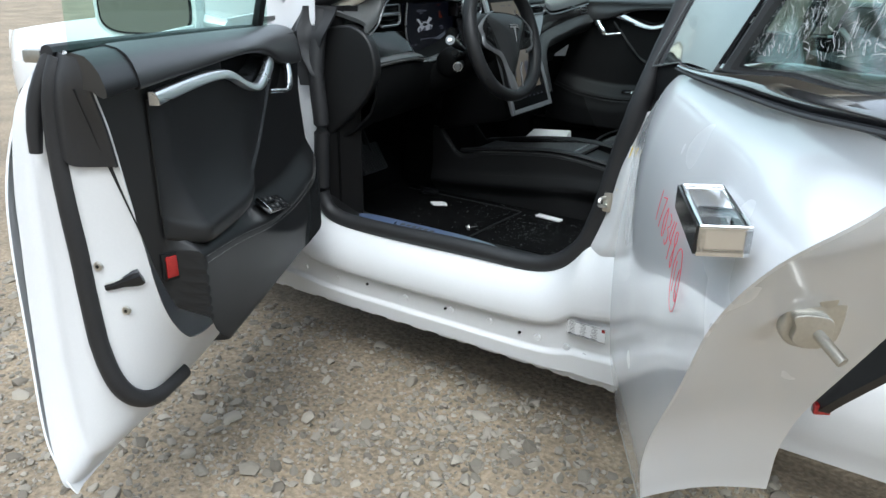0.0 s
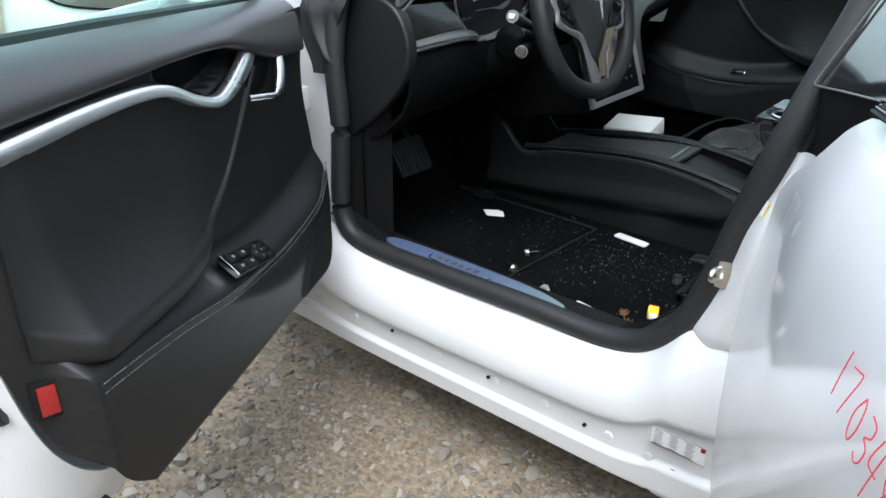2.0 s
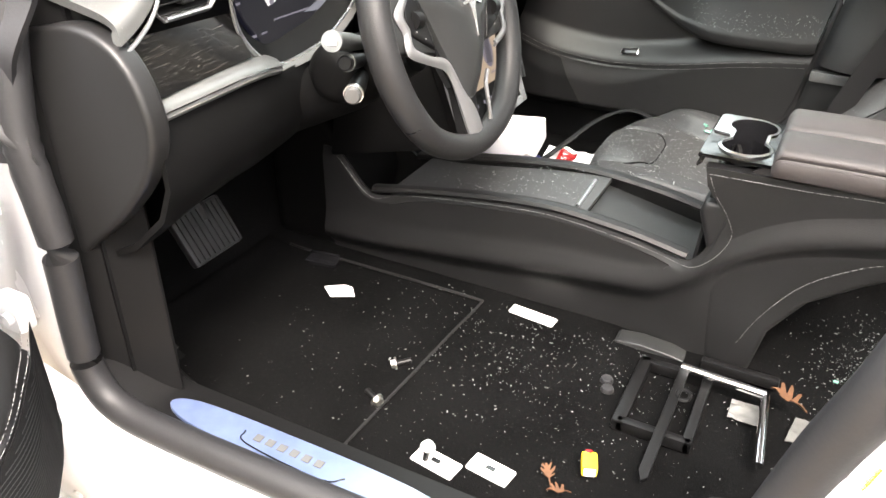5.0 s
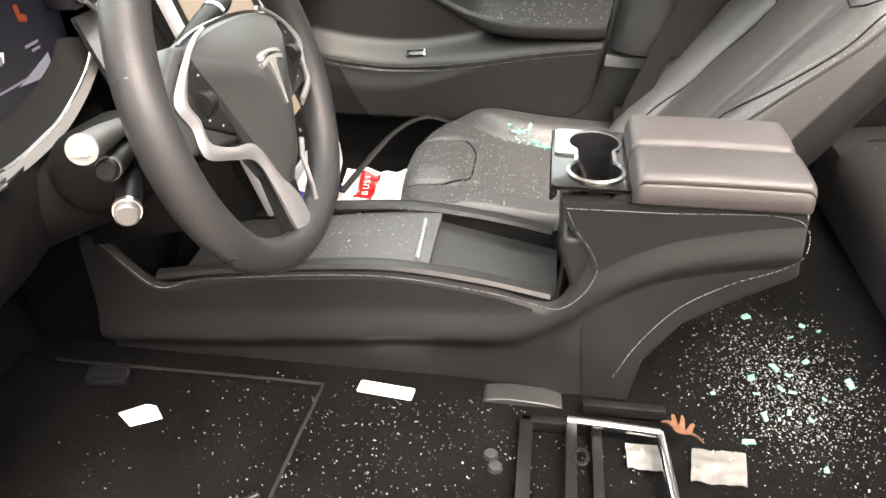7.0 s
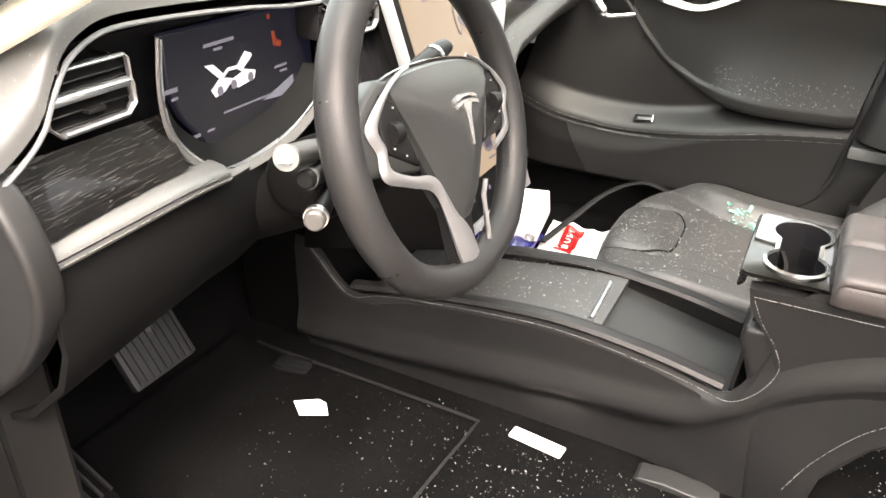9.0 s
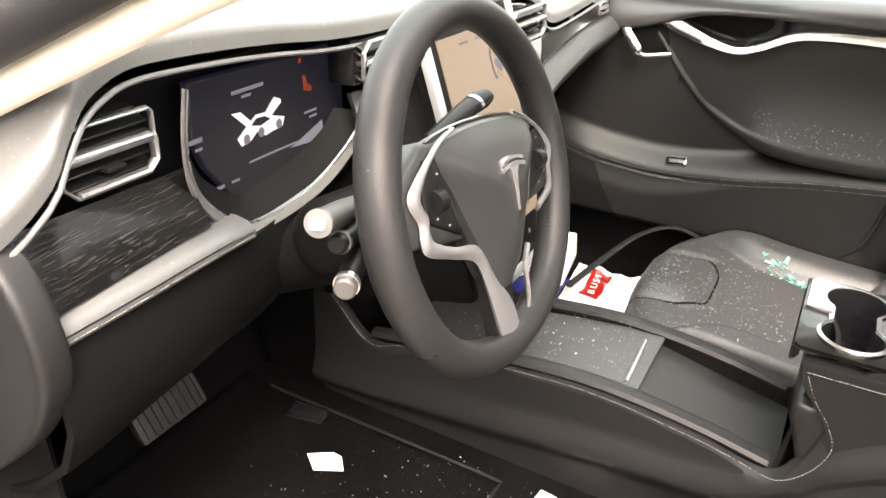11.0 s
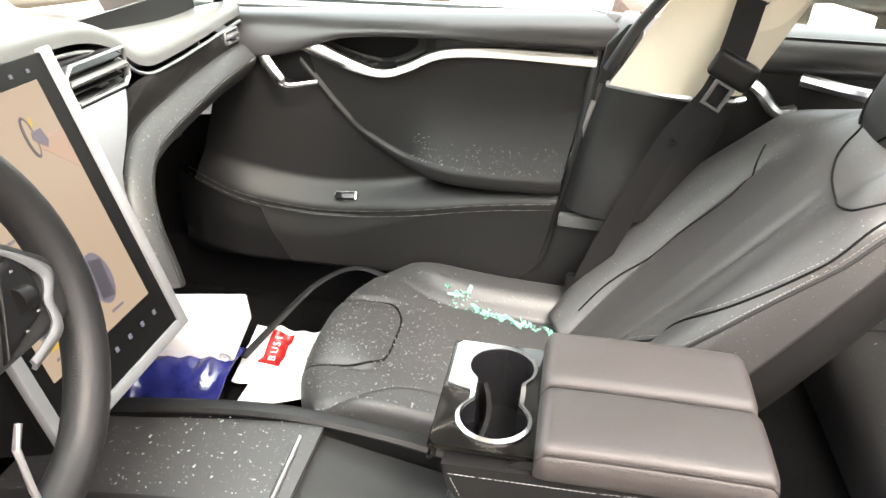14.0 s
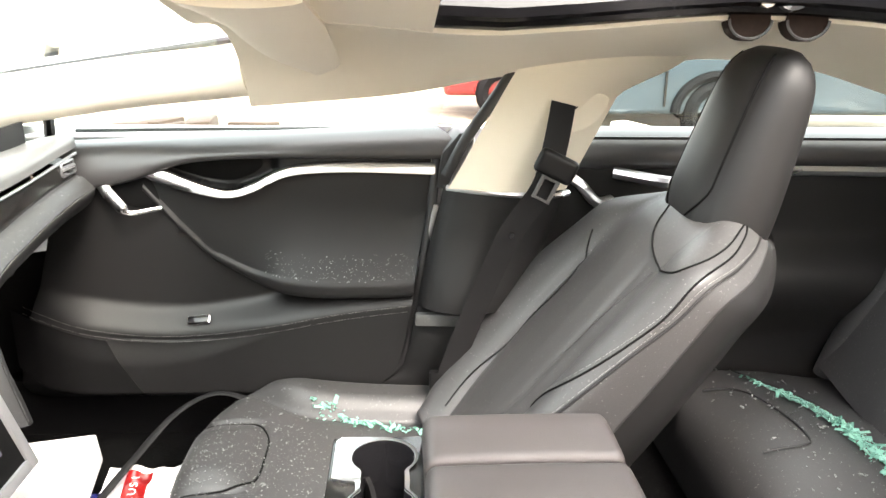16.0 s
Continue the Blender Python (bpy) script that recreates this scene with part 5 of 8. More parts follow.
        groove = 1 - 0.025 * math.exp(-((abs(t - math.pi / 2) - 0.62) / 0.05) ** 2) * S(0.12, 0.2, a)
        return c + (Vector((0, half * math.copysign(abs(math.cos(t)) ** 0.75, math.cos(t)), 0)) + n * deep * math.copysign(abs(math.sin(t)) ** 0.75, math.sin(t))) * groove

    part("headrest", loft([[head(k / 30, 2 * math.pi * i / 60) for i in range(60)] for k in range(31)]), SUEDE, ob, "tall black leather headrest", sharp=1.4)
    for s in (-1, 1):
        part("head_seam", tube([head(k / 24, math.pi / 2 + s * (0.62 + 0.5 * S(8, 2, k) * -1 * (k < 8))) + Vector((-0.0012, 0, 0)) for k in range(4, 24)], 0.0020, 6), DARK, ob)
    return cushion, back


seat_cushion, seat_back = passenger_seat()

# ---- belt ----
belt = thing("seat_belt", "black seat belt hanging with buckle tongue", "seat belt", (0.6, 0.52, 0.8))
run = smooth_line([(0.665, 0.525, 1.075), (0.65, 0.505, 1.0), (0.63, 0.497, 0.925), (0.578, 0.515, 0.836), (0.525, 0.53, 0.70), (0.49, 0.54, 0.60), (0.468, 0.545, 0.53)], 5)
part("webbing", tube(run, 0.024, 8, flat=0.06, up=(0.2, -1, 0.1)), BELT, belt)
part("tongue", moved(box((0, 0, 0), (0.074, 0.024, 0.046), 0.012, 4), pose(0.650, 0.486, 0.968, 0, 24, -12)), PLASTIC, belt, "rounded black buckle tongue grip")
part("tongue_plate", moved(tube([(-0.014, 0, 0.022), (0.014, 0, 0.022), (0.014, 0, -0.018), (-0.014, 0, -0.018)], 0.0045, 8, closed=True, up=(0, 1, 0), flat=0.5), pose(0.632, 0.484, 0.925, 0, 24, -12)), GREY_PLASTIC, belt, "dark grey tongue plate with a slot")
part("anchor", box((0.455, 0.55, 0.505), (0.05, 0.02, 0.07), 0.006), PLASTIC, belt)
part("button", cylinder((0.578, 0.505, 0.836), (0.578, 0.500, 0.836), 0.006, n=10), GLOSS, belt)
part("guide", prism([(p.x, p.z) for p in smooth_line([(0.640, 0, 1.088), (0.72, 0, 1.092), (0.752, 0, 1.078), (0.72, 0, 1.032), (0.665, 0, 1.02), (0.632, 0, 1.055)], 4, True)], "y", 0.540, 0.556, 0.003), CREAM, belt, "cream plastic belt guide")
part("guide_slot", prism([(p.x, p.z) for p in smooth_line([(0.646, 0, 1.080), (0.662, 0, 1.089), (0.692, 0, 1.074), (0.688, 0, 1.062), (0.652, 0, 1.064)], 3, True)], "y", 0.5375, 0.542), DARK, belt, "dark slot of the belt guide")


# ---- centre console ----
def build_console():
    ob = thing("centre_console", "black leather centre console with stitching and cup holder", "car console", (0.2, -0.07, 0.31))
    # low front part: side wall, top ledge and tray

    def side_y(x, z):
        ridge = on([(-0.46, 0.37), (-0.25, 0.385), (0.06, 0.422), (0.26, 0.443), (0.33, 0.490), (0.40, 0.548), (0.48, 0.588), (0.64, 0.622)], x)
        up = z - ridge
        y = -0.172 - 0.013 * (math.exp(-(up / 0.034) ** 2) if up > 0 else math.exp(-(up / 0.016) ** 2))
        return y + 0.022 * S(-0.010, -0.05, up) * S(0.36, 0.18, x) + 0.006 * S(-0.01, -0.05, up) * S(0.3, 0.42, x)

    def wall(u, v):
        # a swelling belly between the foot and the top edge
        x = lerp(-0.46, 0.64, u)
        top = on([(-0.46, 0.565), (-0.42, 0.555), (-0.345, 0.482), (-0.22, 0.510), (-0.065, 0.530), (0.06, 0.538), (0.193, 0.524), (0.30, 0.503), (0.335, 0.55), (0.37, 0.682), (0.45, 0.682), (0.64, 0.684)], x)
        low = on([(-0.46, 0.305), (0.40, 0.305), (0.42, 0.37), (0.49, 0.505), (0.56, 0.555), (0.64, 0.605)], x)
        z = lerp(low, top, v)
        return (x, side_y(x, z) + 0.006 * S(0.9, 1.0, v), z)

    part("side_panel", sheet(wall, 110, 44, 0.008), LEATHER, ob, "black leather side panel with a raised swage", sharp=1.2)

    def far_wall(u, v):
        x, y, z = wall(u, v)
        return (x, 0.045, z)

    def infill(u, v):
        x = lerp(-0.30, 0.275, u)
        top = on([(-0.46, 0.565), (-0.42, 0.555), (-0.345, 0.482), (-0.22, 0.510), (-0.065, 0.530), (0.06, 0.538), (0.193, 0.524), (0.30, 0.503)], x)
        ridge = on([(-0.46, 0.37), (-0.25, 0.385), (0.06, 0.422), (0.26, 0.443), (0.33, 0.515)], x)
        z = lerp(ridge + 0.034, top - 0.016, v)
        return (x, -0.1738 - 0.020 * math.exp(-((z - ridge) / 0.028) ** 2), z)

    part("suede_panel", sheet(infill, 60, 12, 0.002), SUEDE, ob, "black suede side infill")
    part("far_side_panel", sheet(far_wall, 60, 8, 0.008), LEATHER, ob)
    part("tray_floor", sheet(lambda u, v: (lerp(0.105, 0.312, u), lerp(-0.145, 0.02, v), lerp(0.522, 0.478, u)), 8, 6, 0.005), HUB, ob)
    part("tray_end", sheet(lambda u, v: (lerp(0.312, 0.325, u) + 0.02 * math.sin(v * 3.1), lerp(-0.15, 0.03, v), lerp(0.475, 0.66, u)), 6, 8, 0.006), VINYL, ob)
    part("slide_cover", sheet(lambda u, v: (lerp(-0.30, 0.108, u), lerp(-0.14, 0.02, v), lerp(0.498, 0.540, S(0, 1, u)) - 0.0015), 14, 6, 0.008), LEATHER_DUSTY, ob, "black sliding tray cover with dust")
    for y in (-0.160, 0.032):
        part("rail", tube(smooth_line([(-0.34, y, 0.490), (-0.22, y, 0.512), (-0.065, y, 0.534), (0.06, y, 0.542), (0.193, y, 0.530), (0.30, y, 0.510)], 5), 0.014, 8, flat=0.6), LEATHER, ob)
    part("bright_bar", tube([(0.083, -0.010, 0.540), (0.088, -0.135, 0.541)], 0.004, 8), SATIN, ob, "bright bar on the slide cover")
    # raised rear box
    part("box_body", prism([(0.305, 0.60), (0.312, 0.62), (0.395, 0.62), (0.40, 0.685), (0.632, 0.69), (0.652, 0.578), (0.572, 0.528), (0.502, 0.475), (0.455, 0.40), (0.44, 0.31), (0.36, 0.31), (0.34, 0.5)], "y", -0.170, 0.040, 0.01, 3), LEATHER, ob)
    cc = Vector((0.352, -0.066))

    def well_r(a):
        """The figure of two joined cups, by direction from its middle."""
        s, c = abs(math.sin(a)), abs(math.cos(a))
        big = 0.047 * s + math.sqrt(max(0.0, 0.039 ** 2 - (0.047 * c) ** 2)) if 0.047 * c < 0.039 else 0.0
        return max(big, 0.026 / max(c, 0.3) if c > 0.55 else 0.0, 0.024)

    def rim_r(a):
        r0 = well_r(a) + 0.0055
        return lerp(r0, max(r0, deck_r(a) * 0.94), S(1.35, 1.62, a) * S(3.25, 3.05, a))

    def deck_r(a):
        s, c = math.sin(a), math.cos(a)
        return min((0.048 if c > 0 else 0.064) / max(abs(c), 1e-3), (0.100 if s > 0 else 0.100) / max(abs(s), 1e-3))

    def ring(fa, fb, za, zb, n, thick):
        def at(u, v):
            a = 2 * math.pi * v
            rr = lerp(fa(a), fb(a), u)
            return (cc.x + rr * math.cos(a), cc.y + rr * math.sin(a), lerp(za, zb, u))
        return sheet(at, n, 72, thick)

    deck = part("cup_deck", ring(rim_r, deck_r, 0.702, 0.701, 4, 0.006), WOOD, ob, "dark striped wood cup holder deck")
    part("cup_plate", ring(well_r, rim_r, 0.7065, 0.705, 3, 0.004), SATIN, deck, "satin metal cup holder surround")
    part("cup_well", ring(lambda a: well_r(a) * 0.9, lambda a: well_r(a) + 0.001, 0.625, 0.705, 6, 0.002), GLOSS, deck, "black cup well")
    part("cup_floor", ring(lambda a: 0.001, lambda a: well_r(a) * 0.9, 0.625, 0.625, 4, 0.002), PLASTIC, deck)
    part("deck_front", sheet(lambda u, v: (0.289 + 0.008 * math.sin(3.14 * u), lerp(-0.166, 0.034, v), lerp(0.700, 0.678, u)), 6, 6, 0.004), WOOD, deck)
    # armrest lids
    for y0, y1 in ((-0.188, -0.0825), (-0.0755, 0.030)):
        ring = []
        for k in range(41):
            x = 0.519 - 0.119 * math.cos(math.pi * k / 40)
            end = min(1.0, max(0.0, min(x - 0.400, 0.638 - x) / 0.014))
            end = math.sqrt(1 - (1 - end) ** 2)
            z1 = 0.718 + 0.018 * end + 0.003 * math.cos((x - 0.52) * 9)
            q = 0.006 * (1 - end)
            a, b = y0 + q, y1 - q
            ring.append([(x, y, z) for y, z in ((a + 0.004, 0.690), (a, 0.694), (a, z1 - 0.017), (a + 0.0022, z1 - 0.015), (a, z1 - 0.013), (a + 0.0015, z1 - 0.007), (a + 0.006, z1 - 0.002), (a + 0.013, z1), ((a + b) / 2, z1 + 0.0015), (b - 0.011, z1), (b - 0.004, z1 - 0.003), (b - 0.0005, z1 - 0.010), (b, 0.700), (b - 0.002, 0.690))])
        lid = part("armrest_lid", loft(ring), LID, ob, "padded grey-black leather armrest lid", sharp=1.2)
        for dz in (-0.0095, -0.0185):
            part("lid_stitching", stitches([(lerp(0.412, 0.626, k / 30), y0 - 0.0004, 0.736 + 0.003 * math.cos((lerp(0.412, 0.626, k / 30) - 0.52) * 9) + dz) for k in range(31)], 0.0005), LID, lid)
    part("lid_base", box((0.52, -0.073, 0.683), (0.232, 0.190, 0.02), 0.004), LEATHER, ob)
    plate = [(0.304, 0.683), (0.635, 0.687), (0.643, 0.637), (0.52, 0.613), (0.43, 0.593), (0.39, 0.575), (0.365, 0.550), (0.36, 0.568), (0.35, 0.60), (0.332, 0.625), (0.312, 0.65)]
    part("box_side", prism(plate, "y", -0.1745, -0.150), LEATHER, ob, "black leather side of the armrest box")
    # stitching
    for pts in ([(-0.42, 0.552), (-0.345, 0.478), (-0.28, 0.493), (-0.22, 0.504), (-0.065, 0.524), (0.06, 0.531), (0.193, 0.517), (0.25, 0.507), (0.307, 0.497), (0.345, 0.525), (0.365, 0.568), (0.352, 0.605), (0.330, 0.635), (0.312, 0.672)], [(0.312, 0.672), (0.45, 0.674), (0.625, 0.676), (0.635, 0.607), (0.555, 0.562), (0.49, 0.512), (0.44, 0.437), (0.41, 0.365)]):
        line = [Vector((p.x, min(-0.1748, side_y(p.x, p.z)) - 0.0012, p.z)) for p in smooth_line([(x, 0, z) for x, z in pts], 8)]
        part("stitching", stitches(line), THREAD, ob, "pale stitching")
    part("front_nose", prism([(-0.62, 0.31), (-0.44, 0.31), (-0.40, 0.45), (-0.42, 0.56), (-0.52, 0.66), (-0.62, 0.70)], "y", -0.15, 0.06, 0.02, 3), DARK, ob)
    part("duct", prism([(0.20, 0.31), (0.34, 0.31), (0.335, 0.316), (0.31, 0.322), (0.25, 0.326), (0.21, 0.321)], "y", -0.205, -0.165, 0.006, 3), HUB, ob, "grey plastic duct by the console foot")


build_console()

# ---- dashboard ----
dash = thing("dashboard", "black leather dashboard with dark wood trim", "dashboard", (-0.45, 0, 0.9))


def dash_top(u, v):
    """u from the windscreen back over the brow, v from left to right."""
    y = lerp(-0.80, 0.66, v)
    hood_rise = 0.016 * math.exp(-((y + 0.43) / 0.20) ** 2)
    lift = -0.078 * S(0.15, 0.62, y) - 0.02 * S(-0.62, -0.80, y) + hood_rise
    back = -0.262 + 0.02 * S(-0.62, -0.80, y) - 0.03 * math.exp(-((y + 0.08) / 0.1) ** 2) + 0.012 * S(0.12, 0.25, y)
    x = on([(0, -0.98), (0.5, -0.55), (0.8, -0.33), (0.92, back - 0.01), (1.0, back)], u)
    z = on([(0, 0.93), (0.4, 0.985), (0.7, 1.036), (0.88, 1.046), (0.95, 1.036), (1.0, 1.018)], u) + lift * S(0.1, 0.7, u)
    dip = on([(0.10, 0.0), (0.176, -0.006), (0.231, -0.027), (0.273, -0.055), (0.315, -0.068), (0.383, -0.068), (0.493, -0.061), (0.66, -0.048)], y)
    if y < -0.25:
        dip = on([(-0.80, -0.062), (-0.788, -0.057), (-0.765, -0.045), (-0.741, -0.028), (-0.727, -0.008), (-0.705, 0.018), (-0.688, 0.028), (-0.657, 0.037), (-0.616, 0.038), (-0.532, 0.033), (-0.45, 0.025), (-0.368, 0.0145), (-0.25, 0.007)], y)
        z += (dip - lift) * S(0.62, 0.96, u)
    if y > 0.10:
        z += (dip - lift) * S(0.62, 0.96, u)
    return (x, y, z)


part("top_pad", sheet(dash_top, 60, 140, 0.012), DASH_TOP, dash, "dark leather dashboard top", sharp=1.2)
part("top_edge", tube([Vector(dash_top(1.0, k / 120)) + Vector((-0.002, 0, -0.012)) for k in range(121)], 0.0028, 8), TRIM_GREY, dash, "bright edge under the top pad")


def face(y0, y1, rows, name, mat, label="", n=24, parent=None):
    """A dashboard band across the car: rows of (x, z) from top to bottom."""
    return part(name, sheet(lambda u, v: (rows[round(u * (len(rows) - 1))][0], lerp(y0, y1, v), rows[round(u * (len(rows) - 1))][1]), len(rows) - 1, n, 0.006), mat, parent or dash, label)


face(-0.79, 0.64, [(-0.34, 1.02), (-0.34, 0.90), (-0.36, 0.80), (-0.40, 0.72)], "core", PLASTIC, n=8)
# driver side: wood, ledge, knee panel
part("wood_trim", sheet(lambda u, v: (lerp(-0.262, -0.232, u) - 0.02 * v, lerp(-0.80, -0.585, v), lerp(0.955 - 0.012 * v, 0.888, u)), 6, 14, 0.006), WOOD, dash, "glossy dark striped wood trim")
ledge = smooth_line([(-0.238, -0.79, 0.872), (-0.238, -0.70, 0.874), (-0.245, -0.60, 0.872), (-0.262, -0.53, 0.860)], 6)
part("ledge_pad", loft([[q + Vector((dx, 0, dz)) for dx, dz in ((-0.030, 0.012), (-0.010, 0.0135), (0.006, 0.011), (0.013, 0.006), (0.016, 0.0), (0.015, -0.007), (0.010, -0.010), (-0.030, -0.012))] for q in ledge]), DASH_TOP, dash, "dusty stitched leather ledge", sharp=1.0)
part("ledge_seam", tube([q + Vector((0.0158, 0, 0.002)) for q in ledge], 0.0009, 5), GLOSS, dash)
part("ledge_stitching", stitches([q + Vector((0.0166, 0, -0.003)) for q in ledge], 0.0005), THREAD, dash, "pale stitching")


def knee(u, v):
    y = lerp(-0.79, -0.28, v)
    x, z = [(-0.240, 0.862), (-0.230, 0.83), (-0.23, 0.79), (-0.25, 0.75), (-0.31, 0.70), (-0.40, 0.66), (-0.50, 0.64), (-0.6, 0.64)][round(u * 7)]
    return (x - 0.06 * S(-0.70, -0.30, y), y, z - 0.018 * S(-0.6, -0.5, y) * (1 - u) - 0.03 * S(-0.66, -0.78, y) * u)


part("knee_panel", sheet(knee, 7, 24, 0.008), DARK, dash, "black lower knee panel")
part("end_cap", prism([(p.x, p.z) for p in smooth_line([(-0.238, 0, 0.945), (-0.212, 0, 0.887), (-0.218, 0, 0.83), (-0.262, 0, 0.765), (-0.34, 0, 0.696), (-0.42, 0, 0.652), (-0.47, 0, 0.80), (-0.47, 0, 0.93), (-0.36, 0, 0.965), (-0.29, 0, 0.972)], 4, True)], "y", -0.812, -0.780, 0.012, 4), VINYL, dash, "black dashboard end cap")


def vent(y0, y1, z0, z1, x, name_label, bars=1, cut=0.012):
    """An air outlet in a broad bright frame, with a bright cross bar and dark slats."""
    v = part("air_vent", box((x - 0.035, (y0 + y1) / 2, (z0 + z1) / 2), (0.04, y1 - y0, z1 - z0), 0.006), GLOSS, dash, name_label)
    line = [(x, y0 + cut, z0), (x, y1 - cut, z0), (x, y1, z0 + cut), (x, y1, z1 - cut * 0.3), (x, y1 - cut * 0.3, z1), (x, y0 + cut, z1), (x, y0, z1 - cut), (x, y0, z0 + cut)]
    part("surround", tube(line, 0.0020, 8, closed=True, up=(1, 0, 0), flat=1.8), TRIM_GREY, v, "satin silver surround")
    mid = lerp(z0, z1, 0.60)
    low = [(x + 0.002, y0 + cut, z0 + 0.003), (x + 0.002, y1 - cut, z0 + 0.003), (x + 0.002, y1 - 0.002, z0 + cut), (x + 0.002, y1 - 0.002, mid - 0.004), (x + 0.002, y1 - 0.006, mid), (x, y0 + 0.004, mid)]
    part("lower_frame", tube(low, 0.0034, 8, up=(1, 0, 0), flat=1.6), TRIM_GREY, v, "broad silver frame of the lower outlet")
    zm = lerp(z0, z1, 0.55)
    part("vent_bar", box((x - 0.003, (y0 + y1) / 2, zm), (0.018, y1 - y0, 0.006), 0.002), SATIN, v)
    for k in range(4):
        z = lerp(z0, z1, (0.20, 0.40, 0.74, 0.88)[k])
        part("slat", box((x - 0.012, (y0 + y1) / 2, z), (0.026, (y1 - y0) * 0.92, 0.0025), 0.0008, 1, turn=(0, 22, 0)), PLASTIC, v)
    part("vent_tab", box((x + 0.002, lerp(y0, y1, 0.5), lerp(z0, z1, 0.3)), (0.012, 0.020, 0.005), 0.002), PLASTIC, v)


vent(-0.728, -0.632, 0.962, 1.020, -0.262, "black air vent with bright surround")
vent(0.085, 0.222, 0.946, 1.000, -0.236, "black air vent with bright surround")
vent(-0.322, -0.212, 0.966, 1.022, -0.248, "black air vent with bright surround")
vent(0.585, 0.640, 0.925, 0.950, -0.252, "small side air vent", cut=0.004)
part("carbon_panel", sheet(lambda u, v: (lerp(-0.262, -0.225, u), lerp(-0.330, -0.205, v), lerp(0.962, 0.86, u)), 6, 6, 0.006), GLOSS, dash, "dark panel beside the display")
part("silver_fillet", sheet(lambda u, v: (lerp(-0.228, -0.175, u), lerp(0.083, on([(0, 0.20), (0.38, 0.152), (0.655, 0.105), (1, 0.088)], u), v), lerp(0.945, 0.80, u)), 8, 6, 0.005), TRIM_GREY, dash, "silver fillet beside the touch screen")

# instrument display
cluster = thing("instrument_display", "lit instrument display showing a small white car", "display", (-0.29, -0.45, 0.93))
SCREEN_OFF = glow("dark_blue_screen", (0.012, 0.014, 0.032), 0.05)
SCREEN_WHITE = glow("white_screen_marks", (0.75, 0.75, 0.8), 0.16)
SCREEN_GREY = glow("grey_screen_marks", (0.2, 0.2, 0.26), 0.12)
SCREEN_RED = glow("red_screen_marks", (0.5, 0.08, 0.03), 0.055)
SCREEN_BLUE = glow("pale_sky_reflection", (0.25, 0.27, 0.33), 0.12)
rim = [(-0.546, 1.014), (-0.548, 0.955), (-0.532, 0.918), (-0.492, 0.866), (-0.47, 0.850), (-0.340, 0.874), (-0.284, 0.917), (-0.290, 1.010)]
frame_rim = [(-0.577, 1.02), (-0.585, 0.971), (-0.582, 0.929), (-0.563, 0.895), (-0.525, 0.861), (-0.492, 0.852), (-0.436, 0.855), (-0.377, 0.866), (-0.315, 0.895), (-0.284, 0.925)]
part("panel", prism(rim, "x", -0.318, -0.306, 0.002, 1), SCREEN_OFF, cluster, "dark blue display")
rim_line = smooth_line([(0, y, z) for y, z in frame_rim], 4)


def surround_at(u, v):
    """A broad dished band round the display, from the set-back glass out to the bright edge."""
    k = round(v * (len(rim_line) - 1))
    p, mid = rim_line[k], Vector((0, -0.43, 0.955))
    inward = (mid - p).normalized()
    return Vector((lerp(-0.2765, -0.304, u), p.y, p.z)) + inward * (0.026 * u)


part("bezel", sheet(surround_at, 6, len(rim_line) - 1, 0.003), DARK, cluster, "dished black surround", sharp=1.2)
part("outer_band", sheet(lambda u, v: surround_at(0, v) + (surround_at(0, v) - surround_at(1, v)) * 0.45 * u + Vector((-0.004 * u, 0, 0)), 3, len(rim_line) - 1, 0.003), GREY_PLASTIC, cluster, "grey outer band")
part("bright_edge", tube([surround_at(0, k / (len(rim_line) - 1)) + Vector((0.002, 0, 0)) for k in range(len(rim_line))], 0.0026, 8), SATIN, cluster)


def mark(y, z, w, h, mat, parent, x=-0.3050, name="mark"):
    part(name, box((x, y, z), (0.001, w, h)), mat, parent)


def flat_mark(points, mat, name, x=-0.3052):
    part(name, prism(points, "x", x, x + 0.0006), mat, cluster)


flat_mark([(-0.484, 0.938), (-0.478, 0.928), (-0.462, 0.931), (-0.452, 0.938), (-0.438, 0.930), (-0.408, 0.934), (-0.404, 0.944), (-0.424, 0.950), (-0.436, 0.957), (-0.452, 0.958), (-0.466, 0.950)], SCREEN_WHITE, "car_icon")
flat_mark([(-0.490, 0.968), (-0.476, 0.967), (-0.458, 0.950), (-0.466, 0.946)], SCREEN_WHITE, "car_icon")
flat_mark([(-0.436, 0.957), (-0.420, 0.971), (-0.409, 0.966), (-0.409, 0.962), (-0.426, 0.951)], SCREEN_WHITE, "car_icon")
flat_mark([(-0.461, 0.948), (-0.452, 0.954), (-0.438, 0.953), (-0.430, 0.948), (-0.446, 0.944)], SCREEN_OFF, "car_icon", -0.3045)
for y, z in ((-0.470, 0.934), (-0.446, 0.936), (-0.415, 0.938)):
    flat_mark([(y + 0.005 * math.cos(a), z + 0.006 * math.sin(a)) for a in [0.628 * k for k in range(10)]], SCREEN_GREY, "car_icon", -0.3044)
for q in ((-0.545, 0.953, 0.020, 0.005), (-0.541, 0.943, 0.010, 0.003), (-0.462, 0.990, 0.050, 0.004), (-0.465, 0.983, 0.014, 0.003), (-0.425, 0.906, 0.085, 0.0025), (-0.355, 0.938, 0.024, 0.003), (-0.350, 0.931, 0.014, 0.003), (-0.516, 0.892, 0.012, 0.004), (-0.492, 0.892, 0.012, 0.003), (-0.335, 0.893, 0.012, 0.004)):
    mark(*q, SCREEN_GREY, cluster, name="text_bar")
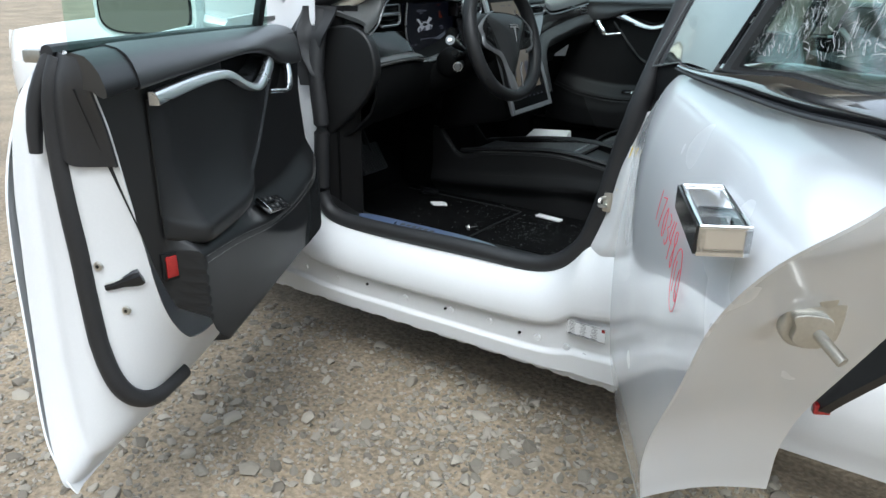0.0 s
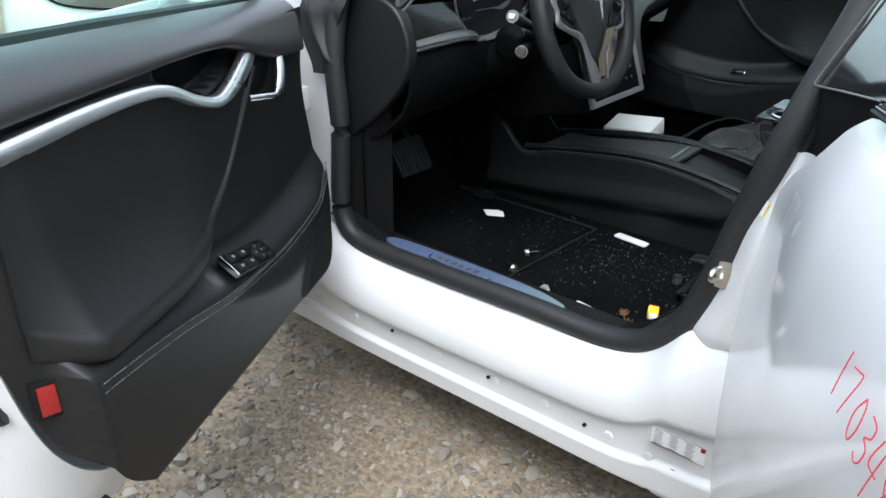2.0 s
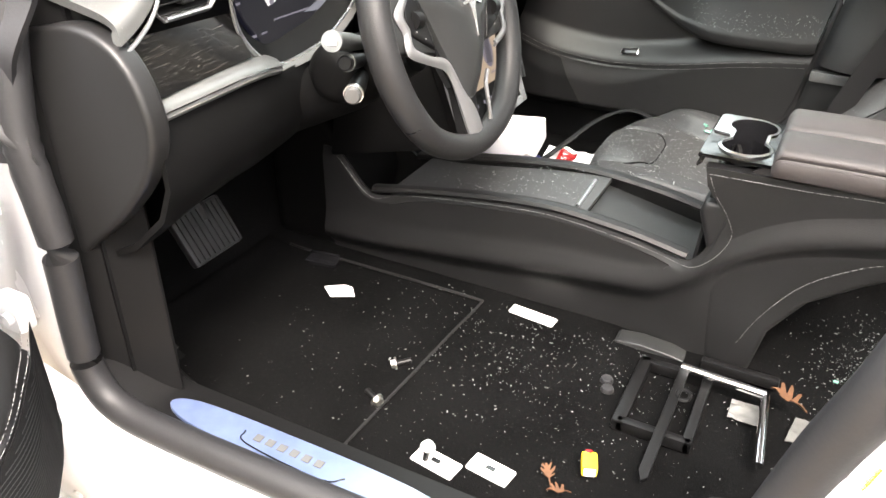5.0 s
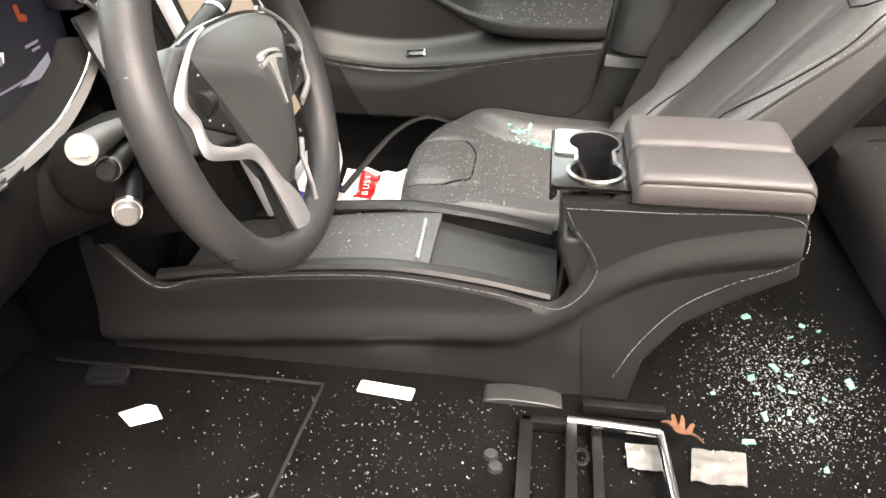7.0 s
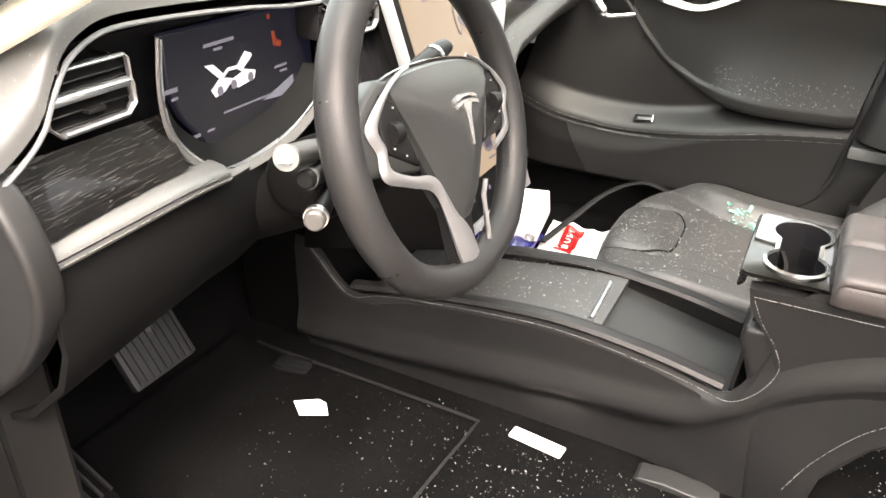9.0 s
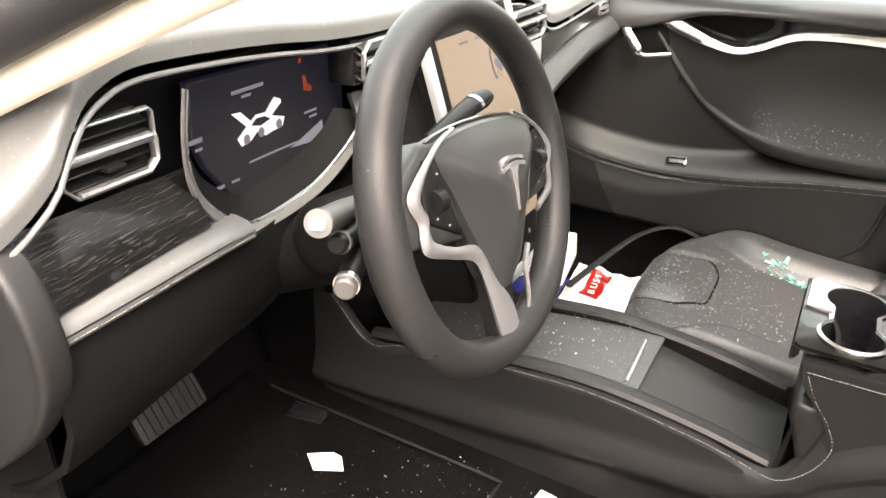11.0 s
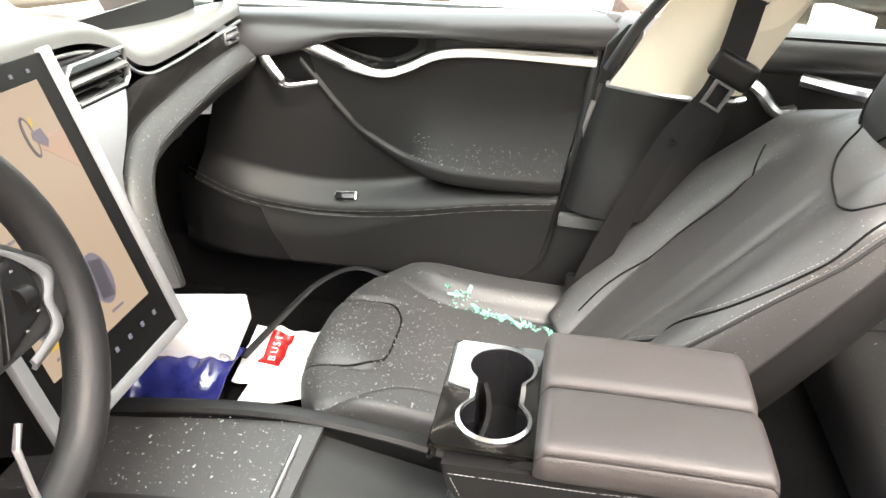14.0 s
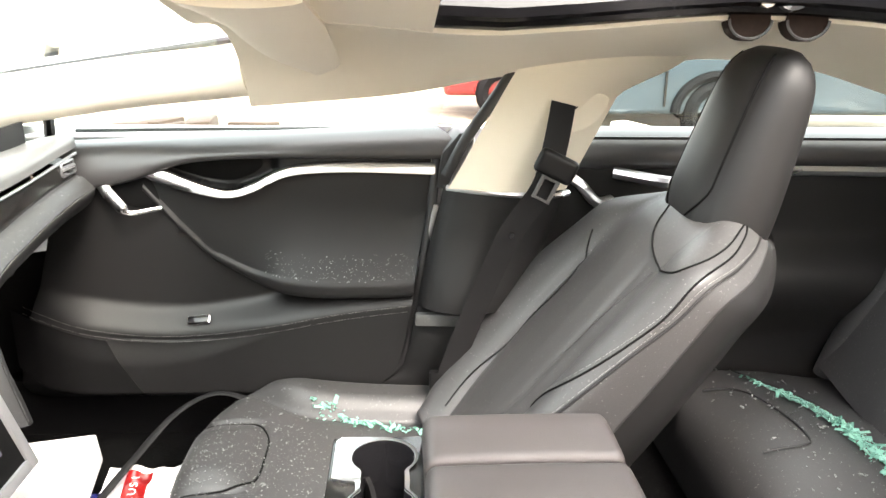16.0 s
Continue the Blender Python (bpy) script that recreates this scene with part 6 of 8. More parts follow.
# sky reflected in the display, drawn as a pale glowing triangle
flat_mark([(-0.395, 0.902), (-0.332, 0.921), (-0.331, 0.896)], SCREEN_BLUE, "sky_reflection")
flat_mark([(-0.366, 0.966), (-0.352, 0.962), (-0.350, 0.969), (-0.360, 0.973), (-0.362, 0.984), (-0.368, 0.984)], SCREEN_RED, "seat_icon")
mark(-0.371, 1.003, 0.005, 0.005, SCREEN_RED, cluster, name="warning_mark")

# touch screen
touch = thing("touch_screen", "large upright touch screen in a silver frame", "display", (-0.17, -0.08, 0.85))
TOUCH_TILT = Matrix.Translation((-0.175, -0.075, 0.848)) @ pose(0, 0, 0, 0, -19.5, 0) @ Matrix.Identity(4)
BEIGE = glow("beige_screen", (0.42, 0.33, 0.24), 0.13)
PINK = glow("pink_screen_reflection", (0.45, 0.30, 0.215), 0.13)
part("casing", moved(box((-0.014, 0, -0.004), (0.026, 0.268, 0.392), 0.003), TOUCH_TILT), DARK, touch, "dark glass border")
part("screen", moved(box((0.0005, -0.0045, 0.015), (0.002, 0.201, 0.298)), TOUCH_TILT), BEIGE, touch, "beige lit screen")


def drawn(name, points, mat, x=0.0016, label=""):
    part(name, moved(prism(points, "x", x, x + 0.0005), TOUCH_TILT), mat, touch, label)


def oval(y, z, ry, rz, n=20):
    return [(y + ry * math.cos(2 * math.pi * k / n), z + rz * math.sin(2 * math.pi * k / n)) for k in range(n)]


ICON_BLUE, ICON_DARK, ICON_YELLOW = glow("slate_icon", (0.16, 0.15, 0.20), 0.12), glow("dark_icon", (0.07, 0.065, 0.09), 0.10), glow("yellow_icon", (0.55, 0.38, 0.05), 0.13)
# a reflection in the glass, drawn as a glowing pink triangle
drawn("pink_reflection", [(0.040, 0.100), (0.0955, 0.103), (0.0955, 0.050)], PINK, label="pinkish reflection drawn as a wedge on the screen")
drawn("steering_icon", oval(0.040, 0.108, 0.0085, 0.025), ICON_DARK, 0.0021)
drawn("steering_icon", oval(0.0405, 0.108, 0.0055, 0.021), BEIGE, 0.0026)
drawn("steering_icon", [(0.041, 0.104), (0.058, 0.090), (0.064, 0.098), (0.060, 0.114), (0.043, 0.112)], ICON_BLUE, 0.0031)
drawn("steering_icon", oval(0.050, 0.124, 0.003, 0.005), ICON_YELLOW, 0.0031)
for y, z in ((0.030, -0.074), (-0.077, -0.062)):
    drawn("seat_icon", oval(y, z, 0.022, 0.034), ICON_BLUE, 0.0021)
    drawn("seat_icon", [(y - 0.012, z - 0.024), (y + 0.010, z - 0.028), (y + 0.015, z + 0.020), (y - 0.006, z + 0.026)], ICON_DARK, 0.0026)
drawn("seat_icon", [(-0.092, -0.104), (-0.066, -0.106), (-0.064, -0.088), (-0.088, -0.086)], ICON_YELLOW, 0.0031)
for y, z, w in ((-0.035, 0.150, 0.026), (0.010, 0.150, 0.018), (-0.070, 0.020, 0.030), (-0.070, 0.012, 0.022), (-0.076, -0.116, 0.024), (0.034, -0.118, 0.024)):
    drawn("text_bar", [(y - w / 2, z - 0.0016), (y + w / 2, z - 0.0016), (y + w / 2, z + 0.0016), (y - w / 2, z + 0.0016)], ICON_BLUE, 0.0021)
for y in (-0.134, 0.134):
    part("side_frame", moved(box((-0.002, y, -0.006), (0.012, 0.017, 0.404), 0.0025), TOUCH_TILT), FRAME_SILVER, touch, "silver side frame")
part("lower_frame", moved(box((-0.002, 0, -0.2005), (0.012, 0.2505, 0.015), 0.0025), TOUCH_TILT), FRAME_SILVER, touch)
for k in range(7):
    part("status_mark", moved(box((0.0005, -0.09 + 0.03 * k, 0.176), (0.0012, 0.005 + 0.006 * (k % 3 == 1), 0.005)), TOUCH_TILT), SCREEN_GREY, touch)
    part("control_mark", moved(box((0.0005, -0.09 + 0.03 * k, -0.160), (0.0012, 0.006, 0.006)), TOUCH_TILT), SCREEN_GREY, touch)

# right side of the dash: sweeping padded ledge and hollow
sweep = smooth_line([(-0.232, 0.64, 0.905), (-0.235, 0.52, 0.896), (-0.232, 0.37, 0.879), (-0.220, 0.225, 0.860), (-0.197, 0.148, 0.822), (-0.170, 0.108, 0.765), (-0.140, 0.090, 0.690)], 6)
SWEEP_SIDE = []
for k, p in enumerate(sweep):
    way = sweep[min(k + 1, len(sweep) - 1)] - sweep[max(k - 1, 0)]
    way.x = 0
    way.normalize()
    SWEEP_SIDE.append(Vector((0, way.z, -way.y)))


def sweep_at(v, rows):
    k = round(v * (len(sweep) - 1))
    return lambda u: sweep[k] + Vector((rows[round(u * (len(rows) - 1))][0], 0, 0)) + SWEEP_SIDE[k] * rows[round(u * (len(rows) - 1))][1]


PAD_TOP = [(-0.030, 0.0125), (-0.016, 0.0140), (-0.004, 0.0110), (0.010, -0.003), (0.0145, -0.0095)]
PAD_FACE = [(0.0145, -0.0095), (0.0148, -0.014), (0.0125, -0.024), (0.005, -0.037), (-0.007, -0.049), (-0.024, -0.058), (-0.05, -0.064)]
part("sweep_pad", sheet(lambda u, v: sweep_at(v, PAD_TOP)(u), 4, len(sweep) - 1, 0.004), DUSTY_LEDGE, dash, "dusty grey leather top of the sweeping ledge", sharp=1.2)
part("sweep_face", sheet(lambda u, v: sweep_at(v, PAD_FACE)(u), 6, len(sweep) - 1, 0.001), SUEDE, dash, "black leather lower face of the sweeping ledge", sharp=1.2)
part("sweep_stitching", stitches([p + Vector((0.0154, 0, 0)) + q * -0.012 for p, q in zip(sweep, SWEEP_SIDE)]), THREAD, dash, "pale stitching")
fascia_top = smooth_line([(-0.257, 0.64, 0.952), (-0.257, 0.52, 0.944), (-0.257, 0.38, 0.936), (-0.255, 0.265, 0.935), (-0.248, 0.175, 0.905), (-0.226, 0.112, 0.85), (-0.195, 0.086, 0.79)], 6)


def fascia(u, v):
    k = round(v * (len(sweep) - 1))
    return fascia_top[k].lerp(sweep[k] + Vector((-0.020, 0, 0)) + SWEEP_SIDE[k] * 0.006, u)


part("sweep_wood", sheet(fascia, 8, len(sweep) - 1, 0.004), WOOD, dash, "glossy dark wood fascia above the ledge", sharp=1.2)
# highlight of the glossy wood, modelled as a thin metal line
part("wood_glint", tube([Vector(fascia(u, v)) + Vector((0.001, 0, 0)) for u, v in ((0.72, 0.30), (0.66, 0.36), (0.58, 0.42), (0.52, 0.48), (0.56, 0.52), (0.62, 0.56), (0.60, 0.62))], 0.0024, 6), SATIN, dash, "bright reflection on the glossy wood, modelled as a thin line")
part("glove_panel", sheet(lambda u, v: (lerp(-0.25, -0.52, S(0, 1, u)), lerp(0.12, 0.65, v), lerp(0.895, 0.62, u) - 0.10 * S(0.5, 0, v) * (1 - u)), 10, 14, 0.008), DARK, dash, "black glove box panel")
part("stack_body", prism([(-0.36, 0.99), (-0.24, 0.99), (-0.13, 0.67), (-0.14, 0.63), (-0.42, 0.56)], "y", -0.20, 0.075, 0.01), DARK, dash)

# steering column, stalks
column = thing("steering_column", "black steering column shroud with stalks", "steering column", (-0.2, -0.4, 0.87))
part("shroud", loft([[(x, -0.43 + r * math.cos(a), z + r * 0.85 * math.sin(a)) for a in (2 * math.pi * k / 32 for k in range(32))] for x, z, r in ((-0.42, 0.765, 0.062), (-0.30, 0.772, 0.060), (-0.18, 0.825, 0.054), (-0.075, 0.895, 0.048))]), DARK, column)
part("shroud_side", loft([[(x + 0.045 * r * math.cos(a), y, 0.846 + 0.046 * r * math.sin(a)) for a in (2 * math.pi * k / 28 for k in range(28))] for x, y, r in ((-0.19, -0.502, 0.5), (-0.19, -0.499, 0.72), (-0.19, -0.49, 0.9), (-0.19, -0.475, 1.0), (-0.18, -0.42, 1.0))]), DARK, column, sharp=1.4)


def stalk(root, tip, r, cap, label):
    s = part("stalk", tube([root, Vector(root).lerp(Vector(tip), 0.55), tip], [r * 0.75, r, r], 18), DASH_TOP if cap is WHITE_PLASTIC else PLASTIC, column, label)
    way = (Vector(tip) - Vector(root)).normalized()
    part("ring", tube([Vector(tip) - way * 0.004, Vector(tip) + way * 0.002], r * 1.08, 20), TRIM_GREY if cap is WHITE_PLASTIC else DASH_TOP if cap is PLASTIC else SATIN, s)
    if cap is WHITE_PLASTIC:
        part("cap", moved(box((0, 0, 0.004), (0.014, 0.011, 0.010), 0.003), Matrix.Translation(tip) @ way.to_track_quat("Z", "Y").to_matrix().to_4x4()), cap, s)
    else:
        part("cap", tube([Vector(tip), Vector(tip) + way * 0.010, Vector(tip) + way * 0.012], [r * 0.97, r * 0.93, r * 0.75], 14), cap, s)


stalk((-0.165, -0.445, 0.885), (-0.116, -0.588, 0.928), 0.0125, WHITE_PLASTIC, "turn signal stalk with a silver end")
stalk((-0.155, -0.45, 0.865), (-0.125, -0.545, 0.888), 0.011, PLASTIC, "small black stalk")
stalk((-0.145, -0.48, 0.85), (-0.110, -0.556, 0.851), 0.0125, GREY_PLASTIC, "short stalk with a grey end")
part("gear_stalk", tube(smooth_line([(-0.14, -0.345, 0.930), (-0.128, -0.290, 0.952), (-0.118, -0.248, 0.966)], 4), [0.012, 0.012, 0.013, 0.013, 0.014, 0.014, 0.015, 0.015, 0.012], 10, flat=0.7), PLASTIC, column, "black gear selector stalk")

part("gear_ring", tube([(-0.1235, -0.272, 0.959), (-0.1225, -0.2675, 0.9605)], 0.0150, 12, flat=0.72), SATIN, column, "bright ring of the gear selector")

# ---- steering wheel ----
WC, WT, W_TURN = Vector((-0.0294, -0.4333, 0.9283)), radians(17.15), radians(7)
W_UP, W_OUT = Vector((-math.sin(WT), 0, math.cos(WT))), Vector((math.cos(WT), 0, math.sin(WT)))


def on_wheel(a, b, c=0.0):
    """a to the right as the driver sees it, b up the wheel's plane, c towards the driver."""
    a, b = a * math.cos(W_TURN) + b * math.sin(W_TURN), b * math.cos(W_TURN) - a * math.sin(W_TURN)
    return WC + Vector((0, 1, 0)) * a + W_UP * b + W_OUT * c


wheel = thing("steering_wheel", "black leather steering wheel with silver spokes", "steering wheel", WC)
RIM = 0.175
rim_pts = []
for k in range(64):
    a = 2 * math.pi * k / 64
    r = RIM * (1 - 0.035 * S(-0.75, -1.0, math.sin(a)))
    rim_pts.append(on_wheel(r * math.cos(a), r * math.sin(a)))
part("rim", tube(rim_pts, [0.0175 + 0.002 * abs(math.cos(2 * math.pi * k / 64)) for k in range(64)], 14, closed=True, up=W_OUT, flat=1.05), LEATHER, wheel, "black leather rim")
for a in (164, 219, 353, 35):
    c, s = math.cos(radians(a)), math.sin(radians(a))
    p, t = on_wheel(RIM * c, RIM * s), on_wheel(-s, c) - WC
    part("rim_joint", tube([p - t * 0.0008, p + t * 0.0008], 0.0192, 16), GLOSS, wheel)

for side in (-1, 1):
    rows = []
    for k in range(61):
        a = radians((-3 if side > 0 else 183) + side * lerp(-26, 30, k / 60))
        c, n = math.cos(a), math.sin(a)
        r = 0.0186 + 0.0006 * (k % 2)
        rows.append([on_wheel((RIM - r * math.cos(b)) * c, (RIM - r * math.cos(b)) * n, r * math.sin(b)) for b in (lerp(-0.9, 0.9, i / 12) for i in range(13))])
    bm = bmesh.new()
    grid_faces(bm, [[p + (W_OUT * 0.0004 if (i + j) % 2 else Vector((0, 0, 0))) for j, p in enumerate(row)] for i, row in enumerate(rows)])
    part("thumb_grip", bm, LEATHER, wheel, "finely dimpled leather grip", sharp=0.1)


def dome(outline, c0, c1, mat, name, label="", bulge=0.0, parent=None):
    rings = []
    cx, cz = sum(p[0] for p in outline) / len(outline), sum(p[1] for p in outline) / len(outline)
    for k, (sc, c) in enumerate(((1.0, c0), (1.0, lerp(c0, c1, 0.6)), (0.965, lerp(c0, c1, 0.9)), (0.90, c1), (0.74, c1 + bulge * 0.45), (0.5, c1 + bulge * 0.8), (0.25, c1 + bulge), (0.02, c1 + bulge * 1.06))):
        rings.append([on_wheel(cx + (a - cx) * sc, cz + (b - cz) * sc, c) for a, b in outline])
    return part(name, loft(rings), mat, parent or wheel, label)


pad_line = [(p.x, p.y) for p in smooth_line([(-0.100, 0.056, 0), (-0.06, 0.065, 0), (0, 0.068, 0), (0.06, 0.065, 0), (0.100, 0.056, 0), (0.099, 0.038, 0), (0.081, 0.010, 0), (0.056, -0.036, 0), (0.031, -0.079, 0), (0.013, -0.102, 0), (0, -0.106, 0), (-0.013, -0.102, 0), (-0.031, -0.079, 0), (-0.056, -0.036, 0), (-0.081, 0.010, 0), (-0.099, 0.038, 0)], 4, True)]
dome(pad_line, -0.010, 0.016, HUB, "hub_pad", "black airbag pad", 0.021)
part("pad_gap", tube([on_wheel(a * 1.015, b * 1.015, 0.003) for a, b in pad_line], 0.003, 6, closed=True), GLOSS, wheel)
for s in (-1, 1):
    arm = [(s * a, b) for a, b in ((0.060, 0.060), (0.110, 0.062), (0.158, 0.030), (0.168, 0.005), (0.158, -0.024), (0.115, -0.030), (0.062, -0.038))]
    if s < 0:
        arm = arm[::-1]
    dome(arm, -0.012, 0.008, HUB, "side_spoke", "", 0.003)
    outer = smooth_line([(-0.062, 0.070, 0.013), (-0.090, 0.062, 0.013), (-0.124, 0.043, 0.013), (-0.148, 0.025, 0.012), (-0.150, 0.013, 0.012), (-0.140, -0.004, 0.012), (-0.141, -0.021, 0.012), (-0.133, -0.034, 0.012), (-0.095, -0.047, 0.012), (-0.056, -0.062, 0.012), (-0.038, -0.097, 0.011), (-0.024, -0.136, 0.009), (-0.013, -0.158, 0.006)], 5)
    inner = smooth_line([(-0.064, 0.066, 0.014), (-0.088, 0.057, 0.014), (-0.112, 0.043, 0.015), (-0.133, 0.021, 0.015), (-0.133, 0.010, 0.015), (-0.127, 0.000, 0.015), (-0.128, -0.014, 0.015), (-0.122, -0.024, 0.015), (-0.092, -0.036, 0.015), (-0.051, -0.047, 0.015), (-0.022, -0.087, 0.013), (0.010, -0.122, 0.010), (0.030, -0.166, 0.006)], 5)
    if s > 0:
        outer, inner = outer[:41], inner[:41]

    def bezel(u, v):
        k = round(v * (len(outer) - 1))
        p = outer[k].lerp(inner[k], u)
        return on_wheel(s * -p.x, p.y, p.z + 0.003 * math.sin(math.pi * u))

    part("silver_bezel", sheet(bezel, 6, len(outer) - 1, 0.004), SILVER_PAINT, wheel, "satin silver spoke bezel", sharp=1.0)
    pod = dome([(s * a, b) for a, b in ((0.088, 0.012), (0.096, 0.040), (0.116, 0.048), (0.128, 0.030), (0.130, 0.008), (0.122, -0.008), (0.072, -0.030))][::s], 0.004, 0.014, PLASTIC, "button_pod", "gloss black button pod")
    part("scroll_wheel", tube([on_wheel(s * 0.108 - 0.007, 0.010, 0.013), on_wheel(s * 0.108 + 0.007, 0.010, 0.013)], 0.011, 12), PLASTIC, pod)
    for a, b in ((0.106, 0.034), (0.098, -0.014), (0.116, -0.004)):
        part("button_mark", loft([[on_wheel(s * a + da, b + db, 0.0165 + dc) for da, db in ((-0.0015, -0.0009), (0.0015, -0.0009), (0.0015, 0.0009), (-0.0015, 0.0009))] for dc in (0, 0.0006)]), THREAD, pod)
part("lower_plate", loft([[on_wheel(a, b, c) for a, b in ((-0.028, -0.08), (0.028, -0.08), (0.024, -0.158), (-0.024, -0.158))] for c in (-0.008, 0.004)]), PLASTIC, wheel)
part("spoke_leg", tube([on_wheel(a, b, c) for a, b, c in ((0.060, -0.074, 0.012), (0.050, -0.090, 0.011), (0.050, -0.128, 0.009), (0.054, -0.146, 0.006), (0.048, -0.154, 0.003))], 0.0032, 8), SILVER_PAINT, wheel, "thin silver leg of the lower spoke")
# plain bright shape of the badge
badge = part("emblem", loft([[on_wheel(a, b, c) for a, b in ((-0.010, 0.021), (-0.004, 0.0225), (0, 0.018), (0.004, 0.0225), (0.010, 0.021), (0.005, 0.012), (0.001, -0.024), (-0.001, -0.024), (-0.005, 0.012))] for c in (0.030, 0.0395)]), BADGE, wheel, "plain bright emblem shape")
for lo, hi, half in ((0.0205, 0.0245, 0.026), (0.0275, 0.0305, 0.023)):
    top = [(lerp(-half, half, k / 10), hi + 0.004 * (1 - (k / 5 - 1) ** 2) - 0.004) for k in range(11)]
    low = [(a * 0.94, b - (hi - lo)) for a, b in top[::-1]]
    if lo < 0.025:
        low = [(a, b) for a, b in low if abs(a) > 0.006]
    part("emblem_bar", loft([[on_wheel(a, b, c) for a, b in top + low] for c in (0.030, 0.0395)]), BADGE, wheel)

# ---- pedals ----
pedal = thing("brake_pedal", "ribbed black brake pedal", "pedal", (-0.51, -0.48, 0.5))
PM = pose(-0.508, -0.480, 0.500, 0, 58, 0)
part("pad", moved(box((0, 0, 0), (0.10, 0.125, 0.018), 0.008), PM), RUBBER, pedal)
for k in range(9):
    part("rib", moved(box((0, -0.052 + 0.013 * k, 0.011), (0.088, 0.004, 0.005), 0.001), PM), RUBBER, pedal)
part("arm", tube([(-0.515, -0.47, 0.515), (-0.60, -0.45, 0.64), (-0.70, -0.44, 0.72)], 0.012, 8), PLASTIC, pedal)
foot = thing("footrest", "ribbed black footrest panel", "footrest", (-0.6, -0.66, 0.4))
part("panel", sheet(lambda u, v: (lerp(-0.70, -0.46, u), lerp(-0.70, -0.62, v), lerp(0.46, 0.325, u)), 6, 4, 0.012), DARK, foot)
for k in range(5):
    part("rib", tube([(-0.69, -0.69 + 0.016 * k, 0.468), (-0.47, -0.69 + 0.016 * k, 0.343)], 0.0035, 6), RUBBER, foot)


# ---- rear left door, open and buckled ----
RH = Vector((0.60, -0.90, 0))
ROPEN = Matrix.Translation(RH) @ pose(0, 0, 0, 0, 0, -60) @ Matrix.Translation(-RH)
REAR_EDGE = [(0.12, 0.925), (0.20, 0.96), (0.40, 1.075), (0.565, 1.205), (0.77, 1.385), (0.90, 1.505), (0.96, 1.565), (1.03, 1.60)]


def rear_skin_w(x, z):
    w = on([(0.13, 0.915), (0.30, 0.945), (0.50, 0.958), (0.72, 0.965), (0.84, 0.955), (0.93, 0.925), (1.0, 0.88)], z)
    w += 0.03 * S(1.1, 1.6, x) * S(0.5, 0.8, z)
    # the front part is pushed in along a soft crease
    w -= 0.034 * S(0.84, 0.54, x) * S(0.42, 0.80, z)
    return w


